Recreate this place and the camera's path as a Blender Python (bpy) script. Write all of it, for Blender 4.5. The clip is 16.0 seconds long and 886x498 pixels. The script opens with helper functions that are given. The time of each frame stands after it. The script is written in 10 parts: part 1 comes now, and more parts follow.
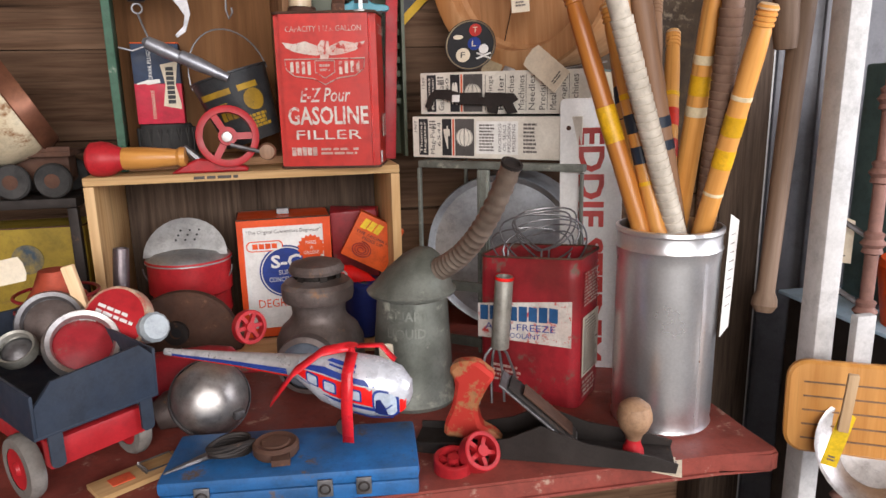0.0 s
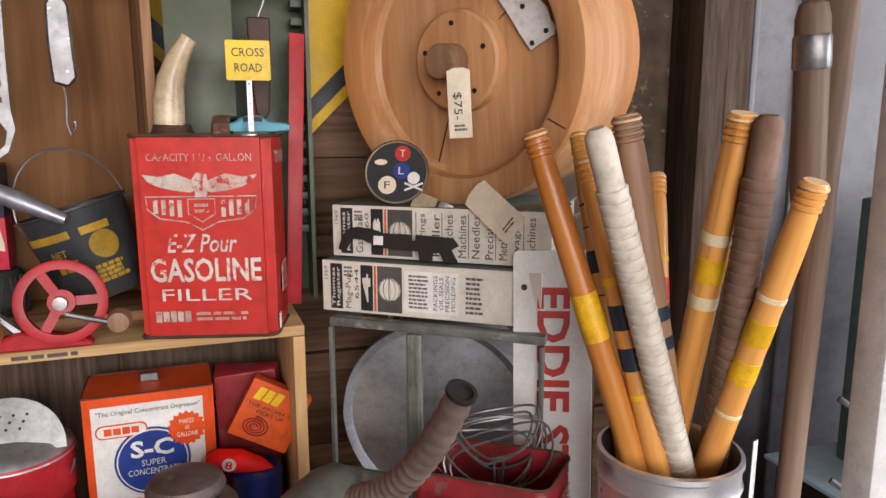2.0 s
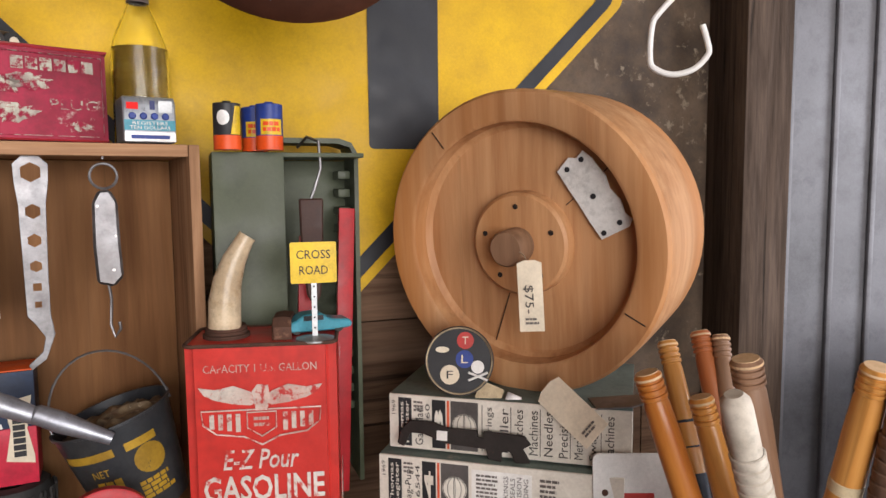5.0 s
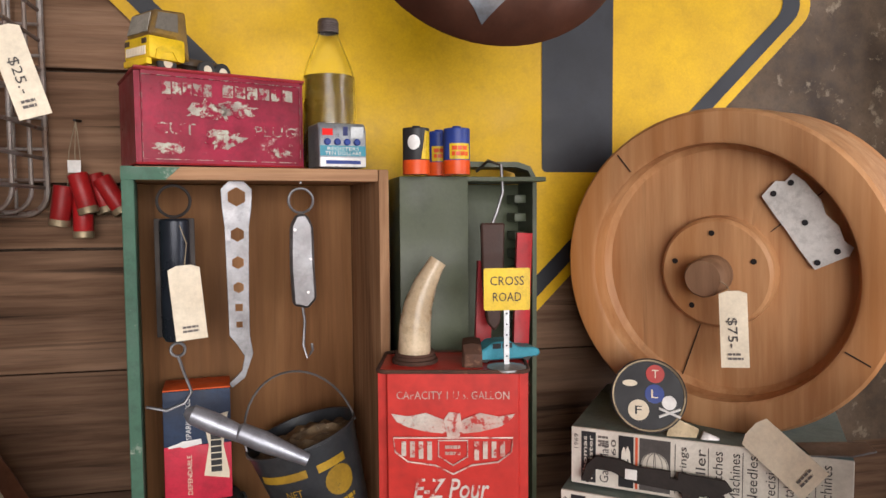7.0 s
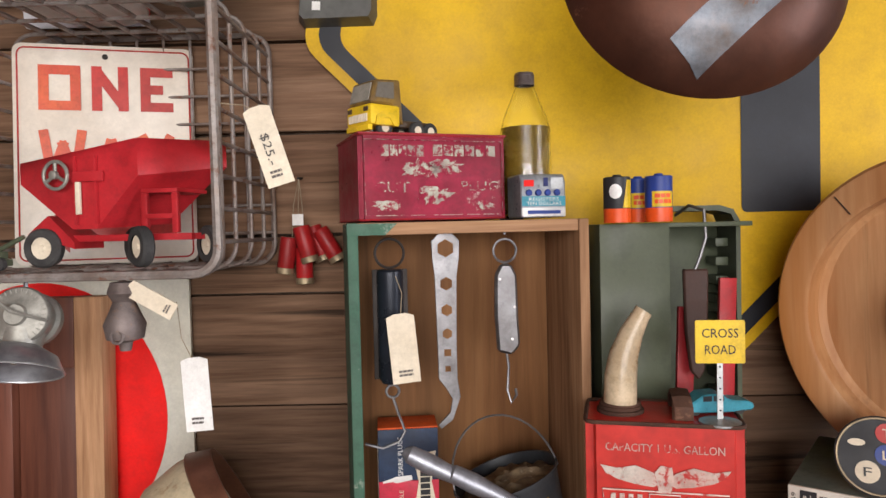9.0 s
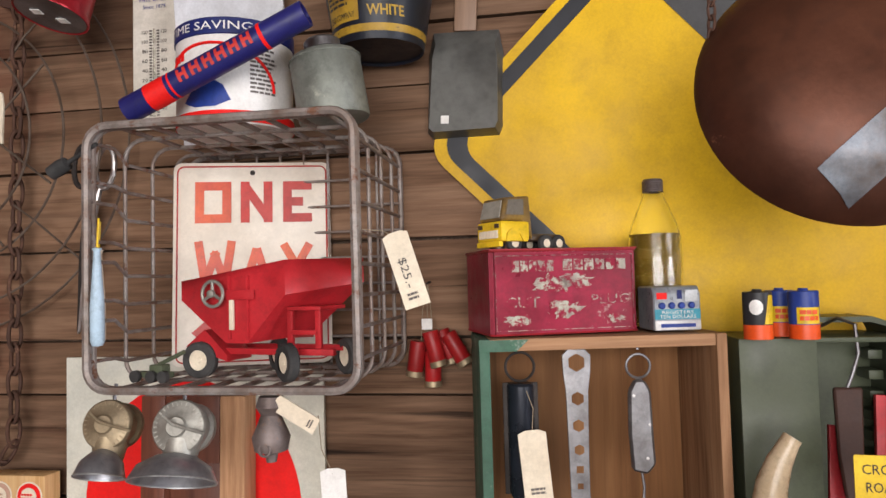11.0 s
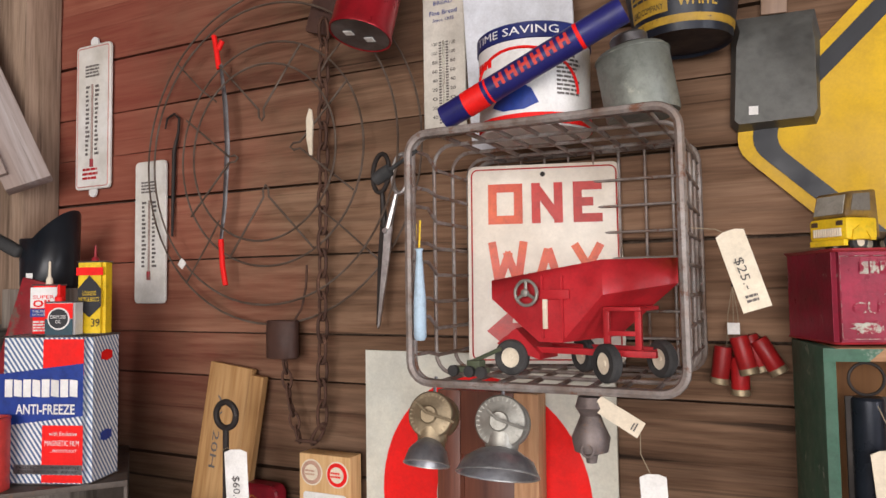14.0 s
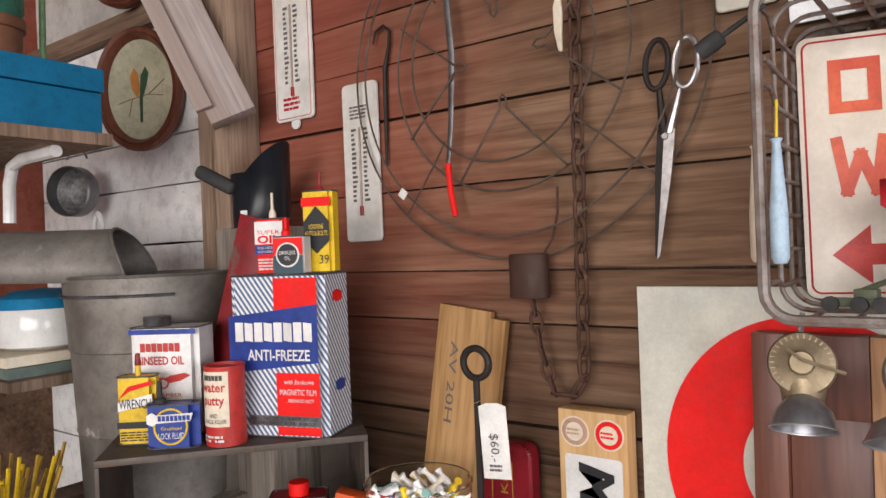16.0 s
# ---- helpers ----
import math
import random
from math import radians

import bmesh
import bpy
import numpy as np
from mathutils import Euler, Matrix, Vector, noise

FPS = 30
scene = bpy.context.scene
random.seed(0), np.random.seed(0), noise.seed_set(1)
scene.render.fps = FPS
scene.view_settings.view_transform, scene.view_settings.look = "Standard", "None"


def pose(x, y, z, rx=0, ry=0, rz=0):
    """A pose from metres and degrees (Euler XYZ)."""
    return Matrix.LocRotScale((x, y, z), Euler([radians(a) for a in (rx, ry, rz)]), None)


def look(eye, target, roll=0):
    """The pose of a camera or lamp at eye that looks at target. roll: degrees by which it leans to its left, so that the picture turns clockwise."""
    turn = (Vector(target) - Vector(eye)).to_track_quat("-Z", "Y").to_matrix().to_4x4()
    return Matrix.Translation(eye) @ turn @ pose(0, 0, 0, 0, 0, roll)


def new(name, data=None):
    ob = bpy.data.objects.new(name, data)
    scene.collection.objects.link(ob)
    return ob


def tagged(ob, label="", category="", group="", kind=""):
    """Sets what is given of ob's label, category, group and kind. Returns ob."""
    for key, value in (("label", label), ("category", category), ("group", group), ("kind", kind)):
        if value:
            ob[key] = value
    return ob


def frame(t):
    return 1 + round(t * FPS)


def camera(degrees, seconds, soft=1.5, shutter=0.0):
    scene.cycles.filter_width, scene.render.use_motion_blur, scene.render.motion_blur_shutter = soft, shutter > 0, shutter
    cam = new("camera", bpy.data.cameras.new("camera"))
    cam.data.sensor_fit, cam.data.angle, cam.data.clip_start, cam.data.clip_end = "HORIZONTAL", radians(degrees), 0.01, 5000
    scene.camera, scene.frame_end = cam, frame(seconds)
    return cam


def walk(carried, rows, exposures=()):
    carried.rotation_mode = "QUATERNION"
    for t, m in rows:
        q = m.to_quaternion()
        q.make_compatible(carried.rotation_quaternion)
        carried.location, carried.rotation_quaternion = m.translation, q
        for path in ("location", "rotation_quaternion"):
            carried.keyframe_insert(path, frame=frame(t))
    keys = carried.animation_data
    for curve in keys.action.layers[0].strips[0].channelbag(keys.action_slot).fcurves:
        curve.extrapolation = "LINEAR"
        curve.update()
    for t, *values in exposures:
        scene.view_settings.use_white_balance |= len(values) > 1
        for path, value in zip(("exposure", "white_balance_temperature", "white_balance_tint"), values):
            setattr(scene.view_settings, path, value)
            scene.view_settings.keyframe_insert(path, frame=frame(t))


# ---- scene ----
cam = camera(65.4, 16.0)
METRES, EYE, TILT, LEAN, TURN = 1.32, 1.3, -13.04, 1.08, -11.0
ROWS = [
    (0.0, 0.0, 0.0, 0.0, 0.0, 0.0, -0.0),
    (0.5, -0.0017, 0.0653, 0.019, -1.82, 0.74, 0.2),
    (1.0, 0.0047, 0.1353, 0.0642, -3.27, 1.52, 0.36),
    (1.5, 0.0063, 0.1745, 0.1062, -4.76, 2.24, 0.36),
    (2.0, 0.0012, 0.2007, 0.1496, -6.61, 3.21, 0.51),
    (2.5, -0.015, 0.2309, 0.189, -8.57, 4.22, 1.01),
    (3.0, -0.0383, 0.2421, 0.2249, -9.97, 4.9, 1.47),
    (5.5, -0.1037, 0.2407, 0.2889, -8.41, 8.35, 1.2),
    (6.0, -0.1246, 0.2513, 0.2891, -6.11, 8.68, 0.65),
    (6.5, -0.1441, 0.2583, 0.2914, -3.54, 9.06, 0.05),
    (7.0, -0.1631, 0.2595, 0.2943, -0.71, 9.64, -0.54),
    (7.5, -0.1799, 0.2549, 0.3006, 2.13, 9.93, -1.08),
    (8.0, -0.1925, 0.2487, 0.3025, 5.17, 10.13, -1.56),
    (8.5, -0.2068, 0.2399, 0.3064, 8.43, 10.44, -2.01),
    (9.0, -0.2098, 0.2329, 0.3169, 11.55, 10.92, -2.35),
    (9.5, -0.2136, 0.2267, 0.3327, 14.23, 11.57, -2.77),
    (12.0, -0.2544, 0.1889, 0.3832, 23.86, 15.71, -5.03),
    (12.5, -0.2751, 0.1833, 0.3821, 26.1, 15.75, -5.62),
    (13.0, -0.2973, 0.1784, 0.3762, 28.5, 15.38, -6.19),
    (13.5, -0.3156, 0.1687, 0.3693, 31.41, 14.42, -6.87),
    (14.0, -0.3347, 0.1545, 0.3606, 35.42, 13.1, -7.67),
    (14.5, -0.3588, 0.1439, 0.3576, 39.81, 11.68, -8.21),
    (15.0, -0.3976, 0.1531, 0.3514, 43.39, 10.47, -8.32),
    (15.5, -0.4716, 0.1665, 0.3418, 45.61, 9.17, -8.04),
    (16.0, -0.5596, 0.1819, 0.3316, 46.56, 7.86, -8.0),
]
walk(cam, [(t, pose(0, 0, EYE, TILT, LEAN, TURN) @ pose(METRES * x, METRES * y, METRES * z, 90 + pitch, roll, yaw)) for t, x, y, z, yaw, pitch, roll in ROWS])

# ---- world and light ----
world = bpy.data.worlds.new("sky")
world.use_nodes = True
scene.world = world
wn = world.node_tree
sky = wn.nodes.new("ShaderNodeTexSky")
sky.sky_type = "NISHITA"
sky.sun_disc = False
sky.sun_elevation, sky.sun_rotation = radians(48), radians(150)
wn.links.new(sky.outputs[0], wn.nodes["Background"].inputs[0])
wn.nodes["Background"].inputs[1].default_value = 0.05


def lamp_area(name, x, y, z, tx, ty, tz, w, h, power, colour):
    d = bpy.data.lights.new(name, "AREA")
    d.shape, d.size, d.size_y, d.energy, d.color = "RECTANGLE", w, h, power, colour
    ob = new(name, d)
    ob.matrix_world = look((x, y, z), (tx, ty, tz))
    return ob


sun = bpy.data.lights.new("sun", "SUN")
sun.energy, sun.angle, sun.color = 3.0, radians(0.5), (1, 0.95, 0.88)
new("sun", sun).matrix_world = look((0, 0, 0), (-0.5, 0.87, -1.1))
# daylight through the wide shop front and through the side window
lamp_area("front_daylight", 0.05, -2.5, 1.9, -0.3, 1.3, 1.25, 3.0, 1.5, 162, (1.0, 0.95, 0.94))
lamp_area("side_daylight", 2.95, -0.4, 1.75, -1.2, 1.2, 1.4, 1.3, 1.2, 92, (0.92, 0.92, 1.0))

# ---- materials ----
def ramp(nt, src, stops):
    r = nt.nodes.new("ShaderNodeValToRGB")
    els = r.color_ramp.elements
    while len(els) < len(stops):
        els.new(0.5)
    for e, (p, c) in zip(els, stops):
        e.position = p
        e.color = (*c, 1) if len(c) == 3 else c
    nt.links.new(src, r.inputs[0])
    return r.outputs[0]


def noise_tex(nt, vec, scale, detail=6, rough=0.6, dist=0.0):
    n = nt.nodes.new("ShaderNodeTexNoise")
    n.inputs["Scale"].default_value, n.inputs["Detail"].default_value = scale, detail
    n.inputs["Roughness"].default_value, n.inputs["Distortion"].default_value = rough, dist
    nt.links.new(vec, n.inputs["Vector"])
    return n.outputs[0]


def mixc(nt, fac, a, b, blend="MIX"):
    m = nt.nodes.new("ShaderNodeMix")
    m.data_type, m.blend_type = "RGBA", blend
    for sock, v in ((m.inputs[0], fac), (m.inputs[6], a), (m.inputs[7], b)):
        if isinstance(v, (int, float)):
            sock.default_value = v
        elif isinstance(v, tuple):
            sock.default_value = (*v, 1)
        else:
            nt.links.new(v, sock)
    return m.outputs[2]


def start_mat(name, stretch=(1, 1, 1)):
    m = bpy.data.materials.new(name)
    m.use_nodes = True
    nt = m.node_tree
    co = nt.nodes.new("ShaderNodeTexCoord")
    info = nt.nodes.new("ShaderNodeObjectInfo")
    add = nt.nodes.new("ShaderNodeVectorMath")
    add.operation = "MULTIPLY_ADD"
    comb = nt.nodes.new("ShaderNodeCombineXYZ")
    mul = nt.nodes.new("ShaderNodeMath")
    mul.operation = "MULTIPLY"
    mul.inputs[1].default_value = 37.0
    nt.links.new(info.outputs["Random"], mul.inputs[0])
    for i in range(3):
        nt.links.new(mul.outputs[0], comb.inputs[i])
    add.inputs[1].default_value = stretch
    nt.links.new(co.outputs["Object"], add.inputs[0])
    nt.links.new(comb.outputs[0], add.inputs[2])
    return m, nt, nt.nodes["Principled BSDF"], add.outputs[0], info.outputs["Random"]


def add_bump(nt, bsdf, h, strength, distance=0.001):
    b = nt.nodes.new("ShaderNodeBump")
    b.inputs["Strength"].default_value, b.inputs["Distance"].default_value = strength, distance
    nt.links.new(h, b.inputs["Height"])
    nt.links.new(b.outputs[0], bsdf.inputs["Normal"])


def surf(name, c, rough=0.5, metal=0.0, c2=None, s=9.0, wear=None, ws=22.0, th=0.62, bump=0.25, bs=140.0, coat=0.0, grime=0.5):
    """Paint, tin, enamel, card or bare metal: a base colour with blotches of c2, and worn or rusty spots."""
    m, nt, b, v, rnd = start_mat(name)
    c2 = c2 or tuple(x * 0.72 for x in c)
    n1 = noise_tex(nt, v, s, 8, 0.62)
    col = ramp(nt, n1, [(0.32, c2), (0.62, c)])
    rv = noise_tex(nt, v, s * 4, 4)
    rr = ramp(nt, rv, [(0.3, (rough * 0.8,) * 3), (0.7, (min(1, rough * 1.25),) * 3)])
    # fine grime and handling marks
    gr = noise_tex(nt, v, s * 6.5, 9, 0.75)
    col = mixc(nt, ramp(nt, gr, [(0.48, (0, 0, 0)), (0.66, (grime, grime, grime))]), col, tuple(x * 0.4 + 0.006 for x in c))
    tone = noise_tex(nt, v, s * 1.7, 5, 0.6)
    col = mixc(nt, 1.0, col, ramp(nt, tone, [(0.35, (0.88, 0.87, 0.86)), (0.62, (1.06, 1.06, 1.06))]), "MULTIPLY")
    fine = noise_tex(nt, v, 260.0, 3, 0.7)
    col = mixc(nt, 1.0, col, ramp(nt, fine, [(0.32, (0.93, 0.93, 0.93)), (0.66, (1.04, 1.04, 1.04))]), "MULTIPLY")
    if wear:
        n2 = noise_tex(nt, v, ws, 10, 0.72)
        f = ramp(nt, n2, [(th, (0, 0, 0)), (th + 0.07, (1, 1, 1))])
        col = mixc(nt, f, col, wear)
        rr = mixc(nt, f, rr, (0.8, 0.8, 0.8))
        mt = ramp(nt, n2, [(th, (metal,) * 3), (th + 0.07, (metal * 0.3,) * 3)])
        nt.links.new(mt, b.inputs["Metallic"])
    else:
        b.inputs["Metallic"].default_value = metal
    nt.links.new(col, b.inputs["Base Color"])
    nt.links.new(rr, b.inputs["Roughness"])
    b.inputs["Coat Weight"].default_value = coat * 0.5
    b.inputs["Specular IOR Level"].default_value = 0.3
    if bump:
        add_bump(nt, b, noise_tex(nt, v, bs, 5), bump)
    return m


def wood(name, dark, mid, light, along="x", rough=0.65, grain=26.0, bump=0.5, stain=None, spread=0.25):
    k = {"x": (0.06, 1, 1), "y": (1, 0.06, 1), "z": (1, 1, 0.06)}[along]
    m, nt, b, v, rnd = start_mat(name, k)
    g = noise_tex(nt, v, grain, 9, 0.7, 1.2)
    f = noise_tex(nt, v, grain * 7, 4, 0.6)
    col = ramp(nt, g, [(0.28, dark), (0.48, mid), (0.72, light)])
    col = mixc(nt, 0.35, col, ramp(nt, f, [(0.35, dark), (0.65, light)]))
    tone = ramp(nt, rnd, [(0.0, (1 - spread,) * 3), (1.0, (1 + spread,) * 3)])
    col = mixc(nt, 1.0, col, tone, "MULTIPLY")
    # drying cracks along the grain, and broad darker patches
    thin = nt.nodes.new("ShaderNodeVectorMath")
    thin.operation = "MULTIPLY"
    thin.inputs[1].default_value = tuple(0.35 if q < 1 else 1.0 for q in k)
    nt.links.new(v, thin.inputs[0])
    crack = noise_tex(nt, thin.outputs[0], grain * 4.2, 5, 0.65, 0.6)
    depth = 0.3 if bump > 0.4 else 0.72
    col = mixc(nt, 1.0, col, ramp(nt, crack, [(0.3, (depth, depth, depth)), (0.4, (1, 1, 1))]), "MULTIPLY")
    patch = noise_tex(nt, v, grain * 0.33, 6, 0.65)
    low = 0.62 if bump > 0.4 else 0.8
    col = mixc(nt, 1.0, col, ramp(nt, patch, [(0.34, (low, low * 0.98, low * 0.97)), (0.62, (1.14, 1.13, 1.12))]), "MULTIPLY")
    if stain:
        w = noise_tex(nt, v, 3.0, 5)
        col = mixc(nt, ramp(nt, w, [(0.45, (0, 0, 0)), (0.62, (0.75, 0.75, 0.75))]), col, stain)
    nt.links.new(col, b.inputs["Base Color"])
    nt.links.new(ramp(nt, g, [(0.3, (min(1, rough * 1.2),) * 3), (0.7, (rough * 0.85,) * 3)]), b.inputs["Roughness"])
    b.inputs["Specular IOR Level"].default_value = 0.22 if rough > 0.5 else 0.4
    add_bump(nt, b, mixc(nt, 0.45, mixc(nt, 0.5, g, f), ramp(nt, crack, [(0.3, (0, 0, 0)), (0.42, (1, 1, 1))])), bump, 0.0018)
    return m


def glassy(name, tint, rough=0.02):
    m, nt, b, v, rnd = start_mat(name)
    b.inputs["Base Color"].default_value = (*tint, 1)
    b.inputs["Transmission Weight"].default_value = 1.0
    b.inputs["IOR"].default_value = 1.3
    sm = ramp(nt, noise_tex(nt, v, 30, 4), [(0.4, (rough,) * 3), (0.7, (rough + 0.12,) * 3)])
    nt.links.new(sm, b.inputs["Roughness"])
    return m


def hatched(name, a, c, pitch, angle):
    """Printed diagonal stripes on tin."""
    m, nt, b, v, rnd = start_mat(name)
    mp = nt.nodes.new("ShaderNodeMapping")
    mp.inputs["Rotation"].default_value = (0, radians(angle), radians(-40))
    co = nt.nodes.new("ShaderNodeTexCoord")
    nt.links.new(co.outputs["Object"], mp.inputs[0])
    w = nt.nodes.new("ShaderNodeTexWave")
    w.bands_direction = "X"
    w.inputs["Scale"].default_value = pitch
    nt.links.new(mp.outputs[0], w.inputs[0])
    col = mixc(nt, ramp(nt, w.outputs[1], [(0.45, (0, 0, 0)), (0.55, (1, 1, 1))]), a, c)
    col = mixc(nt, ramp(nt, noise_tex(nt, v, 14, 8, 0.7), [(0.62, (0, 0, 0)), (0.7, (0.8, 0.8, 0.8))]), col, (0.3, 0.2, 0.13))
    nt.links.new(col, b.inputs["Base Color"])
    b.inputs["Roughness"].default_value = 0.38
    return m


def lead_green(name, base, flake):
    return surf(name, base, 0.6, 0, wear=flake, ws=26, th=0.6)


BARN = wood("barn_planks", (0.05, 0.025, 0.014), (0.155, 0.086, 0.05), (0.28, 0.172, 0.108), "x", 0.8, 13, 0.9, spread=0.3)


def old_red_wash(m):
    """What is left of a red wash on the planks towards the corner."""
    nt = m.node_tree
    b = nt.nodes["Principled BSDF"]
    src = b.inputs["Base Color"].links[0].from_socket
    geo = nt.nodes.new("ShaderNodeNewGeometry")
    sep = nt.nodes.new("ShaderNodeSeparateXYZ")
    nt.links.new(geo.outputs["Position"], sep.inputs[0])
    n = noise_tex(nt, geo.outputs["Position"], 5.0, 8, 0.7)
    a = nt.nodes.new("ShaderNodeMath")
    a.operation = "MULTIPLY_ADD"
    a.inputs[1].default_value = 0.7
    nt.links.new(n, a.inputs[0])
    nt.links.new(sep.outputs[0], a.inputs[2])
    mr = nt.nodes.new("ShaderNodeMapRange")
    mr.inputs["From Min"].default_value, mr.inputs["From Max"].default_value = -1.28, -0.75
    mr.inputs["To Min"].default_value, mr.inputs["To Max"].default_value = 0.7, 0.0
    nt.links.new(a.outputs[0], mr.inputs[0])
    low = nt.nodes.new("ShaderNodeMapRange")
    low.inputs["From Min"].default_value, low.inputs["From Max"].default_value = 1.35, 1.65
    nt.links.new(sep.outputs[2], low.inputs[0])
    f = nt.nodes.new("ShaderNodeMath")
    f.operation = "MULTIPLY"
    nt.links.new(mr.outputs[0], f.inputs[0])
    nt.links.new(low.outputs[0], f.inputs[1])
    red = mixc(nt, 0.35, (0.34, 0.058, 0.04), src)
    nt.links.new(mixc(nt, f.outputs[0], src, red), b.inputs["Base Color"])


old_red_wash(BARN)
BARN_RED = wood("red_stained_planks", (0.1, 0.025, 0.017), (0.24, 0.06, 0.042), (0.36, 0.12, 0.085), "x", 0.75, 16, 0.6)
BRACEWOOD = wood("pale_grey_timber", (0.22, 0.18, 0.165), (0.45, 0.41, 0.4), (0.62, 0.585, 0.575), "z", 0.85, 22, 0.8, stain=(0.3, 0.22, 0.18))
POSTWOOD = wood("brown_timber", (0.09, 0.06, 0.04), (0.24, 0.165, 0.115), (0.36, 0.26, 0.19), "z", 0.8, 18, 0.9)
RAILWOOD = wood("brown_rail_timber", (0.07, 0.045, 0.03), (0.19, 0.125, 0.085), (0.3, 0.21, 0.15), "x", 0.8, 18, 0.9)
GREYWOOD = wood("grey_weathered_wood", (0.1, 0.08, 0.065), (0.25, 0.21, 0.175), (0.4, 0.35, 0.3), "z", 0.85, 22, 0.9)
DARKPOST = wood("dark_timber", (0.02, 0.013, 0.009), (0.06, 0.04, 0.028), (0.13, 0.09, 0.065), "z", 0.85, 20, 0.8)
PINE = wood("pine_board", (0.4, 0.21, 0.08), (0.62, 0.4, 0.18), (0.74, 0.53, 0.29), "x", 0.6, 14, 0.25, spread=0.1)
PINE_Z = wood("pine_upright", (0.4, 0.21, 0.08), (0.6, 0.38, 0.17), (0.72, 0.5, 0.27), "z", 0.6, 14, 0.25, spread=0.1)
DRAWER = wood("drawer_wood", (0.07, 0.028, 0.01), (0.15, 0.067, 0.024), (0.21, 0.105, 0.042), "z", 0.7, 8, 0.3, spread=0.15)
DRAWER_EDGE = wood("drawer_edge_wood", (0.13, 0.06, 0.03), (0.3, 0.16, 0.08), (0.42, 0.25, 0.14), "z", 0.65, 20, 0.3)
DRAWER_EDGE_X = wood("drawer_top_wood", (0.13, 0.06, 0.03), (0.3, 0.16, 0.08), (0.42, 0.25, 0.14), "x", 0.65, 20, 0.3)
WHEELWOOD = wood("turned_pattern_wood", (0.26, 0.105, 0.038), (0.42, 0.212, 0.092), (0.56, 0.335, 0.175), "z", 0.5, 9, 0.25, stain=(0.46, 0.17, 0.035), spread=0.05)
POLEWOOD = wood("grey_brown_pole_wood", (0.07, 0.042, 0.027), (0.14, 0.09, 0.06), (0.2, 0.14, 0.1), "z", 0.55, 12, 0.3)
MAPLE = wood("varnished_maple", (0.36, 0.13, 0.025), (0.55, 0.25, 0.055), (0.68, 0.36, 0.11), "z", 0.32, 12, 0.15, spread=0.18)
OLDBAT = wood("dull_bat_wood", (0.1, 0.05, 0.027), (0.2, 0.11, 0.062), (0.28, 0.17, 0.105), "z", 0.5, 14, 0.2)
RAWWOOD = wood("bare_light_wood", (0.45, 0.28, 0.14), (0.62, 0.43, 0.25), (0.75, 0.57, 0.37), "z", 0.65, 14, 0.2)
GREENPAINT = lead_green("flaking_green_paint", (0.055, 0.13, 0.085), (0.3, 0.33, 0.27))
REDBENCH = surf("worn_red_bench_paint", (0.27, 0.06, 0.045), 0.5, c2=(0.16, 0.042, 0.032), s=7, wear=(0.4, 0.26, 0.2), ws=20, th=0.6)
WHITEPAINT = surf("white_painted_boards", (0.86, 0.86, 0.85), 0.6, c2=(0.78, 0.77, 0.75), s=4, wear=(0.22, 0.16, 0.12), ws=34, th=0.66, bump=0.5)
WHITEWASH = surf("stained_whitewash", (0.66, 0.64, 0.61), 0.75, c2=(0.42, 0.4, 0.37), s=3.5, wear=(0.26, 0.21, 0.17), ws=16, th=0.66, bump=0.5)
GREYPAINT = surf("grey_painted_metal", (0.17, 0.17, 0.185), 0.5, c2=(0.12, 0.12, 0.13), s=3, wear=(0.1, 0.08, 0.07), ws=11, th=0.74)
POSTPAINT = surf("white_post_paint", (0.58, 0.57, 0.56), 0.55, c2=(0.45, 0.45, 0.45), s=4, wear=(0.2, 0.17, 0.14), ws=18, th=0.7)
PLASTER = surf("stained_plaster", (0.12, 0.085, 0.058), 0.85, c2=(0.035, 0.024, 0.017), s=12, wear=(0.22, 0.175, 0.125), ws=30, th=0.58, bump=0.9, bs=60)
CONCRETE = surf("concrete", (0.17, 0.16, 0.15), 0.85, bump=0.6)
CEILWOOD = wood("ceiling_boards", (0.06, 0.04, 0.03), (0.14, 0.1, 0.07), (0.22, 0.16, 0.12), "y", 0.8, 12, 0.5)
GASRED = surf("red_tin_paint", (0.58, 0.035, 0.026), 0.36, c2=(0.45, 0.028, 0.022), s=5, wear=(0.2, 0.06, 0.04), ws=16, th=0.66, bump=0.15)
FADEDRED = surf("faded_red_toy_paint", (0.5, 0.022, 0.03), 0.42, c2=(0.34, 0.015, 0.02), wear=(0.2, 0.12, 0.1), ws=26, th=0.69)
DARKRED = surf("grimy_dark_red_tin", (0.34, 0.018, 0.028), 0.4, c2=(0.15, 0.02, 0.02), s=7, wear=(0.13, 0.085, 0.065), ws=16, th=0.57)
PINKRED = surf("rubbed_magenta_tin", (0.3, 0.012, 0.042), 0.34, 0.2, c2=(0.11, 0.008, 0.014), s=11, wear=(0.42, 0.36, 0.31), ws=34, th=0.63)
WORNWHITE = surf("worn_white_print", (0.7, 0.67, 0.62), 0.5, c2=(0.58, 0.5, 0.45), wear=(0.48, 0.05, 0.04), ws=75, th=0.55, bump=0)
SILVERPRINT = surf("worn_silver_print", (0.6, 0.53, 0.47), 0.4, 0.2, c2=(0.48, 0.26, 0.22), wear=(0.42, 0.04, 0.035), ws=80, th=0.52, bump=0)
CREAM = surf("cream_paper", (0.74, 0.66, 0.52), 0.8, c2=(0.66, 0.56, 0.42), bump=0.1, grime=0.16)
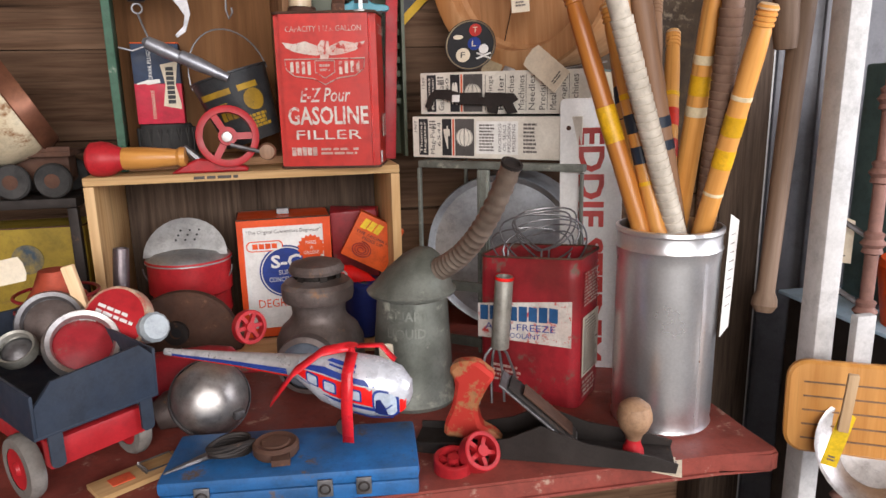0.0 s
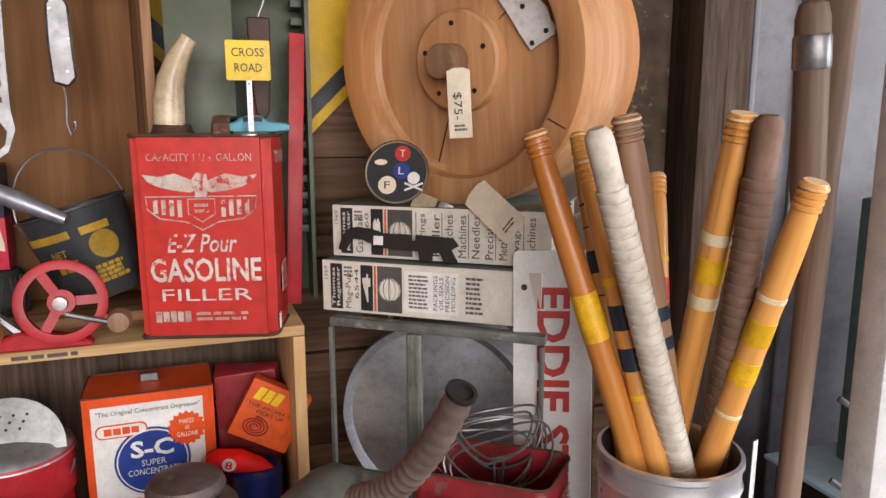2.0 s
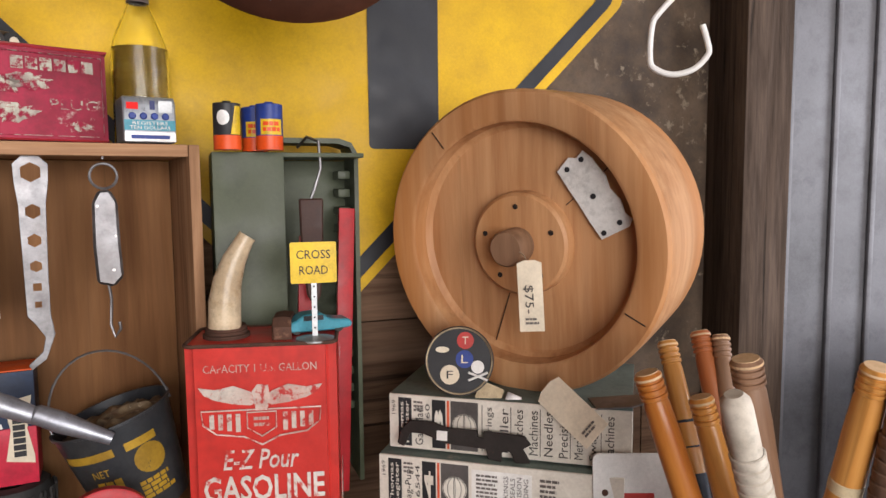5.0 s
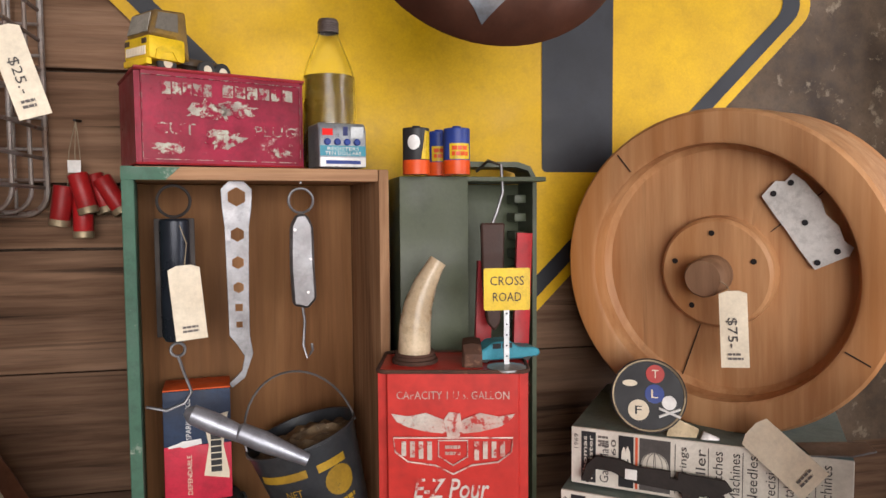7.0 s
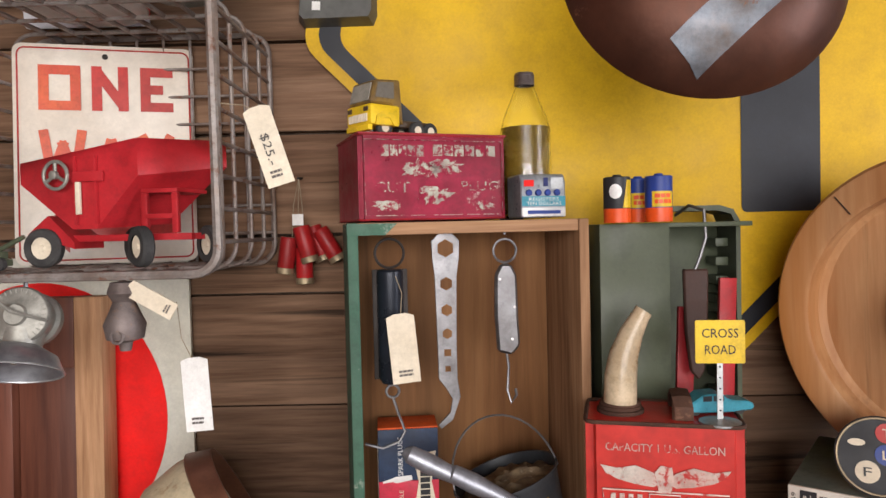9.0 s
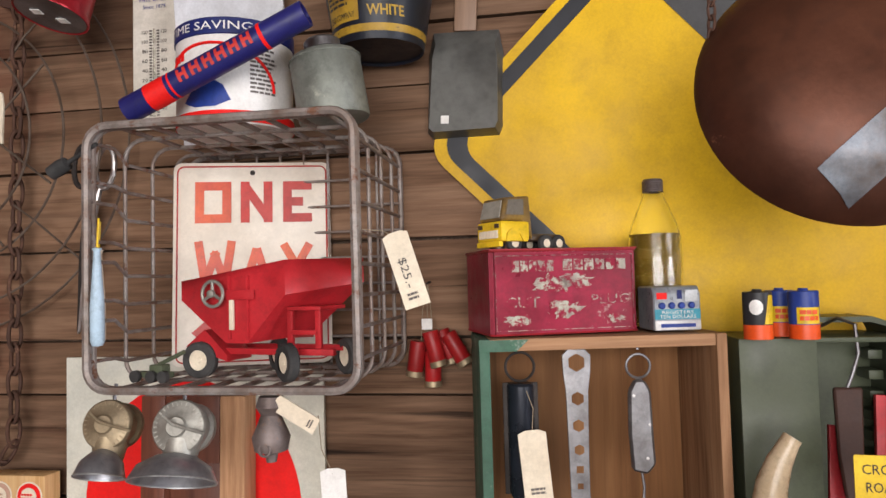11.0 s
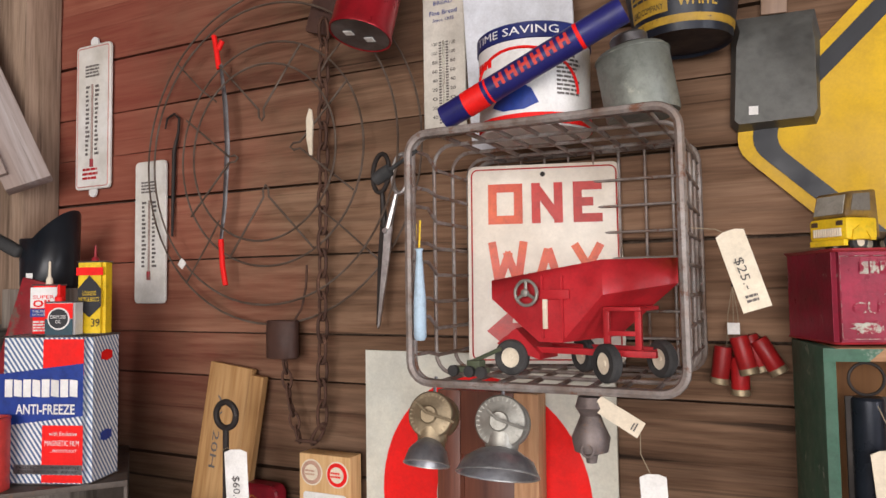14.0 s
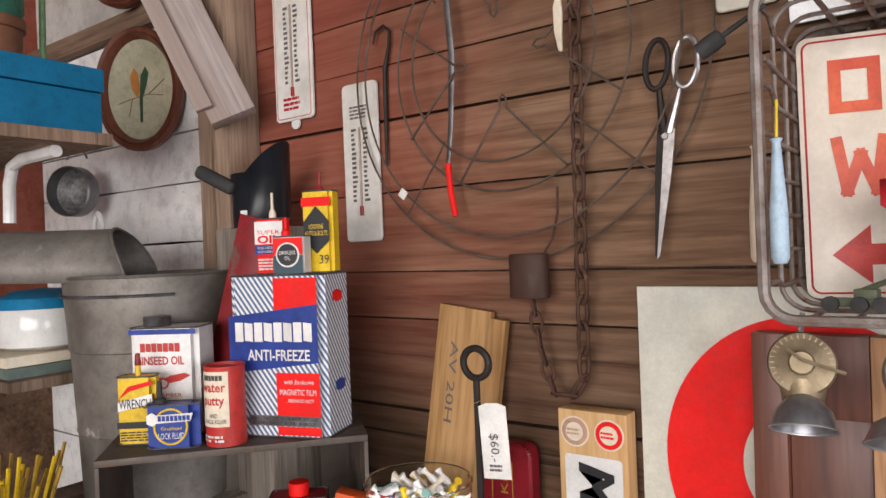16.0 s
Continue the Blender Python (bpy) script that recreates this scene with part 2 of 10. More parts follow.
PAPER = surf("white_paper", (0.8, 0.79, 0.76), 0.8, c2=(0.72, 0.7, 0.66), bump=0.05, grime=0.16)
SPINE = surf("yellowed_book_cover", (0.7, 0.66, 0.58), 0.7, c2=(0.6, 0.55, 0.47), wear=(0.34, 0.29, 0.23), ws=30, th=0.7, grime=0.16)
PAGES = surf("book_pages", (0.5, 0.42, 0.3), 0.9)
TEALCOVER = surf("grey_green_book_cover", (0.16, 0.2, 0.17), 0.7, c2=(0.1, 0.13, 0.12), wear=(0.3, 0.28, 0.22), ws=20, th=0.64)
BLACK = surf("black_print", (0.025, 0.025, 0.028), 0.5, bump=0)
DARKGREY = surf("dark_grey_print", (0.1, 0.09, 0.085), 0.7, bump=0)
INK = surf("faded_ink", (0.16, 0.14, 0.13), 0.8, bump=0)
SIGNYEL = surf("yellow_road_sign_paint", (0.66, 0.4, 0.001), 0.5, c2=(0.5, 0.29, 0.001), s=3.2, wear=(0.3, 0.19, 0.03), ws=19, th=0.73, bump=0.06, grime=0.25)
SIGNBLK = surf("worn_black_sign_paint", (0.022, 0.024, 0.03), 0.45, c2=(0.012, 0.013, 0.017), wear=(0.16, 0.16, 0.17), ws=20, th=0.72, bump=0.08)
SIGNGREY = surf("rubbed_black_sign_paint", (0.07, 0.07, 0.07), 0.5, c2=(0.035, 0.035, 0.036), s=8, wear=(0.25, 0.25, 0.24), ws=14, th=0.64)
ENAMEL = surf("white_enamel", (0.78, 0.78, 0.76), 0.14, c2=(0.7, 0.69, 0.66), s=3, wear=(0.25, 0.13, 0.08), ws=9, th=0.76, bump=0.02, coat=0.5, grime=0.16)
SIGNWHITE = surf("aged_white_sign_paint", (0.72, 0.66, 0.57), 0.34, c2=(0.6, 0.51, 0.41), s=5, wear=(0.5, 0.36, 0.25), ws=18, th=0.72, bump=0.05, grime=0.16)
SIGNRED = surf("sign_red", (0.52, 0.035, 0.03), 0.4, c2=(0.42, 0.05, 0.04), bump=0.03)
SIGNORANGE = surf("sun_faded_orange_red", (0.68, 0.13, 0.05), 0.4, c2=(0.55, 0.06, 0.04), s=12, bump=0.03)
BRIGHTRED = surf("bright_red_paint", (0.8, 0.008, 0.006), 0.6, c2=(0.72, 0.008, 0.006), bump=0.03, grime=0.16)
MARBLED = surf("marbled_ivory_paper", (0.66, 0.64, 0.54), 0.45, c2=(0.52, 0.53, 0.48), s=6, bump=0.03, grime=0.16)
GALV = surf("galvanised_steel", (0.5, 0.51, 0.51), 0.42, 0.75, c2=(0.32, 0.33, 0.34), s=14, bump=0.2, bs=60)
GALVDULL = surf("dull_galvanised", (0.25, 0.265, 0.235), 0.55, 0.5, c2=(0.12, 0.13, 0.11), s=11, wear=(0.34, 0.35, 0.29), ws=20, th=0.58, bump=0.3)
TUBMETAL = surf("brushed_aluminium_tub", (0.84, 0.85, 0.87), 0.32, 0.92, c2=(0.74, 0.75, 0.78), s=2, bump=0.04, bs=30, grime=0.08)
STEEL = surf("tarnished_steel", (0.25, 0.25, 0.26), 0.42, 0.8, c2=(0.12, 0.11, 0.11), s=18, wear=(0.12, 0.07, 0.05), ws=30, th=0.68)
CHROME = surf("bright_plated_steel", (0.55, 0.53, 0.52), 0.4, 0.9, c2=(0.36, 0.34, 0.33), s=16, bump=0.1)
IRON = surf("dark_cast_iron", (0.045, 0.038, 0.035), 0.62, 0.5, c2=(0.025, 0.02, 0.018), wear=(0.1, 0.055, 0.035), ws=24, th=0.62, bump=0.4)
RUST = surf("rusty_iron", (0.12, 0.06, 0.04), 0.78, 0.25, c2=(0.06, 0.034, 0.026), s=20, wear=(0.19, 0.1, 0.065), ws=40, th=0.6, bump=0.5)
RUSTWIRE = surf("rusty_grey_wire", (0.33, 0.3, 0.28), 0.6, 0.5, c2=(0.17, 0.11, 0.08), s=22, wear=(0.16, 0.075, 0.045), ws=34, th=0.56, bump=0.3)
COPPERBROWN = surf("browned_copper_pan", (0.12, 0.045, 0.025), 0.4, 0.5, c2=(0.065, 0.025, 0.016), s=5, wear=(0.22, 0.09, 0.05), ws=24, th=0.66)
LAMPBROWN = surf("brown_lantern_metal", (0.22, 0.185, 0.175), 0.5, 0.5, c2=(0.11, 0.08, 0.07), s=12, wear=(0.27, 0.16, 0.1), ws=20, th=0.58)
GUARDWIRE = surf("brown_guard_wire", (0.15, 0.115, 0.09), 0.6, 0.4, c2=(0.08, 0.05, 0.035), s=22, bump=0.3)
BRASS = surf("dull_brass", (0.34, 0.27, 0.17), 0.5, 0.6, c2=(0.22, 0.17, 0.11), s=16, bump=0.3)
PEWTER = surf("pewter_grey", (0.38, 0.37, 0.33), 0.5, 0.6, c2=(0.25, 0.24, 0.21), s=14, bump=0.3)
RUBBER = surf("black_rubber", (0.03, 0.03, 0.03), 0.75, c2=(0.055, 0.052, 0.05), bump=0.3)
GREYRUBBER = surf("aged_grey_rubber", (0.22, 0.2, 0.18), 0.85, c2=(0.14, 0.13, 0.12), bump=0.4)
LEATHER = surf("brown_leather", (0.07, 0.035, 0.026), 0.55, c2=(0.045, 0.022, 0.018), bump=0.4)
OLIVE = surf("olive_steel", (0.085, 0.1, 0.06), 0.45, c2=(0.065, 0.078, 0.048), s=4, wear=(0.14, 0.14, 0.1), ws=16, th=0.72)
HORN = surf("polished_horn", (0.62, 0.5, 0.34), 0.3, c2=(0.42, 0.31, 0.19), s=14, bump=0.1, coat=0.3)
BLUEPAINT = surf("chipped_blue_paint", (0.02, 0.13, 0.36), 0.45, c2=(0.03, 0.075, 0.16), s=11, wear=(0.1, 0.075, 0.06), ws=19, th=0.56)
NAVY = surf("navy_blue_tin", (0.015, 0.025, 0.14), 0.35, c2=(0.012, 0.018, 0.1), bump=0.05)
ROYAL = surf("royal_blue_print", (0.02, 0.05, 0.27), 0.4, c2=(0.018, 0.04, 0.21), bump=0.03)
DARKBLUE = surf("dark_blue_grey_paint", (0.02, 0.03, 0.05), 0.5, c2=(0.035, 0.042, 0.055), wear=(0.13, 0.12, 0.12), ws=24, th=0.72)
SKYBLUE = surf("turquoise_paint", (0.06, 0.32, 0.42), 0.35, bump=0.03)
CYANBLUE = surf("cyan_blue_paint", (0.005, 0.18, 0.36), 0.55, c2=(0.004, 0.15, 0.3), bump=0.1)
ORANGE = surf("orange_red_tin", (0.76, 0.09, 0.012), 0.4, c2=(0.64, 0.07, 0.012), bump=0.04, grime=0.16)
ORANGE2 = surf("orange_card", (0.75, 0.11, 0.018), 0.6, bump=0.05)
YELLOW = surf("yellow_print", (0.78, 0.53, 0.02), 0.42, c2=(0.66, 0.43, 0.015), bump=0.04)
OCHRE = surf("worn_ochre_print", (0.5, 0.31, 0.025), 0.5, c2=(0.24, 0.14, 0.025), wear=(0.06, 0.055, 0.05), ws=60, th=0.6, bump=0)
BLACKTIN = surf("black_japanned_tin", (0.02, 0.024, 0.03), 0.36, c2=(0.05, 0.05, 0.05), s=9, wear=(0.16, 0.13, 0.1), ws=22, th=0.68)
WHITEPLASTIC = surf("white_tin", (0.75, 0.74, 0.72), 0.38, c2=(0.66, 0.64, 0.61), bump=0.04, grime=0.16)
TAPE = surf("dirty_white_grip_tape", (0.6, 0.55, 0.47), 0.8, c2=(0.45, 0.4, 0.33), s=20, bump=0.4)
BROWNTAPE = surf("brown_grip_tape", (0.2, 0.12, 0.085), 0.7, c2=(0.13, 0.075, 0.05), s=20, bump=0.4)
BANDNAVY = surf("navy_band_paint", (0.02, 0.03, 0.05), 0.4)
BANDRED = surf("red_band_paint", (0.55, 0.03, 0.015), 0.4)
BANDYEL = surf("yellow_band_paint", (0.75, 0.42, 0.015), 0.4)
BANDWHT = surf("cream_band_paint", (0.75, 0.62, 0.4), 0.45)
BANDGREEN = surf("green_band_paint", (0.04, 0.09, 0.07), 0.45)
TWINE = surf("string", (0.35, 0.28, 0.19), 0.9, bump=0.3)
HATCH = hatched("blue_hatched_tin", (0.72, 0.72, 0.7), (0.07, 0.12, 0.24), 55.0, 35)
CLEAR = glassy("clear_glass", (0.95, 0.97, 0.94))
OILFILL = surf("amber_liquid", (0.11, 0.066, 0.008), 0.25, c2=(0.075, 0.045, 0.006), bump=0)
JADE = surf("green_glazed_metal", (0.15, 0.26, 0.12), 0.4)

# ---- builders ----
def finish(name, bm, material, parent=None, label="", smooth=0.6):
    me = bpy.data.meshes.new(name)
    bmesh.ops.recalc_face_normals(bm, faces=bm.faces)
    bm.to_mesh(me)
    bm.free()
    me.polygons.foreach_set("use_smooth", [True] * len(me.polygons))
    me.set_sharp_from_angle(angle=smooth)
    me.materials.append(material)
    ob = new(name, me)
    ob.parent = parent
    if label:
        ob["label"] = label
    return ob


part = finish


def thing(name, label, category, x=0, y=0, z=0, rx=0, ry=0, rz=0, group="", kind=""):
    ob = new(name)
    ob.empty_display_size = 0.02
    ob.matrix_world = pose(x, y, z, rx, ry, rz)
    return tagged(ob, label, category, group, kind)


def solo(name, bm, material, label, category, m=None, group="", kind=""):
    ob = finish(name, bm, material)
    if m is not None:
        ob.matrix_world = m
    return tagged(ob, label, category, group, kind)


def box(bm, x0, y0, z0, x1, y1, z1, bev=0.0, m=None, seg=2):
    sub = bmesh.new()
    bmesh.ops.create_cube(sub, size=1)
    for v in sub.verts:
        v.co = Vector(((x0 + x1) / 2 + v.co.x * (x1 - x0), (y0 + y1) / 2 + v.co.y * (y1 - y0), (z0 + z1) / 2 + v.co.z * (z1 - z0)))
    if bev:
        bmesh.ops.bevel(sub, geom=sub.edges[:], offset=bev, segments=seg, profile=0.6, affect="EDGES")
    return merge(bm, sub, m)


def merge(bm, sub, m=None):
    if m is not None:
        sub.transform(m)
    tmp = bpy.data.meshes.new("tmp")
    sub.to_mesh(tmp)
    bm.from_mesh(tmp)
    bpy.data.meshes.remove(tmp)
    sub.free()
    return bm


def lathe(bm, prof, seg=36, m=None, sx=1.0, sy=1.0, a0=0.0, a1=360.0):
    sub = bmesh.new()
    full = abs(a1 - a0) >= 359.9
    n = seg if full else seg + 1
    rings = []
    for r, z in prof:
        if r < 1e-6 and full:
            rings.append([sub.verts.new((0, 0, z))])
        else:
            rings.append([sub.verts.new((r * sx * math.cos(radians(a0 + (a1 - a0) * i / seg)), r * sy * math.sin(radians(a0 + (a1 - a0) * i / seg)), z)) for i in range(n)])
    for a, b in zip(rings, rings[1:]):
        for i in range(seg):
            j = (i + 1) % n
            if len(a) == 1 and len(b) == 1:
                continue
            if len(a) == 1:
                sub.faces.new((a[0], b[i], b[j]))
            elif len(b) == 1:
                sub.faces.new((a[i], b[0], a[j]))
            else:
                sub.faces.new((a[i], b[i], b[j], a[j]))
    return merge(bm, sub, m)


def tube(bm, pts, r, seg=8, closed=False, m=None):
    """A round rod along pts; r is one radius or one for each point."""
    sub = bmesh.new()
    pts = [Vector(p) for p in pts]
    n = len(pts)
    rs = r if isinstance(r, (list, tuple)) else [r] * n
    up = None
    rings = []
    for i, p in enumerate(pts):
        a = pts[i - 1] if (i or closed) else p
        b = pts[(i + 1) % n] if (i < n - 1 or closed) else p
        d = (b - a).normalized()
        if up is None:
            up = d.orthogonal().normalized()
        up = (up - d * up.dot(d))
        up = up.normalized() if up.length > 1e-6 else d.orthogonal().normalized()
        side = d.cross(up)
        rings.append([sub.verts.new(p + rs[i] * (math.cos(2 * math.pi * k / seg) * up + math.sin(2 * math.pi * k / seg) * side)) for k in range(seg)])
    pairs = list(zip(rings, rings[1:])) + ([(rings[-1], rings[0])] if closed else [])
    for a, b in pairs:
        for k in range(seg):
            sub.faces.new((a[k], a[(k + 1) % seg], b[(k + 1) % seg], b[k]))
    if not closed:
        sub.faces.new(rings[0])
        sub.faces.new(list(reversed(rings[-1])))
    return merge(bm, sub, m)


def arc(cx, cz, r, a0, a1, n=16, y=0.0, rz=None):
    rz = rz or r
    return [(cx + r * math.cos(radians(a0 + (a1 - a0) * i / n)), y, cz + rz * math.sin(radians(a0 + (a1 - a0) * i / n))) for i in range(n + 1)]


def plate(bm, poly, y0, y1, bev=0.0, m=None):
    """A flat outline in x, z given thickness from y0 to y1."""
    sub = bmesh.new()
    f = sub.faces.new([sub.verts.new((x, y0, z)) for x, z in poly])
    e = bmesh.ops.extrude_face_region(sub, geom=[f])
    for v in e["geom"]:
        if isinstance(v, bmesh.types.BMVert):
            v.co.y = y1
    if bev:
        bmesh.ops.bevel(sub, geom=sub.edges[:], offset=bev, segments=1, affect="EDGES")
    return merge(bm, sub, m)


def rrect(x0, z0, x1, z1, r, n=5):
    out = []
    for cx, cz, a in ((x1 - r, z1 - r, 0), (x0 + r, z1 - r, 90), (x0 + r, z0 + r, 180), (x1 - r, z0 + r, 270)):
        out += [(cx + r * math.cos(radians(a + 90 * i / n)), cz + r * math.sin(radians(a + 90 * i / n))) for i in range(n + 1)]
    return out


def circle(cx, cz, r, n=28, rz=None):
    return [(cx + r * math.cos(2 * math.pi * i / n), cz + (rz or r) * math.sin(2 * math.pi * i / n)) for i in range(n)]


def drop(bm, f):
    for v in bm.verts:
        v.co = Vector(f(v.co))
    return bm


def B():
    return bmesh.new()


def on_round(radius, a0=0.0, lift=0.0006):
    """Bends a flat print in x, z round an upright cylinder; radius is a number or a function of z. a0 = 0 faces -y."""
    def f(c):
        r = (radius(c.z) if callable(radius) else radius) + lift - c.y * 0
        a = radians(a0) + c.x / r
        return (r * math.sin(a), -r * math.cos(a), c.z)
    return f


def print_panel(parent, x0, z0, x1, z1, y, material, name="label_panel", label="", r=0.0, bend=None, th=0.0006):
    bm = B()
    if bend:
        n = 14
        for i in range(n):
            a, b = x0 + (x1 - x0) * i / n, x0 + (x1 - x0) * (i + 1) / n
            bm.faces.new([bm.verts.new((u, 0, w)) for u, w in ((a, z0), (b, z0), (b, z1), (a, z1))])
        bmesh.ops.remove_doubles(bm, verts=bm.verts, dist=1e-6)
        drop(bm, bend)
    else:
        plate(bm, rrect(x0, z0, x1, z1, r) if r else [(x0, z0), (x1, z0), (x1, z1), (x0, z1)], y - th, y)
    return part(name, bm, material, parent, label)


def shape_print(parent, poly, y, material, name="printed_shape", bend=None, label="", th=0.0006):
    bm = B()
    if bend:
        bm.faces.new([bm.verts.new((x, 0, z)) for x, z in poly])
        bmesh.ops.triangulate(bm, faces=bm.faces)
        bmesh.ops.subdivide_edges(bm, edges=bm.edges, cuts=4, use_grid_fill=True)
        bmesh.ops.triangulate(bm, faces=bm.faces)
        drop(bm, bend)
    else:
        plate(bm, poly, y - th, y)
    return part(name, bm, material, parent, label)


def lettering(parent, words, x0, z0, x1, z1, y, material, bend=None, side=None, shear=0.0, bold=0.0, m=None, name="lettering"):
    """Words in the built-in font, fitted into a rectangle in x, z."""
    cu = bpy.data.curves.new("words", "FONT")
    cu.body, cu.size, cu.align_x, cu.align_y = words, 1.0, "CENTER", "CENTER"
    cu.resolution_u, cu.offset, cu.shear = 2, bold, shear
    tmp = bpy.data.objects.new("words", cu)
    me = bpy.data.meshes.new_from_object(tmp)
    bpy.data.objects.remove(tmp)
    bpy.data.curves.remove(cu)
    co = np.empty(len(me.vertices) * 3)
    me.vertices.foreach_get("co", co)
    co = co.reshape(-1, 3)
    lo, hi = co.min(0), co.max(0)
    bm = B()
    bm.from_mesh(me)
    bpy.data.meshes.remove(me)
    for v in bm.verts:
        u = (v.co.x - lo[0]) / (hi[0] - lo[0])
        w = (v.co.y - lo[1]) / (hi[1] - lo[1])
        if side:
            u, w = (w, 1 - u) if side == "down" else (1 - w, u)
        v.co = Vector((x0 + u * (x1 - x0), y, z0 + w * (z1 - z0)))
    if bend:
        drop(bm, bend)
    if m is not None:
        bm.transform(m)
    return part(name, bm, material, parent)


def bars(parent, x0, z0, x1, z1, rows, y, material, bend=None, fill=0.55, ragged=0.25, name="small_print", m=None, words=1):
    """Unreadable small print: plain bars."""
    bm = B()
    rnd = random.Random(int(abs(x0 * 7919 + z0 * 104729 + rows * 31) * 1000))
    h = (z1 - z0) / rows
    for i in range(rows):
        zc = z1 - (i + 0.5) * h
        e = x1 - (x1 - x0) * ragged * rnd.random()
        a = x0
        while a < e - 1e-5:
            b = min(e, a + (x1 - x0) * rnd.uniform(0.12, 0.3)) if words else e
            bm.faces.new([bm.verts.new((u, y, w)) for u, w in ((a, zc - h * fill / 2), (b, zc - h * fill / 2), (b, zc + h * fill / 2), (a, zc + h * fill / 2))])
            a = b + (x1 - x0) * 0.035
    if bend:
        drop(bm, bend)
    if m is not None:
        bm.transform(m)
    return part(name, bm, material, parent)


def blocks(parent, x0, z0, x1, z1, n, y, material, bend=None, slant=0.0, m=None, name="wordmark"):
    """A maker's name as a row of plain solid blocks."""
    w = (x1 - x0) / n
    for i in range(n):
        bm = B()
        a, b = x0 + i * w + w * 0.08, x0 + (i + 1) * w - w * 0.08
        k = (z1 - z0) * 0.06 * (i % 2)
        bm.faces.new([bm.verts.new((u + slant * (v - z0), y, v)) for u, v in ((a, z0 + k), (b, z0), (b, z1 - k), (a, z1))])
        if bend:
            drop(bm, bend)
        if m is not None:
            bm.transform(m)
        part(name, bm, material, parent)


def tag(x, y, z, w, h, rz=0, ry=0, label="cream paper price tag on a string", words=(), string=None, rx=0, material=None, hole_up=True):
    """A price tag with clipped corners and an eyelet; origin at the eyelet, hanging down."""
    t = thing("price_tag", label, "price tag", x, y, z, rx, ry, rz)
    bm = B()
    c = w * 0.28
    plate(bm, [(-w / 2, -h), (w / 2, -h), (w / 2, w * 0.2 - c * 0.4), (w / 2 - c, w * 0.2), (-w / 2 + c, w * 0.2), (-w / 2, w * 0.2 - c * 0.4)], -0.0006, 0.0006)
    drop(bm, lambda q: (q.x, q.y + 0.02 * (q.z / h) ** 2 * w, q.z))
    part("card", bm, material or CREAM, t)
    bm = B()
    lathe(bm, [(w * 0.05, -0.0012), (w * 0.085, -0.0012), (w * 0.085, 0.0002), (w * 0.05, 0.0002)], 14, pose(0, 0, -w * 0.1, 90))
    part("eyelet", bm, INK, t)
    for body, a, b, cc, d, side in words:
        lettering(t, body, a * w, b * h, cc * w, d * h, -0.0018, DARKGREY, side=side)
    bars(t, -w * 0.25, -h * 0.9, w * 0.3, -h * 0.78, 2, -0.0018, INK)
    if string:
        bm = B()
        tube(bm, string, 0.0006, 5)
        part("string", bm, TWINE, t)
    return t


# ---- the building ----
WALL_Y = 1.46
SEAMS = [0.0, 0.18, 0.36, 0.54, 0.71, 0.88, 1.05, 1.215, 1.385, 1.553, 1.64, 1.79, 1.925, 2.03, 2.128, 2.25, 2.38, 2.52, 2.66, 2.8]
wall_back = thing("wall_north", "weathered brown barn-board back wall, partly red stained", "wall", kind="structure")
bm = B()
box(bm, -2.2, WALL_Y + 0.022, 0, 3.2, WALL_Y + 0.12, 2.8)
part("backing", bm, DARKPOST, wall_back)
floor = B()
box(floor, -3.2, -2.7, -0.1, 3.2, 1.6, 0)
solo("floor", floor, CONCRETE, "grey concrete floor of the shop", "floor", kind="structure")
bm = B()
box(bm, -3.3, -2.7, 2.8, 3.2, 1.6, 2.9)
solo("ceiling", bm, CEILWOOD, "brown board ceiling of the shop", "ceiling", kind="structure")
# white boards beyond the corner post, and the plain side wall
wall_left = thing("wall_northwest", "white-painted horizontal board wall with chipped paint", "wall", kind="structure")
bm = B()
box(bm, -3.13, 1.4225, 0, -2.2005, 1.58, 2.8)
part("backing", bm, DARKPOST, wall_left)
bm = B()
box(bm, -2.9, -2.7, 0, -2.75, 1.3995, 2.8)
solo("wall_west", bm, BARN, "brown board side wall", "wall", kind="structure")
# right wall with a window, and the front with its wide opening
bm = B()
for a in ((3.1, -2.7, 0, 3.2, -1.1, 2.8), (3.1, 0.3, 0, 3.2, 1.6, 2.8), (3.1, -1.1, 0, 3.2, 0.3, 1.1), (3.1, -1.1, 2.4, 3.2, 0.3, 2.8)):
    box(bm, *a)
solo("wall_east", bm, BARN, "brown board side wall with a window opening", "wall", kind="structure")
bm = B()
for a in ((-3.3, -2.8, 0, -1.35, -2.7, 2.8), (2.4, -2.8, 0, 3.2, -2.7, 2.8), (-1.35, -2.8, 2.7, 2.4, -2.7, 2.8)):
    box(bm, *a)
solo("wall_south", bm, BARN, "brown board front wall with a wide open doorway", "wall", kind="structure")
bm = B()
box(bm, -60, -60, -0.3, 60, 60, -0.12)
solo("ground", bm, surf("gravel_ground", (0.36, 0.33, 0.28), 0.9, bump=0.8), "pale gravel ground outside", "ground", kind="structure")

# ---- the right-hand corner ----
bm = B()
plate(bm, [(0.47, 1.2), (0.9, 1.2), (0.9, 2.6), (0.52, 2.6)], WALL_Y - 0.005, WALL_Y - 0.0015)
solo("plaster_patch", bm, PLASTER, "crumbling stained plaster sheet on the back wall", "plaster", kind="structure")
bm = B()
box(bm, 0.88, 1.36, 0, 0.985, 1.458, 2.8, 0.004)
solo("timber_post", bm, DARKPOST, "dark rough timber post in the corner", "post", kind="structure")

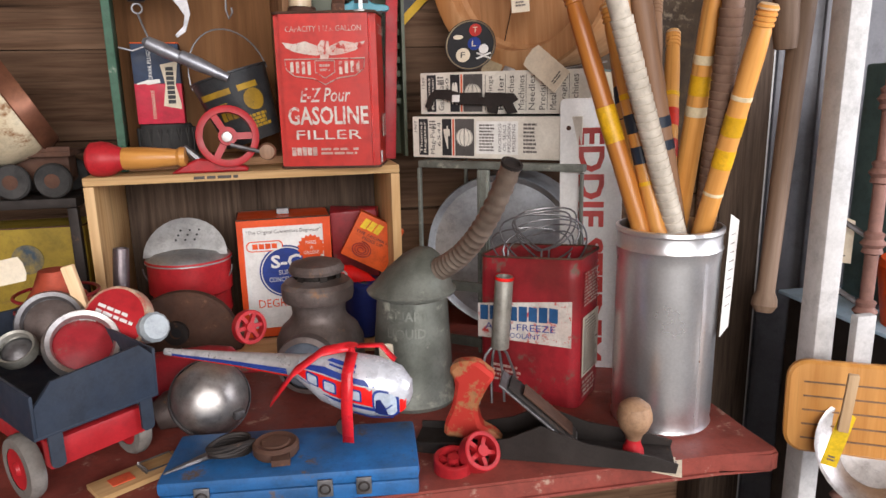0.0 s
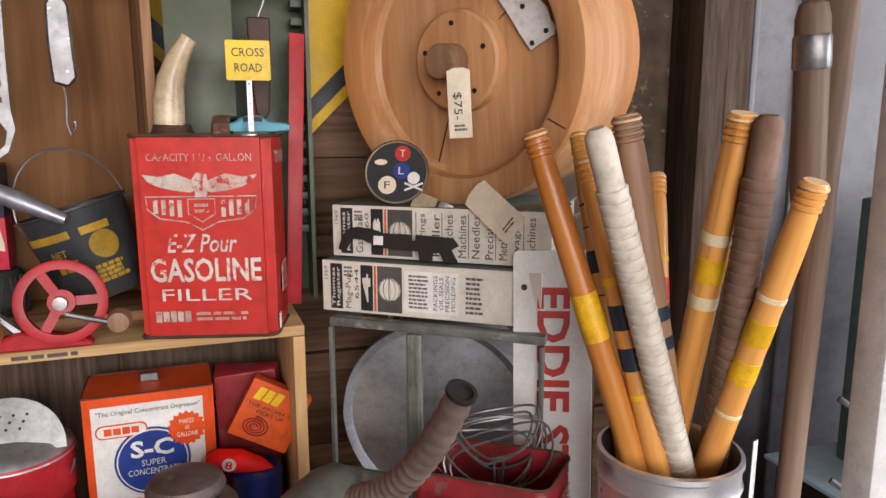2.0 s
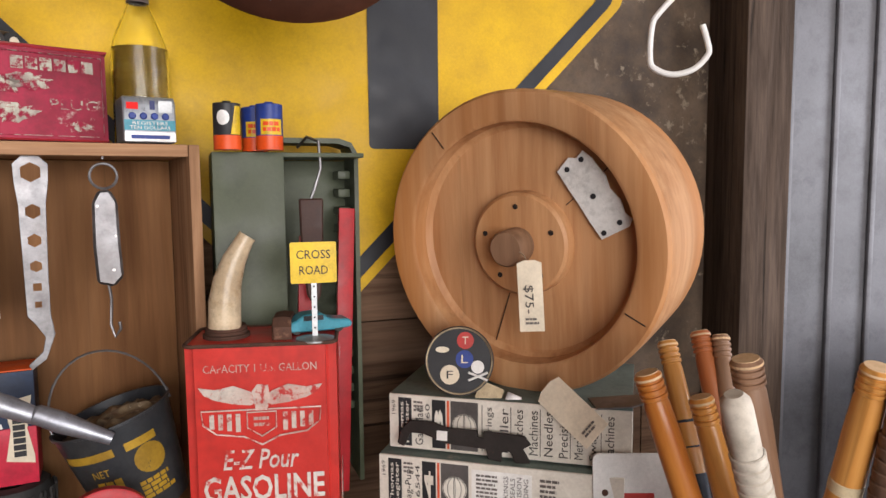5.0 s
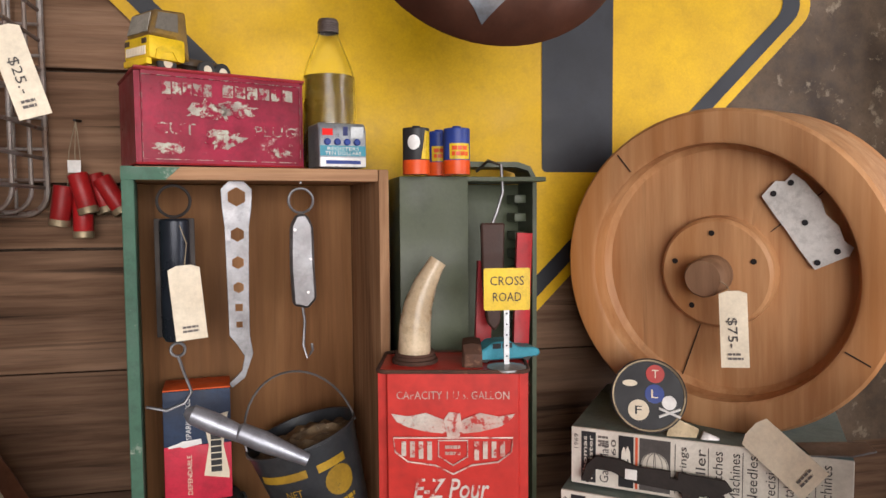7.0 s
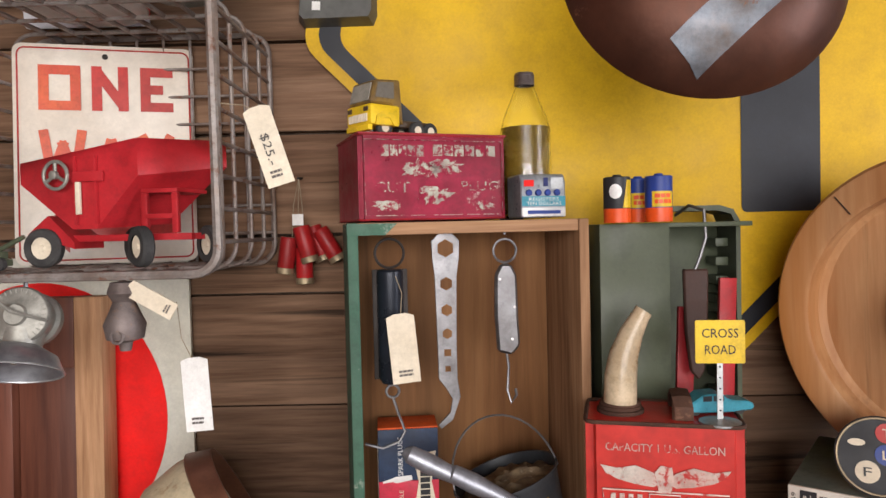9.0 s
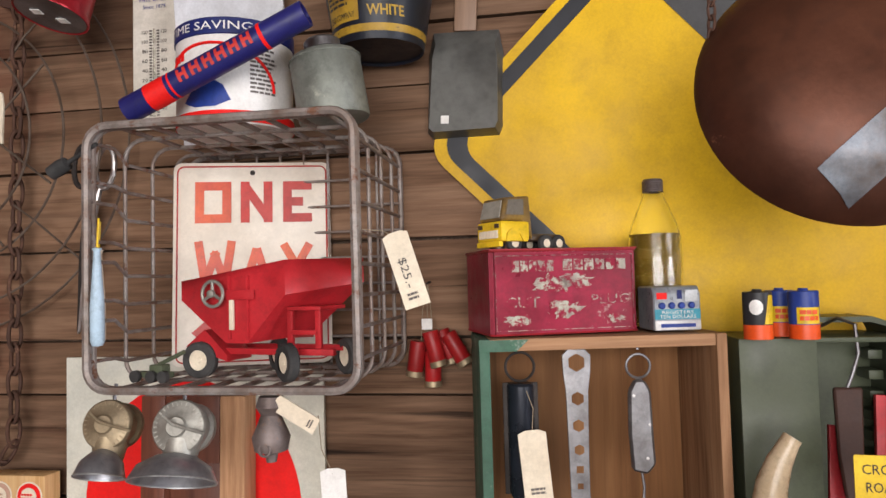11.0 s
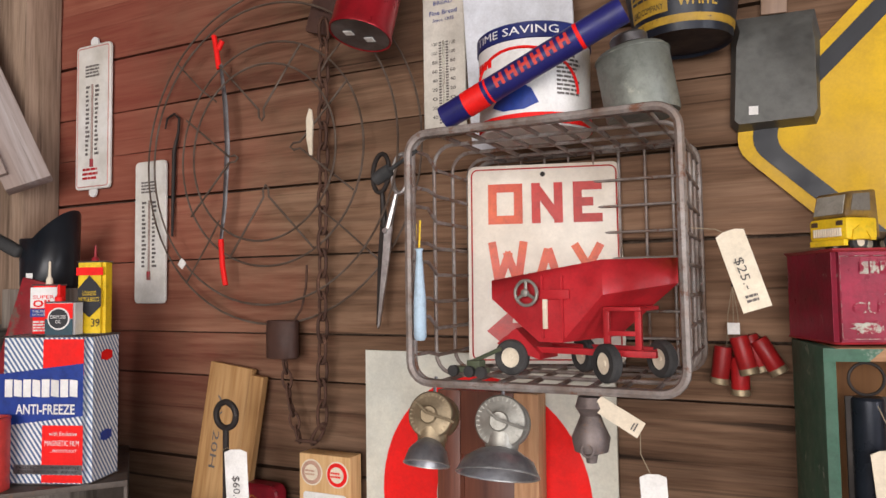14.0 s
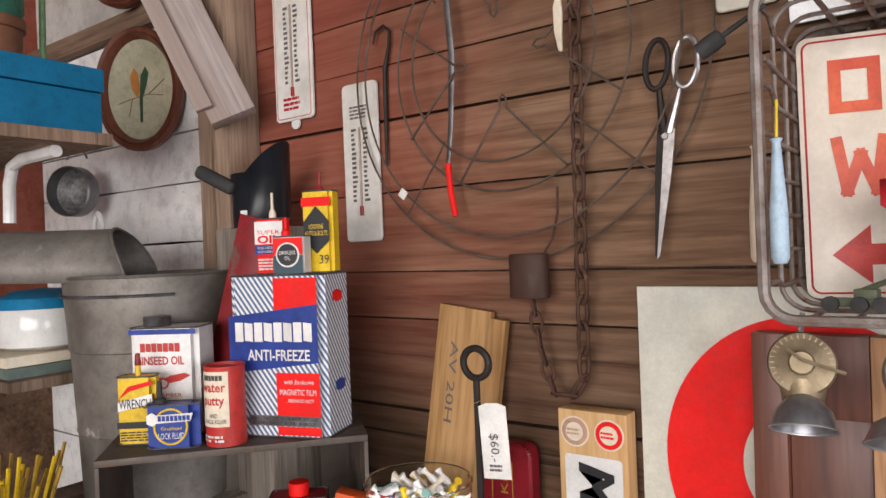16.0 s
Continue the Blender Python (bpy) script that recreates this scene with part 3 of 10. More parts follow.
# ---- bench ----
bench = thing("workbench", "low bench with a worn red-painted top and white metal legs", "bench", -0.4, 1.05, 0)
bm = B()
plate(bm, [(-1.0, -0.312), (0.9, -0.314), (0.972, -0.328), (0.985, -0.322), (0.972, -0.26), (0.965, 0.4), (-1.0, 0.4)], 0, 0.03)
bm.transform(pose(0, 0, 0.83, -90))
bmesh.ops.bevel(bm, geom=bm.edges[:], offset=0.004, segments=2, affect="EDGES")
part("top", bm, REDBENCH, bench)
bm = B()
box(bm, -0.9, -0.285, 0.72, 0.66, -0.265, 0.799, 0.002)
part("apron", bm, POSTPAINT, bench, "white painted metal apron")
for lx in (-0.9, 0.66):
    for ly in (-0.27, 0.36):
        bm = B()
        box(bm, lx - 0.02, ly - 0.015, 0, lx + 0.02, ly + 0.015, 0.799, 0.003)
        part("leg", bm, GALV, bench, "galvanised steel leg")


# ---- pine crate ----
crate = thing("pine_crate", "open pale pine crate lying on its side on the bench", "crate", -0.36, 1.19, 0.83, 0, 0, 2.3)
W, D, Hh = 0.515, 0.235, 0.342
# the back board takes dark timber to put the crate's inner shade into colour
for nm, a, ma in (("top_board", (0, 0, Hh - 0.014, W, D, Hh), PINE), ("bottom_board", (0, 0, 0, W, D, 0.014), PINE),
                  ("side_board", (0, 0, 0.015, 0.016, D, Hh - 0.015), PINE_Z), ("side_board", (W - 0.016, 0, 0.015, W, D, Hh - 0.015), PINE_Z),
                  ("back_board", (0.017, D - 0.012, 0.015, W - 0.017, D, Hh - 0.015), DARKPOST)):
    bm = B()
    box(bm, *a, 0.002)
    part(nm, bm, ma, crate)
bars(crate, 0.17, Hh - 0.012, 0.26, Hh - 0.003, 1, -0.0006, DARKGREY, words=1)

# ---- wooden drawer standing on end ----
drawer = thing("upended_drawer", "old wooden drawer stood on end with a flaking green edge", "drawer", -0.315, 1.251, 1.173, 0, 0, 11)
W, D, Hh = 0.302, 0.14, 0.48
for nm, a, ma in (("green_side", (0, 0, 0, 0.013, D, Hh), GREENPAINT), ("side", (W - 0.013, 0, 0, W, D, Hh), DRAWER_EDGE),
                  ("top", (0.0135, 0.001, Hh - 0.015, W - 0.0135, D, Hh), DRAWER_EDGE_X), ("bottom", (0.0135, 0.001, 0, W - 0.0135, D, 0.014), DRAWER_EDGE_X),
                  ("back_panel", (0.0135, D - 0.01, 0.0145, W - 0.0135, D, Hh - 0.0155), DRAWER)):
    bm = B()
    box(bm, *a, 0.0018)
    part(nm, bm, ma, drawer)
bm = B()
plate(bm, [(0, Hh - 0.015), (0.045, Hh - 0.015), (0.06, Hh - 0.001), (0, Hh - 0.001)], -0.0012, 0.0005)
part("paint_smear", bm, GREENPAINT, drawer)

# ---- gasoline can ----
def gasoline_can():
    t = thing("gasoline_can", "red one-gallon gasoline filler tin with worn white print", "fuel can", 0.046, 1.237, 1.173, 0, 0, -13)
    W, D, H = 0.168, 0.105, 0.252
    bm = B()
    bmesh.ops.create_cube(bm, size=1)
    for v in bm.verts:
        v.co = Vector((v.co.x * W, v.co.y * D, H / 2 + v.co.z * H))
    bmesh.ops.bevel(bm, geom=[e for e in bm.edges if abs(e.verts[0].co.z - e.verts[1].co.z) > 0.1], offset=0.012, segments=5, affect="EDGES")
    bmesh.ops.subdivide_edges(bm, edges=[e for e in bm.edges if abs(e.verts[0].co.z - e.verts[1].co.z) > 0.1], cuts=9)
    for v in bm.verts:
        k = noise.noise(v.co * 18) * 0.0018
        v.co.y += k
    part("body", bm, GASRED, t)
    for z in (0.002, H):
        bm = B()
        tube(bm, [(x, y, z) for x, y in rrect(-W / 2, -D / 2, W / 2, D / 2, 0.012)], 0.0024, 6, True)
        part("rim", bm, RUST, t, "rusty seam rim")
    y = -D / 2 - 0.0022
    lettering(t, "CAPACITY 1 U.S. GALLON", -0.062, 0.222, 0.062, 0.231, y, SILVERPRINT)
    lettering(t, "GASOLINE", -0.066, 0.073, 0.068, 0.103, y, WORNWHITE, bold=0.02)
    lettering(t, "FILLER", -0.054, 0.049, 0.056, 0.064, y, WORNWHITE)
    lettering(t, "E-Z Pour", -0.044, 0.110, 0.040, 0.133, y, WORNWHITE, shear=0.25, bold=0.01)
    blocks(t, -0.064, 0.022, -0.02, 0.036, 5, y, SILVERPRINT)
    bars(t, -0.014, 0.022, 0.06, 0.036, 2, y, SILVERPRINT)
    # winged shield
    wing = [(0, 0.19), (-0.012, 0.2), (-0.03, 0.207), (-0.05, 0.203), (-0.068, 0.206), (-0.062, 0.197), (-0.05, 0.191), (-0.03, 0.186), (-0.012, 0.184)]
    shape_print(t, wing, y, SILVERPRINT, "eagle_wing")
    shape_print(t, [(-a, b) for a, b in reversed(wing)], y, SILVERPRINT, "eagle_wing")
    shape_print(t, [(-0.01, 0.2), (-0.004, 0.208), (0.008, 0.207), (0.01, 0.19), (0.006, 0.178), (-0.006, 0.178)], y - 0.0004, SILVERPRINT, "eagle_body")
    out = [(-0.066, 0.179), (-0.064, 0.163), (-0.05, 0.152), (-0.02, 0.148), (0, 0.138), (0.02, 0.148), (0.05, 0.152), (0.064, 0.163), (0.066, 0.179)]
    bm = B()
    tube(bm, [(a, y, b) for a, b in out], 0.0011, 5, True)
    part("shield_outline", bm, SILVERPRINT, t)
    for sx in (-1, 1):
        for i in range(4):
            c = sx * (0.026 + i * 0.0095)
            print_panel(t, c - 0.0026, 0.154 + i * 0.0015, c + 0.0026, 0.175, y, SILVERPRINT, "shield_bar")
    bm = B()
    tube(bm, [(a, y, b) for a, b in ((-0.016, 0.176), (-0.016, 0.158), (0, 0.148), (0.016, 0.158), (0.016, 0.176))], 0.0009, 5, True)
    part("shield_outline", bm, SILVERPRINT, t)
    bars(t, -0.009, 0.158, 0.009, 0.172, 2, y, SILVERPRINT)
    side = pose(W / 2 + 0.0025, 0, 0, 0, 0, 90)
    lettering(t, "TO POUR", -0.036, 0.218, 0.034, 0.234, 0, WORNWHITE, m=side)
    bm = B()
    plate(bm, [(-0.012, 0.05), (0.026, 0.05), (0.026, 0.088), (-0.012, 0.088)], -0.0006, 0, m=side)
    part("paper_label", bm, SILVERPRINT, t, "worn square paper label")
    bars(t, -0.009, 0.053, 0.023, 0.085, 7, -0.0012, FADEDRED, m=side)
    bm = B()
    plate(bm, [(-0.045, 0.008), (-0.033, 0.008), (-0.033, 0.028), (-0.045, 0.028)], -0.0006, 0, m=side)
    part("price_sticker", bm, PAPER, t, "small white price sticker")
    # cap seat, horn spout base, leather-brown handle
    bm = B()
    lathe(bm, [(0, H), (0.027, H), (0.027, H + 0.004), (0.024, H + 0.005), (0.0245, H + 0.008), (0.023, H + 0.009), (0.0235, H + 0.012), (0.022, H + 0.014), (0, H + 0.015)], 28, pose(-0.045, 0, 0))
    part("screw_neck", bm, RUST, t, "rusty threaded screw neck")
    bm = B()
    tube(bm, [(0.022, -0.03, H), (0.022, -0.03, H + 0.014), (0.022, -0.02, H + 0.022), (0.022, 0.02, H + 0.022), (0.022, 0.03, H + 0.014), (0.022, 0.03, H)], 0.0035, 6)
    drop(bm, lambda c: (0.022 + (c.x - 0.022) * 3.4, c.y, c.z))
    part("strap_handle", bm, RUST, t, "rusty strap handle")
    return t


gasoline_can()
bm = B()
tube(bm, [(0, 0, 0), (0.001, 0, 0.03), (0.005, 0, 0.055), (0.014, 0, 0.08), (0.025, 0, 0.1), (0.029, 0, 0.106)], [0.019, 0.0185, 0.0165, 0.0135, 0.0105, 0.0105], 18)
horn = solo("powder_horn", bm, HORN, "polished cream cow horn stood upright in the can neck", "horn", pose(-0.0, 1.238, 1.438))

# ---- cross road toy sign and toy car on the can ----
cr = thing("toy_road_sign", "small yellow toy crossroad sign on a round base", "toy sign", 0.097, 1.19, 1.425, 0, 0, -6)
bm = B()
lathe(bm, [(0, 0), (0.022, 0), (0.022, 0.002), (0.006, 0.005), (0, 0.005)], 28)
part("base", bm, GALV, cr)
bm = B()
box(bm, -0.003, -0.0015, 0.004, 0.003, 0.0015, 0.075)
part("post", bm, GALV, cr)
for k in range(5):
    bm = B()
    lathe(bm, [(0, 0), (0.0011, 0), (0.0011, 0.0006), (0, 0.0006)], 10, pose(0, -0.0015, 0.014 + k * 0.012, 90))
    part("hole", bm, BLACK, cr)
print_panel(cr, -0.026, 0.066, 0.026, 0.113, -0.002, YELLOW, "sign_plate", r=0.002, th=0.0015)
lettering(cr, "CROSS", -0.019, 0.094, 0.019, 0.104, -0.0042, BLACK)
lettering(cr, "ROAD", -0.016, 0.076, 0.016, 0.086, -0.0042, BLACK)
car = thing("toy_car", "tiny turquoise die-cast toy car", "toy car", 0.105, 1.232, 1.4255, 0, 0, 4)
bm = B()
plate(bm, [(-0.041, 0.006), (-0.041, 0.014), (-0.028, 0.016), (-0.017, 0.0235), (0.004, 0.0245), (0.014, 0.017), (0.038, 0.0145), (0.042, 0.011), (0.041, 0.005), (0.02, 0.003), (-0.03, 0.003)], -0.015, 0.015, 0.0018)
part("body", bm, SKYBLUE, car)
for x0, x1 in ((-0.018, -0.008), (-0.006, 0.006)):
    print_panel(car, x0, 0.0165, x1, 0.0225, -0.0151, BLACK, "window")
for wx in (-0.026, 0.025):
    for wy in (-0.0145, 0.0105):
        bm = B()
        lathe(bm, [(0, 0), (0.0055, 0), (0.006, 0.001), (0.006, 0.003), (0.0055, 0.004), (0, 0.004)], 16, pose(wx, wy, 0.006, -90))
        part("wheel", bm, RUBBER, car)

# ---- big yellow road sign on the wall ----
sign = thing("road_sign", "large yellow diamond road sign with a black border and arrow", "road sign", 0.145, 1.452, 1.93)
R = 0.562
def diamond(r, c):
    out = []
    for i in range(4):
        a = 90 * i
        px, pz = r * math.cos(radians(a)), r * math.sin(radians(a))
        for j in range(7):
            b = a - 45 + 90 * j / 6
            cx, cz = px - c * 1.414 * math.cos(radians(a)), pz - c * 1.414 * math.sin(radians(a))
            out.append((cx + c * math.cos(radians(b)), cz + c * math.sin(radians(b))))
    return out


bm = B()
plate(bm, diamond(R, 0.045), -0.002, 0.002)
part("plate", bm, SIGNYEL, sign)
o, n = diamond(R - 0.022, 0.04), diamond(R - 0.022 - 0.034, 0.034)
bm = B()
for i in range(len(o)):
    j = (i + 1) % len(o)
    bm.faces.new([bm.verts.new((p[0], -0.0032, p[1])) for p in (o[i], o[j], n[j], n[i])])
bmesh.ops.remove_doubles(bm, verts=bm.verts, dist=1e-5)
part("border", bm, SIGNBLK, sign, "worn black painted border")
print_panel(sign, 0.086, -0.272, 0.2, 0.1, -0.0026, SIGNBLK, "arrow_stem", "black arrow stem", r=0.008)
shape_print(sign, [(-0.235, 0.235), (0.0, -0.03), (0.06, 0.1), (0.2, 0.1), (0.3, 0.235)], -0.0026, SIGNGREY, "arrow_head", label="rubbed black arrow head")

# ---- wooden pulley wheel ----
wheel = thing("pulley_wheel", "large turned wooden wheel with a recessed face and hub", "wooden wheel", 0.362, 1.207, 1.522, 5, 0, -53)
bm = B()
R = 0.199
lathe(bm, [(0.048, 0.026), (0.15, 0.032), (0.157, 0.024), (0.159, 0.0), (0.164, -0.003), (R - 0.004, -0.003), (R, 0.002), (R, 0.055), (R - 0.003, 0.175), (R - 0.02, 0.19), (0, 0.19)], 72, pose(0, 0, 0, -90))
part("rim", bm, WHEELWOOD, wheel)
bm = B()
lathe(bm, [(0.07, 0.028), (0.068, 0.012), (0.064, 0.008), (0.028, 0.006), (0.026, 0.006), (0, 0.006)], 48, pose(0, 0, 0, -90))
part("hub_disc", bm, WHEELWOOD, wheel)
bm = B()
lathe(bm, [(0.0235, 0.006), (0.0235, -0.026), (0.021, -0.03), (0, -0.031)], 28, pose(0, 0, 0, -90))
part("axle", bm, OLDBAT, wheel, "dull grey-brown turned axle")
for k in range(5):
    a = radians(72 * k + 20)
    bm = B()
    lathe(bm, [(0, 0), (0.0035, 0), (0.0035, 0.001), (0, 0.001)], 10, pose(0.05 * math.cos(a), 0.0065, 0.05 * math.sin(a), 90))
    part("nail_hole", bm, IRON, wheel)
for a, r0, r1 in ((128, 0.163, 0.191), (250, 0.075, 0.15), (-28, 0.163, 0.191), (40, 0.078, 0.15)):
    bm = B()
    c, s = math.cos(radians(a)), math.sin(radians(a))
    yy = -0.0036 if r0 > 0.16 else 0.0275
    tube(bm, [(c * r0, yy, s * r0), (c * r1, yy + (0.002 if r0 < 0.1 else 0), s * r1)], 0.0008, 4)
    part("crack", bm, IRON, wheel)
bm = B()
pl = [(-0.033, 0.055), (-0.01, 0.066), (0.0, 0.06), (0.012, 0.066), (0.02, 0.05), (0.023, 0.035), (0.027, 0.02), (0.025, 0.0), (0.032, -0.02), (0.03, -0.04), (0.036, -0.052), (0.028, -0.06), (-0.014, -0.062), (-0.02, -0.03), (-0.024, 0.0), (-0.028, 0.02)]
plate(bm, [(a * 0.92, b * 0.86) for a, b in pl], 0, 0.0015, m=pose(0.098, 0.0225, 0.062, 0, -24))
part("maker_plate", bm, surf("white_metal_plate", (0.66, 0.65, 0.63), 0.5, 0.0, c2=(0.52, 0.51, 0.49), wear=(0.3, 0.25, 0.22), ws=40, th=0.68), wheel, "torn white metal plate")
for hx, hz in ((-0.02, 0.052), (0.0, 0.0), (0.02, -0.05), (-0.008, -0.055), (0.006, 0.056)):
    bm = B()
    lathe(bm, [(0, 0), (0.0035, 0), (0.0035, 0.0006), (0, 0.0006)], 10, pose(0.098, 0.022, 0.062, 0, -24) @ pose(hx * 0.85, 0, hz * 0.85, 90))
    part("plate_hole", bm, BLACK, wheel)
tag(0.352, 1.15, 1.503, 0.03, 0.082, rz=-30, ry=-3, label="cream price tag tied to the wooden wheel", words=[("$75-", -0.28, -0.72, 0.12, -0.3, "down")], string=[(0, 0, 0), (-0.006, 0.005, 0.012), (-0.012, 0.012, 0.016)])

# ---- directories under the wheel ----
def directory(z, shift, rz, label):
    t = thing("book", label, "book", 0.204 + shift, 1.262 + shift * 0.6, z, 0, 0, rz, group="stacked directories")
    L, T, D = 0.31, 0.072, 0.23
    bm = B()
    box(bm, 0, 0, 0, L, 0.004, T, 0.0015)
    part("spine", bm, SPINE, t)
    for a in ((0, 0.004, T - 0.003, L, D, T), (0, 0.004, 0, L, D, 0.003)):
        bm = B()
        box(bm, *a, 0.001)
        part("cover", bm, TEALCOVER, t)
    bm = B()
    box(bm, 0.004, 0.005, 0.0035, L - 0.004, D - 0.005, T - 0.0035)
    part("pages", bm, PAGES, t)
    return t


for z, sh, top in ((1.181, -0.018, False), (1.2565, 0.0, True)):
    t = directory(z, sh, -36, "thick yellowed 1969 trade directory lying flat")
    y = -0.001
    lettering(t, "1969", 0.004, 0.045, 0.009, 0.064, y, DARKGREY, side="up")
    print_panel(t, 0.013, 0.004, 0.031, 0.068, 0, BLACK, "title_block")
    lettering(t, "Thomas\nRegister", 0.015, 0.008, 0.029, 0.064, -0.0012, SPINE, side="up", bold=0.01)
    lettering(t, "Gas-Mad" if top else "Mag-Pup", 0.036, 0.006, 0.047, 0.056, y, DARKGREY, side="up")
    bars(t, 0.034, 0.05, 0.05, 0.066, 3, y, INK)
    lettering(t, "4960" if top else "6544", 0.05, 0.02, 0.056, 0.062, y, DARKGREY, side="up")
    print_panel(t, 0.059, 0.004, 0.077, 0.068, 0, BLACK, "number_block")
    lettering(t, "3" if top else "4", 0.062, 0.016, 0.074, 0.056, -0.0012, SPINE, side="up", bold=0.03)
    print_panel(t, 0.079, 0.004, 0.082, 0.068, 0, SIGNORANGE, "red_rule")
    print_panel(t, 0.084, 0.004, 0.12, 0.068, 0, DARKGREY, "emblem_block")
    shape_print(t, circle(0.102, 0.036, 0.016), -0.0008, SPINE, "emblem_disc")
    bm = B()
    for q in range(-2, 3):
        tube(bm, arc(0.102, 0.036, 0.003 + abs(q) * 0.006 if q else 0.001, 0, 360, 20, -0.0016, 0.0155), 0.0004, 4)
    part("emblem_lines", bm, DARKGREY, t)
    if top:
        for i, wd in enumerate(("Bearings", "Roller", "Clutches", "Machines", "Needles", "Precision", "Metal Parts", "Swaging", "Machines")):
            x = 0.13 + i * 0.0185
            lettering(t, wd, x, 0.007, x + 0.011, 0.064, y, DARKGREY, side="up")
            if i % 2 == 0:
                print_panel(t, x - 0.005, 0.006, x - 0.0042, 0.066, 0, DARKGREY, "rule")
    else:
        print_panel(t, 0.124, 0.008, 0.2, 0.064, 0, PAPER, "pale_panel")
        bars(t, 0.13, 0.012, 0.158, 0.06, 9, -0.0012, INK)
        lettering(t, "PACKINGS\nOIL SEALS\nPRECISION\nMOLDING", 0.165, 0.012, 0.196, 0.06, -0.0012, DARKGREY, side="up")
        bars(t, 0.21, 0.01, 0.235, 0.062, 8, y, INK)

# ---- aluminium tub with mallet and bat handles ----
tub = thing("metal_tub", "tall brushed aluminium cylinder holding croquet and bat handles", "metal tub", 0.48, 0.855, 0.83)
bm = B()
r = 0.0688
lathe(bm, [(0, 0.004), (r - 0.004, 0.004), (r - 0.001, 0.0), (r + 0.001, 0.003), (r - 0.001, 0.008), (r, 0.02), (r, 0.235), (r + 0.0015, 0.252), (r + 0.003, 0.255), (r + 0.001, 0.259), (r + 0.001, 0.275), (r + 0.0035, 0.278), (r + 0.003, 0.283), (r - 0.001, 0.284), (r - 0.002, 0.27), (r - 0.003, 0.01), (0, 0.008)], 64)
part("cylinder", bm, TUBMETAL, tub)
bm = B()
box(bm, r - 0.002, -0.006, 0.01, r + 0.0005, 0.0, 0.255)
bm.transform(pose(0, 0, 0, 0, 0, -72))
part("seam", bm, TUBMETAL, tub)
bm = B()
plate(bm, [(-0.022, -0.155), (0.018, -0.148), (0.024, 0.0), (-0.02, 0.012)], -0.0004, 0.0004)
note = solo("paper_note", bm, PAPER, "white handwritten paper note taped to the tub rim", "paper note", pose(0.552, 0.816, 1.12, 0, 4, 42))
bars(note, -0.014, -0.12, 0.012, -0.01, 9, -0.001, INK, fill=0.12)


def stick(tip, over, r, material, label, group, bands=(), tape=None, thread=True, category="mallet handle", knob=False):
    """A turned handle: its top end at tip, crossing the tub's rim at over (x, y)."""
    middle = Vector((0.48, 0.855))
    off = Vector(over) - middle
    if off.length > 0.047:
        off *= 0.047 / off.length
    d = (Vector((*(middle + off), 1.112)) - Vector(tip)).normalized()
    length = (tip[2] - 0.846) / -d.z
    while ((Vector(tip) + d * length).xy - middle).length > 0.054 and length > 0.32:
        length -= 0.004
    q = d.to_track_quat("-Z", "Y")
    t = thing("mallet_handle" if category == "mallet handle" else "baseball_bat", label, category, group=group)
    t.matrix_world = Matrix.Translation(tip) @ q.to_matrix().to_4x4()
    bm = B()
    prof = [(0, 0)]
    if thread:
        prof += [(r * 0.8, 0)]
        for k in range(4):
            z = -0.003 - k * 0.006
            prof += [(r * 0.98, z), (r * 0.98, z - 0.003), (r * 0.84, z - 0.0042), (r * 0.84, z - 0.0055)]
        prof += [(r * 0.92, -0.03)]
    elif knob:
        prof += [(r * 0.6, 0.0), (r * 0.95, -0.006), (r * 1.02, -0.014)]
    else:
        prof += [(r * 0.7, 0.0), (r * 0.95, -0.004)]
    prof += [(r, -0.06), (r * 1.02, -length * 0.5), (r * 1.05, -length), (0, -length)]
    lathe(bm, prof, 22)
    part("shaft", bm, material, t)
    if thread:
        bm = B()
        lathe(bm, [(0, 0.0004), (r * 0.8, 0.0004), (r * 0.86, -0.002), (r * 0.99, -0.0035), (r * 0.99, -0.0055), (r * 0.86, -0.0068)], 20)
        part("raw_tip", bm, RAWWOOD, t, "bare threaded wooden tip")
    for z0, z1, ma in bands:
        bm = B()
        lathe(bm, [(r * 1.0, -z0), (r * 1.045, -z0 - 0.0006), (r * 1.05, -z1 + 0.0006), (r * 1.0, -z1)], 22)
        part("painted_band", bm, ma, t)
    if tape:
        bm = B()
        n = int((length - 0.09) / 0.011)
        pr = []
        for k in range(n):
            z = -0.055 - k * 0.011
            pr += [(r * 1.06, z), (r * 1.17, z - 0.001), (r * 1.12, z - 0.0095), (r * 1.05, z - 0.011)]
        lathe(bm, pr, 20)
        part("grip_tape", bm, tape, t, "wound grip tape")
    return t


G = "handles standing in the tub"
stick((0.349, 0.914, 1.43), (0.44, 0.862), 0.0128, wood("amber_varnish", (0.26, 0.07, 0.012), (0.4, 0.145, 0.026), (0.5, 0.22, 0.05), "z", 0.3, 10, 0.15), "dark amber varnished croquet mallet handle", G, [(0.165, 0.215, BANDYEL)])
stick((0.456, 1.022, 1.427), (0.44, 0.905), 0.0112, MAPLE, "honey-varnished mallet handle with a navy band", G, [(0.085, 0.088, BANDNAVY), (0.112, 0.114, BANDNAVY), (0.14, 0.166, BANDNAVY), (0.19, 0.192, BANDNAVY)])
stick((0.398, 0.9, 1.406), (0.459, 0.85), 0.0118, MAPLE, "yellow varnished mallet handle with two navy bands", G, [(0.12, 0.128, BANDYEL), (0.148, 0.174, BANDNAVY), (0.192, 0.216, BANDNAVY), (0.24, 0.246, BANDYEL)])
stick((0.367, 0.827, 1.433), (0.48, 0.843), 0.0125, TAPE, "bat handle wound with dirty white grip tape", G, tape=TAPE, thread=False, category="baseball bat", knob=True)
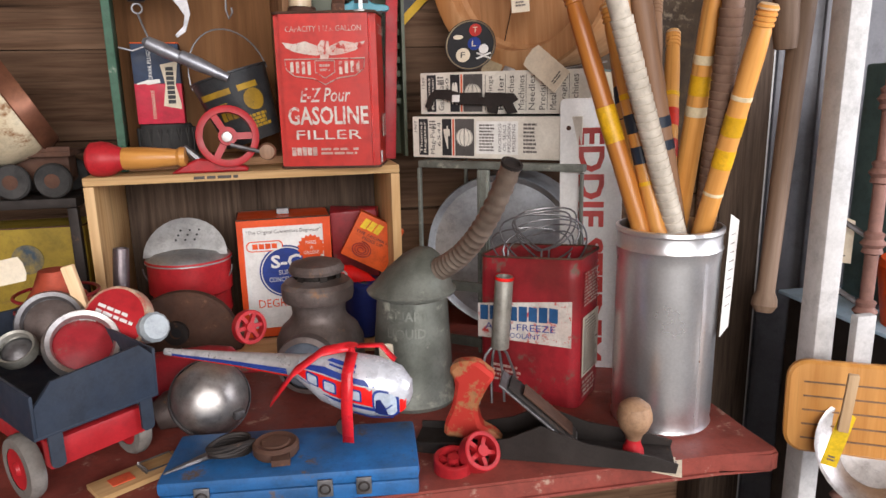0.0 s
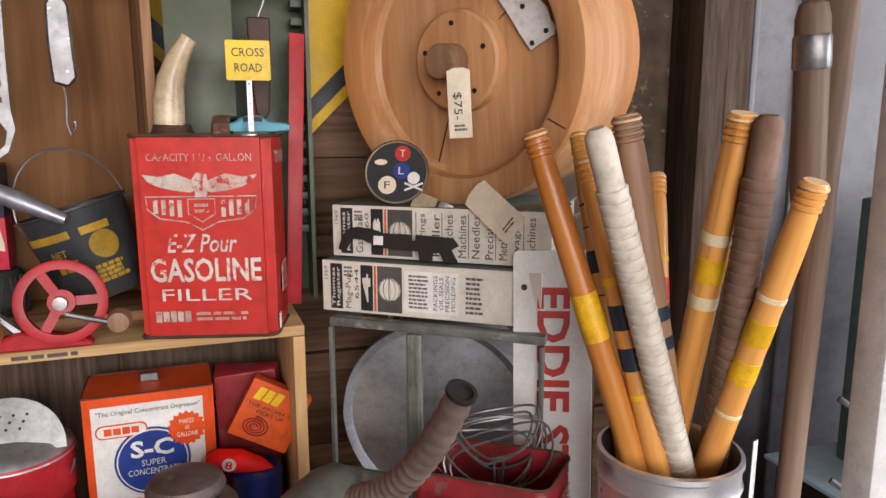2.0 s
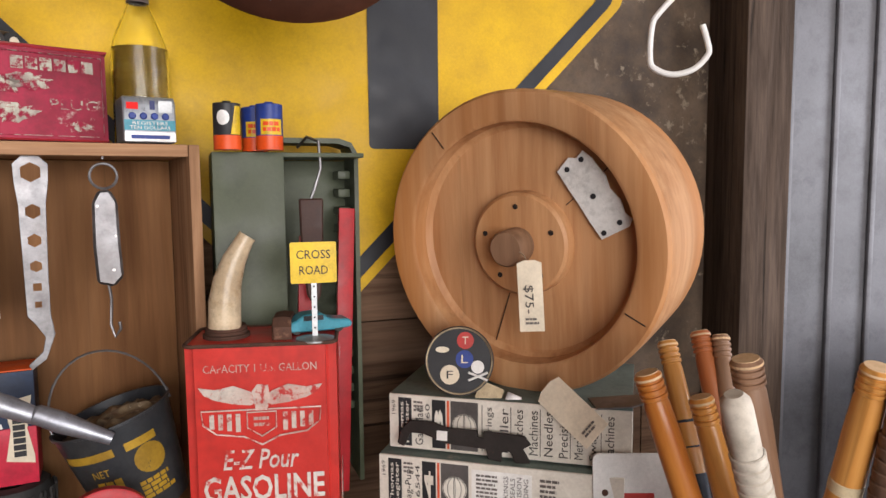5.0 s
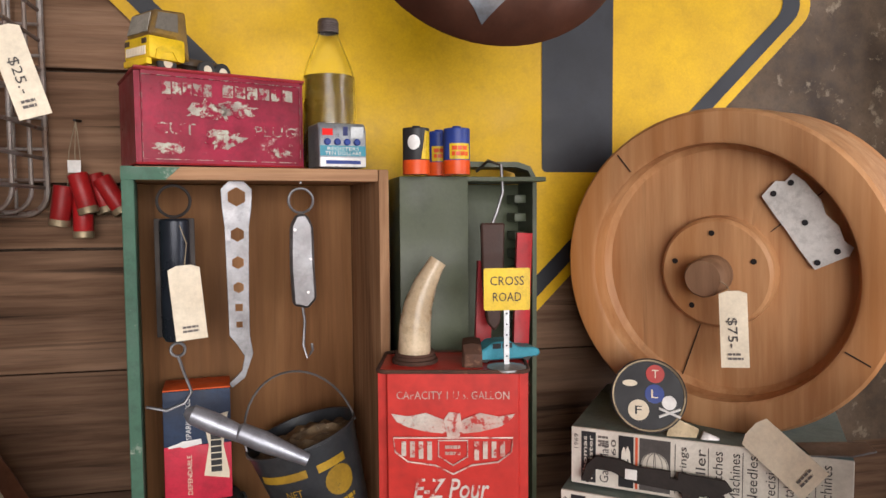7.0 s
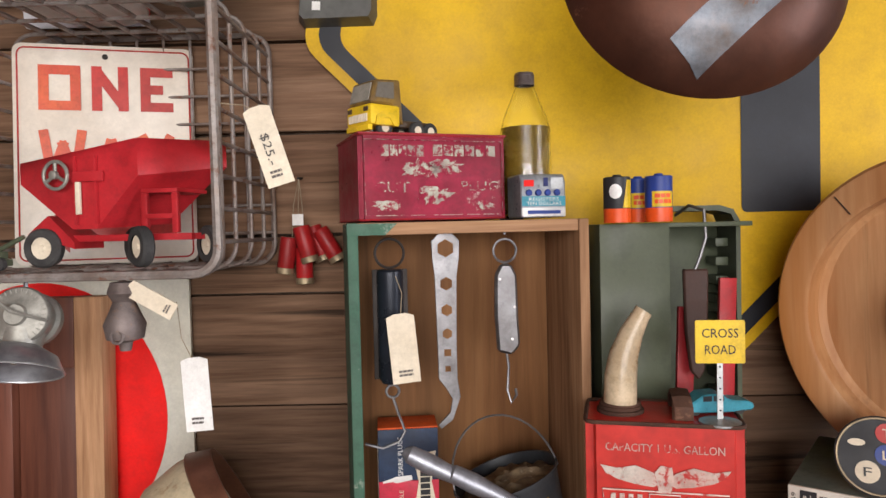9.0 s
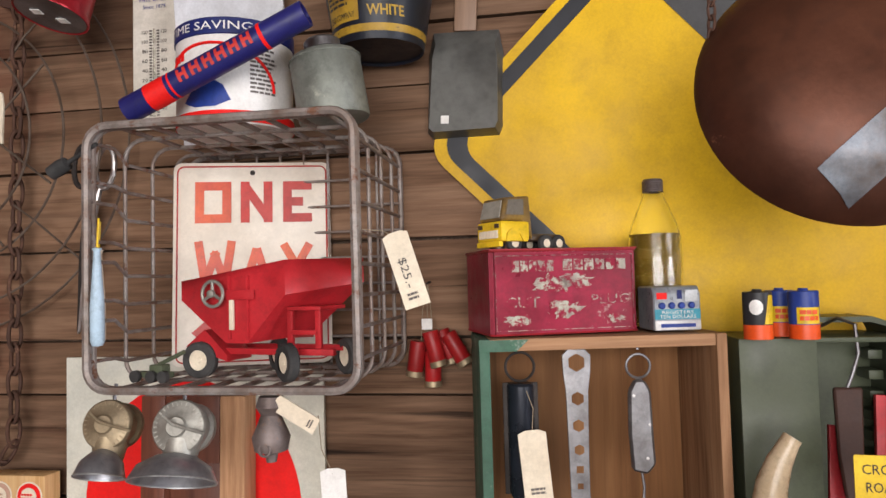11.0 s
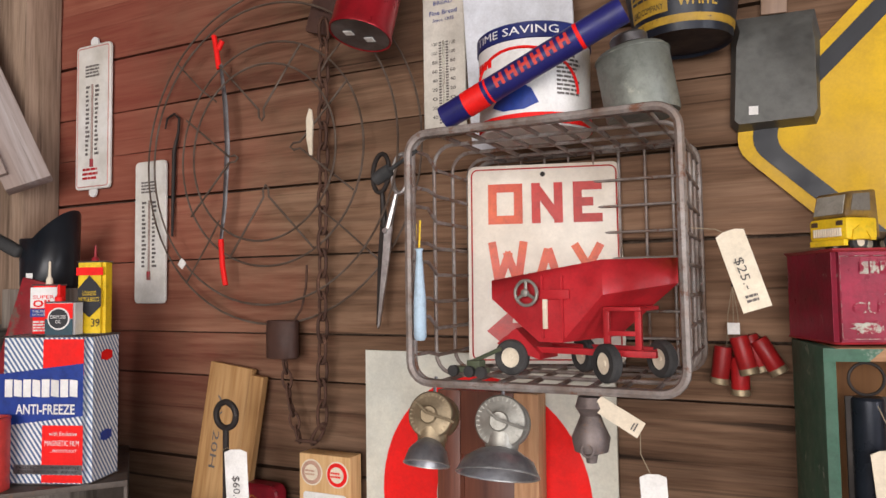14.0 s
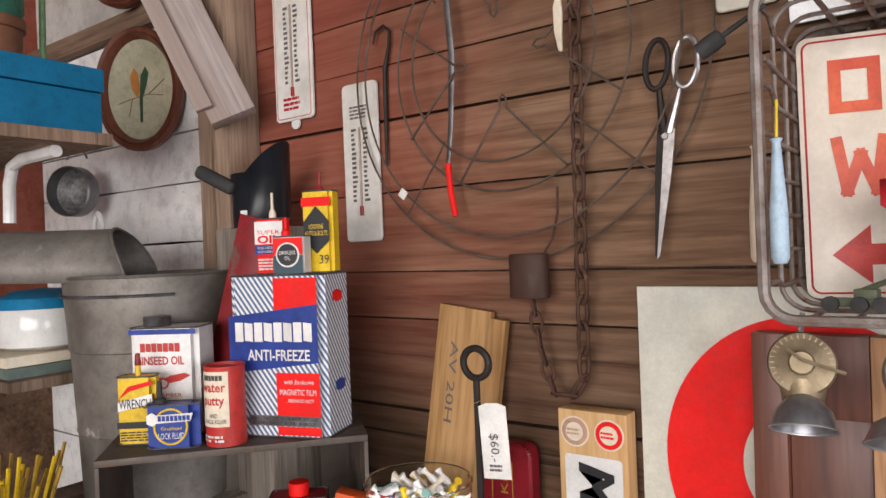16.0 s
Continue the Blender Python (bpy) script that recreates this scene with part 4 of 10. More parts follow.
stick((0.425, 0.875, 1.445), (0.496, 0.872), 0.0145, OLDBAT, "dull brown wooden mallet handle with a threaded tip", G, [(0.19, 0.205, BANDNAVY), (0.222, 0.236, BANDNAVY)])
stick((0.53, 1.022, 1.427), (0.478, 0.9), 0.0105, OLDBAT, "slim dull brown mallet handle with a threaded tip", G)
stick((0.551, 1.003, 1.379), (0.497, 0.893), 0.0112, MAPLE, "slim varnished mallet handle with red bands", G, [(0.1, 0.107, BANDYEL), (0.126, 0.153, BANDRED), (0.174, 0.2, BANDRED), (0.215, 0.221, BANDYEL)])
stick((0.502, 0.808, 1.446), (0.512, 0.89), 0.0138, MAPLE, "varnished mallet handle with cream and yellow bands", G, [(0.112, 0.124, BANDWHT), (0.138, 0.164, BANDYEL), (0.178, 0.192, BANDWHT)])
stick((0.51, 0.785, 1.444), (0.529, 0.842), 0.0128, BROWNTAPE, "bat handle wound with brown spiral grip tape", G, tape=BROWNTAPE, thread=False, category="baseball bat", knob=True)
stick((0.532, 0.752, 1.389), (0.52, 0.838), 0.0126, MAPLE, "honey-yellow mallet handle with bright yellow bands", G, [(0.108, 0.114, BANDWHT), (0.134, 0.16, BANDYEL), (0.178, 0.204, BANDYEL), (0.238, 0.243, BANDWHT)])
stick((0.516, 1.04, 1.429), (0.5, 0.9), 0.0118, wood("reddish_varnish", (0.25, 0.06, 0.02), (0.38, 0.12, 0.04), (0.46, 0.18, 0.07), "z", 0.35, 10, 0.15), "reddish mallet handle with dark green bands", G, [(0.12, 0.145, BANDGREEN), (0.165, 0.19, BANDGREEN)])

# ---- things on the bench ----
def tin(t, W, D, H, material, r=0.008, rim=STEEL, z0=0.0):
    """A rectangular tin with rounded upright edges and seamed rims."""
    bm = B()
    box(bm, -W / 2, -D / 2, z0, W / 2, D / 2, z0 + H)
    bmesh.ops.bevel(bm, geom=[e for e in bm.edges if abs(e.verts[0].co.z - e.verts[1].co.z) > H * 0.5], offset=r, segments=4, affect="EDGES")
    body = part("body", bm, material, t)
    for z in (z0 + 0.0012, z0 + H):
        bm = B()
        tube(bm, [(x, y, z) for x, y in rrect(-W / 2, -D / 2, W / 2, D / 2, r)], 0.0014, 6, True)
        part("rim", bm, rim, t)
    return body


case = thing("metal_case", "flat chipped blue metal tool case with two latches", "tool case", -0.04, 0.8, 0.8305, 0, 0, -5)
bm = B()
box(bm, -0.15, -0.058, 0, 0.15, 0.058, 0.02, 0.004)
part("base", bm, BLUEPAINT, case)
bm = B()
box(bm, -0.151, -0.059, 0.0205, 0.151, 0.059, 0.038, 0.006)
part("lid", bm, BLUEPAINT, case)
for lx in (-0.1, 0.04, 0.085):
    bm = B()
    box(bm, lx - 0.009, -0.063, 0.008, lx + 0.009, -0.0595, 0.03, 0.0015)
    la = part("latch", bm, STEEL, case, "small steel latch")
    bm = B()
    tube(bm, arc(lx, 0.019, 0.006, 0, 360, 14, -0.0645), 0.0012, 5)
    part("latch_ring", bm, IRON, la)

# toy helicopter
heli = thing("toy_helicopter", "lithographed tin toy helicopter in white, blue and red", "toy helicopter", 0.0355, 0.8195, 0.862, 0, 0, -20)
bm = B()
tube(bm, [(-0.075, 0, 0.1), (-0.055, 0, 0.095), (-0.03, 0, 0.086), (0.0, 0, 0.08), (0.03, 0, 0.076), (0.055, 0, 0.071), (0.07, 0, 0.066), (0.076, 0, 0.064)], [0.013, 0.022, 0.033, 0.039, 0.039, 0.034, 0.022, 0.006], 24)
drop(bm, lambda c: (c.x, c.y * 0.8, c.z))
part("cabin", bm, surf("silver_white_tin", (0.6, 0.62, 0.66), 0.28, 0.3, c2=(0.5, 0.52, 0.58), bump=0.04), heli)
bm = B()
tube(bm, [(-0.066, 0, 0.098), (-0.15, 0, 0.104), (-0.252, 0, 0.11)], [0.0155, 0.0095, 0.0045], 18)
part("tail_boom", bm, surf("silver_tin", (0.62, 0.62, 0.63), 0.3, 0.5, bump=0.03), heli)


def on_cabin(c):
    # lays a print on the near side of the cabin
    x = max(-0.07, min(0.072, c.x))
    k = np.interp(x, [-0.075, -0.055, -0.03, 0, 0.03, 0.055, 0.07, 0.076], [0.013, 0.022, 0.033, 0.039, 0.039, 0.034, 0.022, 0.006])
    zc = np.interp(x, [-0.075, 0, 0.076], [0.1, 0.08, 0.064])
    dz = max(-k * 0.97, min(k * 0.97, c.z))
    return (c.x, -0.8 * math.sqrt(max(0, k * k - dz * dz)) - 0.0008 + c.y, zc + dz)


def cabin_print(poly, ma, nm, y=0.0):
    bm = B()
    f = bm.faces.new([bm.verts.new((x, y, z)) for x, z in poly])
    bmesh.ops.triangulate(bm, faces=bm.faces)
    bmesh.ops.subdivide_edges(bm, edges=bm.edges[:], cuts=3, use_grid_fill=True)
    drop(bm, on_cabin)
    return part(nm, bm, ma, heli)


GLASSPRINT = surf("pale_glass_print", (0.5, 0.56, 0.64), 0.3, c2=(0.32, 0.4, 0.5), s=40, bump=0)
cabin_print([(-0.07, 0.004), (-0.03, 0.011), (0.034, 0.012), (0.034, -0.011), (-0.03, -0.012), (-0.066, -0.004)], BRIGHTRED, "red_band")
cabin_print([(-0.072, 0.005), (-0.03, 0.013), (0.036, 0.014), (0.036, 0.02), (-0.028, 0.021), (-0.06, 0.012)], ROYAL, "blue_stripe", -0.0003)
cabin_print([(-0.068, -0.006), (-0.03, -0.014), (0.036, -0.013), (0.036, -0.0175), (-0.03, -0.0185), (-0.06, -0.011)], ROYAL, "blue_stripe", -0.0003)
cabin_print([(-0.04, -0.0255), (0.03, -0.0275), (0.058, -0.022), (0.056, -0.0245), (0.03, -0.031), (-0.036, -0.0285)], ROYAL, "belly_line", -0.0003)
cabin_print([(-0.026, 0.028), (0.012, 0.03), (0.012, 0.0345), (-0.02, 0.0315)], ROYAL, "roof_louvre", -0.0003)
cabin_print([(-0.022, 0.0245), (0.012, 0.0255), (0.012, 0.0275), (-0.022, 0.0265)], ROYAL, "roof_louvre", -0.0003)
cabin_print([(0.026, 0.024), (0.046, 0.0175), (0.056, 0.0175), (0.05, 0.024), (0.034, 0.032)], NAVY, "roof_window_frame", -0.0003)
cabin_print([(0.03, 0.025), (0.047, 0.0195), (0.052, 0.0195), (0.047, 0.024), (0.034, 0.0295)], GLASSPRINT, "roof_window", -0.0008)
cabin_print(rrect(0.034, -0.021, 0.065, 0.013, 0.009, 4), ROYAL, "cockpit_frame", -0.0004)
cabin_print(rrect(0.0365, -0.0185, 0.0625, 0.0105, 0.008, 4), GLASSPRINT, "cockpit_window", -0.0009)
cabin_print([(0.0365, -0.0185), (0.052, -0.0185), (0.05, -0.008), (0.044, 0.002), (0.0385, 0.0)], NAVY, "printed_seat", -0.0014)
cabin_print([(0.048, -0.0105), (0.0575, -0.002), (0.0585, -0.003), (0.049, -0.012)], ROYAL, "control_lever", -0.0016)
cabin_print([(0.065, -0.016), (0.0715, -0.01), (0.0725, 0.003), (0.066, 0.004)], BRIGHTRED, "red_nose")
for wx in (-0.044, -0.02, 0.012):
    cabin_print(rrect(wx - 0.009, -0.008, wx + 0.009, 0.0075, 0.003, 3), ROYAL, "window_frame", -0.0007)
    cabin_print(rrect(wx - 0.0068, -0.006, wx + 0.0068, 0.0055, 0.002, 3), GLASSPRINT, "window", -0.0012)
bm = B()
lathe(bm, [(0, 0), (0.011, 0), (0.012, 0.003), (0.012, 0.006), (0.011, 0.008), (0, 0.008)], 20, pose(-0.012, 0.004, 0.0185, 90))
part("wheel", bm, RUBBER, heli)
bm = B()
tube(bm, [(-0.012, 0.0, 0.0185), (-0.012, 0.0, 0.05)], 0.003, 8)
part("wheel_strut", bm, STEEL, heli)


def boom_stripe(a0, a1, ma, nm):
    # a printed stripe along the near side of the tail boom, between two angles from straight down
    bm = B()
    for i in range(10):
        cells = []
        for u, w in ((i, a0), (i + 1, a0), (i + 1, a1), (i, a1)):
            x = -0.08 - 0.016 * u
            rr = float(np.interp(x, [-0.252, -0.15, -0.066], [0.0045, 0.0095, 0.0155])) + 0.0005
            zc = float(np.interp(x, [-0.252, -0.15, -0.066], [0.11, 0.104, 0.098]))
            cells.append(bm.verts.new((x, -rr * math.sin(radians(w)), zc - rr * math.cos(radians(w)))))
        bm.faces.new(cells)
    return part(nm, bm, ma, heli)


boom_stripe(64, 96, ROYAL, "tail_stripe")
boom_stripe(40, 60, BRIGHTRED, "tail_stripe")
boom_stripe(16, 36, ROYAL, "tail_stripe")


def ribbon(bm, pts, w, axis=(0, 1, 0)):
    ax = Vector(axis) * w / 2
    vs = [(bm.verts.new(Vector(p) - ax), bm.verts.new(Vector(p) + ax)) for p in pts]
    for a, b in zip(vs, vs[1:]):
        bm.faces.new((a[0], b[0], b[1], a[1]))
    return bm


PLRED = surf("glossy_red_plastic", (0.72, 0.02, 0.03), 0.3, bump=0.02)
for pts, ax in (([(0.005, -0.044, 0.02), (0.006, -0.046, 0.07), (0.008, -0.044, 0.11), (0.008, -0.02, 0.128)], (1, 0, 0)),
                ([(0.0, -0.005, 0.13), (-0.03, -0.02, 0.128), (-0.06, -0.04, 0.108), (-0.085, -0.055, 0.075)], (0, 0.8, 0.6)),
                ([(0.01, 0.0, 0.13), (0.035, 0.02, 0.124), (0.05, 0.03, 0.1)], (0, 1, 0))):
    bm = ribbon(B(), pts, 0.014, ax)
    ob = part("rotor_blade", bm, PLRED, heli, "drooping red plastic rotor blade")
    so = ob.modifiers.new("thick", "SOLIDIFY")
    so.thickness = 0.0015
bm = B()
lathe(bm, [(0, 0.098), (0.006, 0.098), (0.006, 0.128), (0.01, 0.13), (0, 0.134)], 14)
part("rotor_hub", bm, PLRED, heli)

# bits lying on the case
bm = B()
for k in range(6):
    tube(bm, [(0.026 * math.cos(a) * (1 + 0.1 * math.sin(3 * a + k)), 0.015 * math.sin(a), 0.003 + k * 0.0025 + 0.002 * math.sin(2 * a + k)) for a in [i * 2 * math.pi / 20 for i in range(20)]], 0.0022, 6, True)
solo("coiled_cord", bm, IRON, "coil of dark cord lying on the blue case", "cord", pose(-0.115, 0.8, 0.8725, 0, 0, 20))
bm = B()
lathe(bm, [(0, 0), (0.026, 0), (0.028, 0.003), (0.028, 0.012), (0.025, 0.015), (0.018, 0.0135), (0.016, 0.015), (0, 0.0155)], 32)
box(bm, -0.004, -0.04, 0.002, 0.018, -0.022, 0.01, 0.001)
solo("brass_reel", bm, RUST, "round brown metal reel lying on the blue case", "metal reel", pose(-0.062, 0.795, 0.8705))
bm = B()
tube(bm, [(-0.04, 0, 0.004), (0.02, 0, 0.004), (0.035, 0, 0.004)], [0.002, 0.007, 0.003], 8)
drop(bm, lambda c: (c.x, c.y, c.z * 0.6))
solo("putty_knife", bm, STEEL, "flat grey steel blade on the blue case", "blade", pose(-0.155, 0.79, 0.871, 0, 0, 35))

# silver round lamp shell
ball = thing("lamp_shell", "dented silver round headlamp shell", "headlamp", -0.157, 0.94, 0.886, 0, 0, 0)
bm = B()
bmesh.ops.create_uvsphere(bm, u_segments=36, v_segments=20, radius=0.053)
for v in bm.verts:
    v.co += v.co.normalized() * noise.noise(v.co * 30) * 0.0015
part("shell", bm, CHROME, ball)
bm = B()
lathe(bm, [(0.0535, -0.006), (0.0555, -0.004), (0.0555, 0.004), (0.0535, 0.006)], 40, pose(0, 0, 0, 55, 0, 20))
part("band", bm, STEEL, ball)
bm = B()
box(bm, -0.008, -0.006, -0.006, 0.008, 0.006, 0.006, 0.002, pose(0.04, -0.035, -0.012, 0, 0, 40))
part("clamp", bm, STEEL, ball)
bm = B()
lathe(bm, [(0, -0.045), (0.02, -0.045), (0.028, -0.02), (0.03, 0.01), (0.026, 0.02), (0, 0.022)], 24, pose(-0.2, 0.99, 0.86, 0, 75, 20))
solo("horn_bulb", bm, LAMPBROWN, "brown metal lamp bulb housing on its side", "lamp part")

# toy dump truck
truck = thing("toy_dump_truck", "pressed-steel toy dump truck, red chassis and dark blue bed", "toy truck", -0.32, 0.885, 0.8305, 0, 0, 42)
bm = B()
box(bm, -0.05, -0.06, 0.045, 0.05, 0.2, 0.075, 0.003)
box(bm, -0.058, -0.075, 0.05, 0.058, -0.058, 0.085, 0.003)
part("chassis", bm, FADEDRED, truck)
bm = B()
for a in ((-0.075, -0.08, 0.1, 0.075, 0.2, 0.104), (-0.075, -0.08, 0.104, -0.071, 0.2, 0.155), (0.071, -0.08, 0.104, 0.075, 0.2, 0.165), (-0.071, 0.196, 0.104, 0.071, 0.2, 0.165)):
    box(bm, *a, 0.0012)
plate(bm, [(-0.071, 0.104), (0.071, 0.104), (0.071, 0.158), (0.055, 0.175), (-0.05, 0.165), (-0.071, 0.14)], -0.08, -0.076)
bm.transform(pose(0, 0, 0, 3, 0, 0))
part("dump_bed", bm, DARKBLUE, truck, "dark blue dented tipping bed")
for sx in (-0.06, 0.05):
    bm = B()
    plate(bm, rrect(sx, 0.055, sx + 0.016, 0.115, 0.006), -0.084, -0.08)
    part("bracket", bm, DARKBLUE, truck)
for wx in (-0.066, 0.066):
    for wy in (-0.02, 0.15):
        bm = B()
        lathe(bm, [(0.026, -0.009), (0.038, -0.009), (0.041, -0.004), (0.041, 0.004), (0.038, 0.009), (0.026, 0.009)], 32, pose(wx, wy, 0.041, 0, 90))
        w = part("wheel", bm, GREYRUBBER, truck, "grey rubber tyre")
        bm = B()
        lathe(bm, [(0, -0.012), (0.007, -0.012), (0.009, -0.008), (0.02, -0.007), (0.0262, -0.008), (0.0262, 0.008), (0.02, 0.007), (0.009, 0.008), (0.007, 0.012), (0, 0.012)], 28, pose(wx, wy, 0.041, 0, 90))
        part("hub", bm, FADEDRED, w, "faded red hub")

# scraps in and behind the truck
def ring_lamp(x, y, z, r, ma, inner, label, rx=60, rz=0):
    t = thing("old_headlamp", label, "lamp part", x, y, z, rx, 0, rz)
    bm = B()
    lathe(bm, [(r * 0.74, 0), (r * 0.8, 0.006), (r * 0.92, 0.008), (r, 0.0), (r * 0.97, -0.008), (r * 0.8, -0.012), (0, -0.014)], 36)
    part("rim", bm, ma, t)
    bm = B()
    lathe(bm, [(0, 0.004), (r * 0.3, 0.003), (r * 0.74, -0.004)], 30)
    part("lens", bm, inner, t)
    return t


ring_lamp(-0.305, 0.925, 0.985, 0.048, CHROME, DARKRED, "chromed lamp rim with a red lens in the toy truck", 52, 25)
ring_lamp(-0.36, 0.98, 1.0, 0.045, STEEL, LAMPBROWN, "tarnished steel dish leaning among scraps", 62, 10)
ring_lamp(-0.385, 0.925, 0.985, 0.026, PEWTER, STEEL, "small grey metal bearing ring", 40, 0)
can = thing("tape_tin", "round red and plaid tape tin lying tilted", "tin", -0.27, 0.965, 1.0, 62, 18, -25)
bm = B()
lathe(bm, [(0, -0.012), (0.046, -0.012), (0.047, -0.01), (0.047, 0.009), (0.046, 0.011), (0, 0.011)], 36)
part("tin", bm, surf("plaid_tin", (0.5, 0.4, 0.28), 0.4, c2=(0.4, 0.06, 0.05), s=60), can)
bm = B()
lathe(bm, [(0, 0.0118), (0.043, 0.0118), (0.043, 0.0112)], 32)
part("lid", bm, FADEDRED, can, "red printed lid")
bars(can, -0.03, 0.0, 0.03, 0.016, 2, 0, WHITEPLASTIC, m=pose(0, 0, 0.0126, -90))
bm = B()
lathe(bm, [(0, 0), (0.02, 0), (0.021, 0.03), (0.017, 0.036), (0, 0.037)], 12, pose(-0.236, 0.965, 0.985, 70, 20, 30))
solo("plastic_cap", bm, surf("grey_blue_plastic", (0.42, 0.47, 0.5), 0.4), "grey faceted plastic bottle cap", "bottle cap")
bm = B()
lathe(bm, [(0, 0), (0.033, 0), (0.036, 0.02), (0.036, 0.12), (0.03, 0.15), (0.014, 0.165), (0.014, 0.19), (0, 0.19)], 28)
solo("red_bottle", bm, DARKRED, "dark red metal bottle lying on its side", "metal bottle", pose(-0.28, 1.03, 0.887, 0, 84, -8))

# wooden mouse trap
trap = thing("mouse_trap", "old wooden mouse trap with a rusty spring", "mouse trap", -0.235, 0.842, 0.8305, 0, 0, 36)
bm = B()
box(bm, -0.055, -0.022, 0, 0.055, 0.022, 0.007, 0.001)
part("base", bm, PINE, trap)
bm = B()
tube(bm, [(0.005 + 0.0 * i, -0.014 + i * 0.0007, 0.0115 + 0.0035 * math.sin(i * 1.3)) for i in range(40)], 0.0012, 5)
tube(bm, [(0.005, -0.014, 0.012), (0.045, -0.015, 0.011), (0.047, 0.015, 0.011), (0.005, 0.014, 0.012)], 0.0012, 5)
part("spring", bm, STEEL, trap)
bm = B()
box(bm, -0.035, -0.01, 0.0072, -0.008, 0.01, 0.0085, 0.0003)
part("bait_pedal", bm, SIGNORANGE, trap)

# railway lantern
lan = thing("railway_lantern", "brown metal railway lantern with a bulging glass lens", "lantern", 0.0, 1.1, 0.8305)
bm = B()
lathe(bm, [(0, 0), (0.062, 0), (0.066, 0.006), (0.072, 0.045), (0.071, 0.075), (0.062, 0.095), (0.048, 0.108), (0.043, 0.118), (0.044, 0.132), (0.05, 0.14)], 44)
part("body", bm, LAMPBROWN, lan)
bm = B()
lathe(bm, [(0.046, 0.138), (0.056, 0.142), (0.058, 0.15), (0.058, 0.165), (0.052, 0.172), (0.045, 0.172), (0.036, 0.178)], 40)
part("collar", bm, LAMPBROWN, lan)
bm = B()
for k in range(6):
    a = radians(60 * k + 15)
    box(bm, -0.006, -0.002, 0.172, 0.006, 0.002, 0.19, 0, pose(0, 0, 0, 0, 0, 60 * k + 15) @ pose(0, -0.036, 0))
lathe(bm, [(0, 0.174), (0.03, 0.174), (0.03, 0.188)], 24)
part("vent_posts", bm, IRON, lan)
bm = B()
lathe(bm, [(0.028, 0.187), (0.044, 0.187), (0.045, 0.192), (0.04, 0.201), (0.02, 0.207), (0, 0.208)], 36)
part("cap", bm, LAMPBROWN, lan)
bm = B()
lathe(bm, [(0.04, 0.05), (0.046, 0.056), (0.046, 0.074), (0.038, 0.078)], 36, pose(-0.01, -0.012, 0.06, 90, 0, -12))
part("lens_ring", bm, LAMPBROWN, lan)
bm = B()
lathe(bm, [(0.038, 0.072), (0.03, 0.082), (0.016, 0.088), (0, 0.09)], 32, pose(-0.01, -0.012, 0.06, 90, 0, -12))
part("lens", bm, surf("blue_grey_lens_glass", (0.2, 0.24, 0.3), 0.08, 0.2, bump=0, coat=0.8), lan, "blue-grey glass lens")

# galvanised oil measure with a flexible spout
oil = thing("oil_measure", "galvanised one-quart oil measure with a flexible spout", "oil can", 0.14, 1.0, 0.8305)
bm = B()
lathe(bm, [(0, 0.002), (0.06, 0.002), (0.064, 0.0), (0.0655, 0.006), (0.063, 0.012), (0.058, 0.1), (0.053, 0.165), (0.056, 0.17)], 48)
for v in bm.verts:
    v.co += Vector((v.co.x, v.co.y, 0)).normalized() * noise.noise(v.co * 24) * 0.0018
part("body", bm, GALVDULL, oil)
bm = B()
lathe(bm, [(0.056, 0.168), (0.066, 0.172), (0.068, 0.176), (0.063, 0.18), (0.054, 0.195), (0.041, 0.213), (0.028, 0.228), (0.014, 0.237), (0, 0.239)], 44)
drop(bm, lambda c: (c.x + 0.02 * max(0, c.z - 0.18) / 0.06, c.y, c.z))
part("hood", bm, GALVDULL, oil)
bm = B()
pts, rs = [], []
cp = [Vector((0.03, -0.02, 0.205)), Vector((0.062, -0.055, 0.225)), Vector((0.085, -0.115, 0.27)), Vector((0.108, -0.165, 0.375))]
for i in range(61):
    u = i / 60
    p = cp[0] * (1 - u) ** 3 + cp[1] * 3 * u * (1 - u) ** 2 + cp[2] * 3 * u * u * (1 - u) + cp[3] * u ** 3
    pts.append(p)
    rs.append((0.0165 if i % 3 else 0.0182) * (1 - 0.22 * u))
tube(bm, pts, rs, 18)
part("flexible_spout", bm, surf("brown_ribbed_metal", (0.26, 0.21, 0.17), 0.5, 0.5, c2=(0.17, 0.12, 0.09)), oil, "ribbed brownish flexible spout")
bm = B()
d = (pts[-1] - pts[-2]).normalized().to_track_quat("Z", "Y").to_matrix().to_4x4()
lathe(bm, [(0.0125, -0.004), (0.0145, 0.0), (0.0145, 0.004), (0.011, 0.004), (0.0105, -0.006)], 20, Matrix.Translation(pts[-1]) @ d)
lathe(bm, [(0, 0.0008), (0.011, 0.0008)], 16, Matrix.Translation(pts[-1]) @ d)
part("spout_mouth", bm, IRON, oil)
bd = on_round(lambda z: 0.063 - (z - 0.012) * 0.062, -14, 0.0016)
lettering(oil, "QUART", -0.034, 0.138, 0.03, 0.156, 0, GALVDULL, bend=bd, bold=0.02, name="embossed_letters")
lettering(oil, "LIQUID", -0.034, 0.112, 0.026, 0.13, 0, GALVDULL, bend=bd, bold=0.02, name="embossed_letters")
tag(0.09, 0.925, 0.945, 0.02, 0.045, rz=-10, ry=-4, label="small cream price tag on the oil measure")

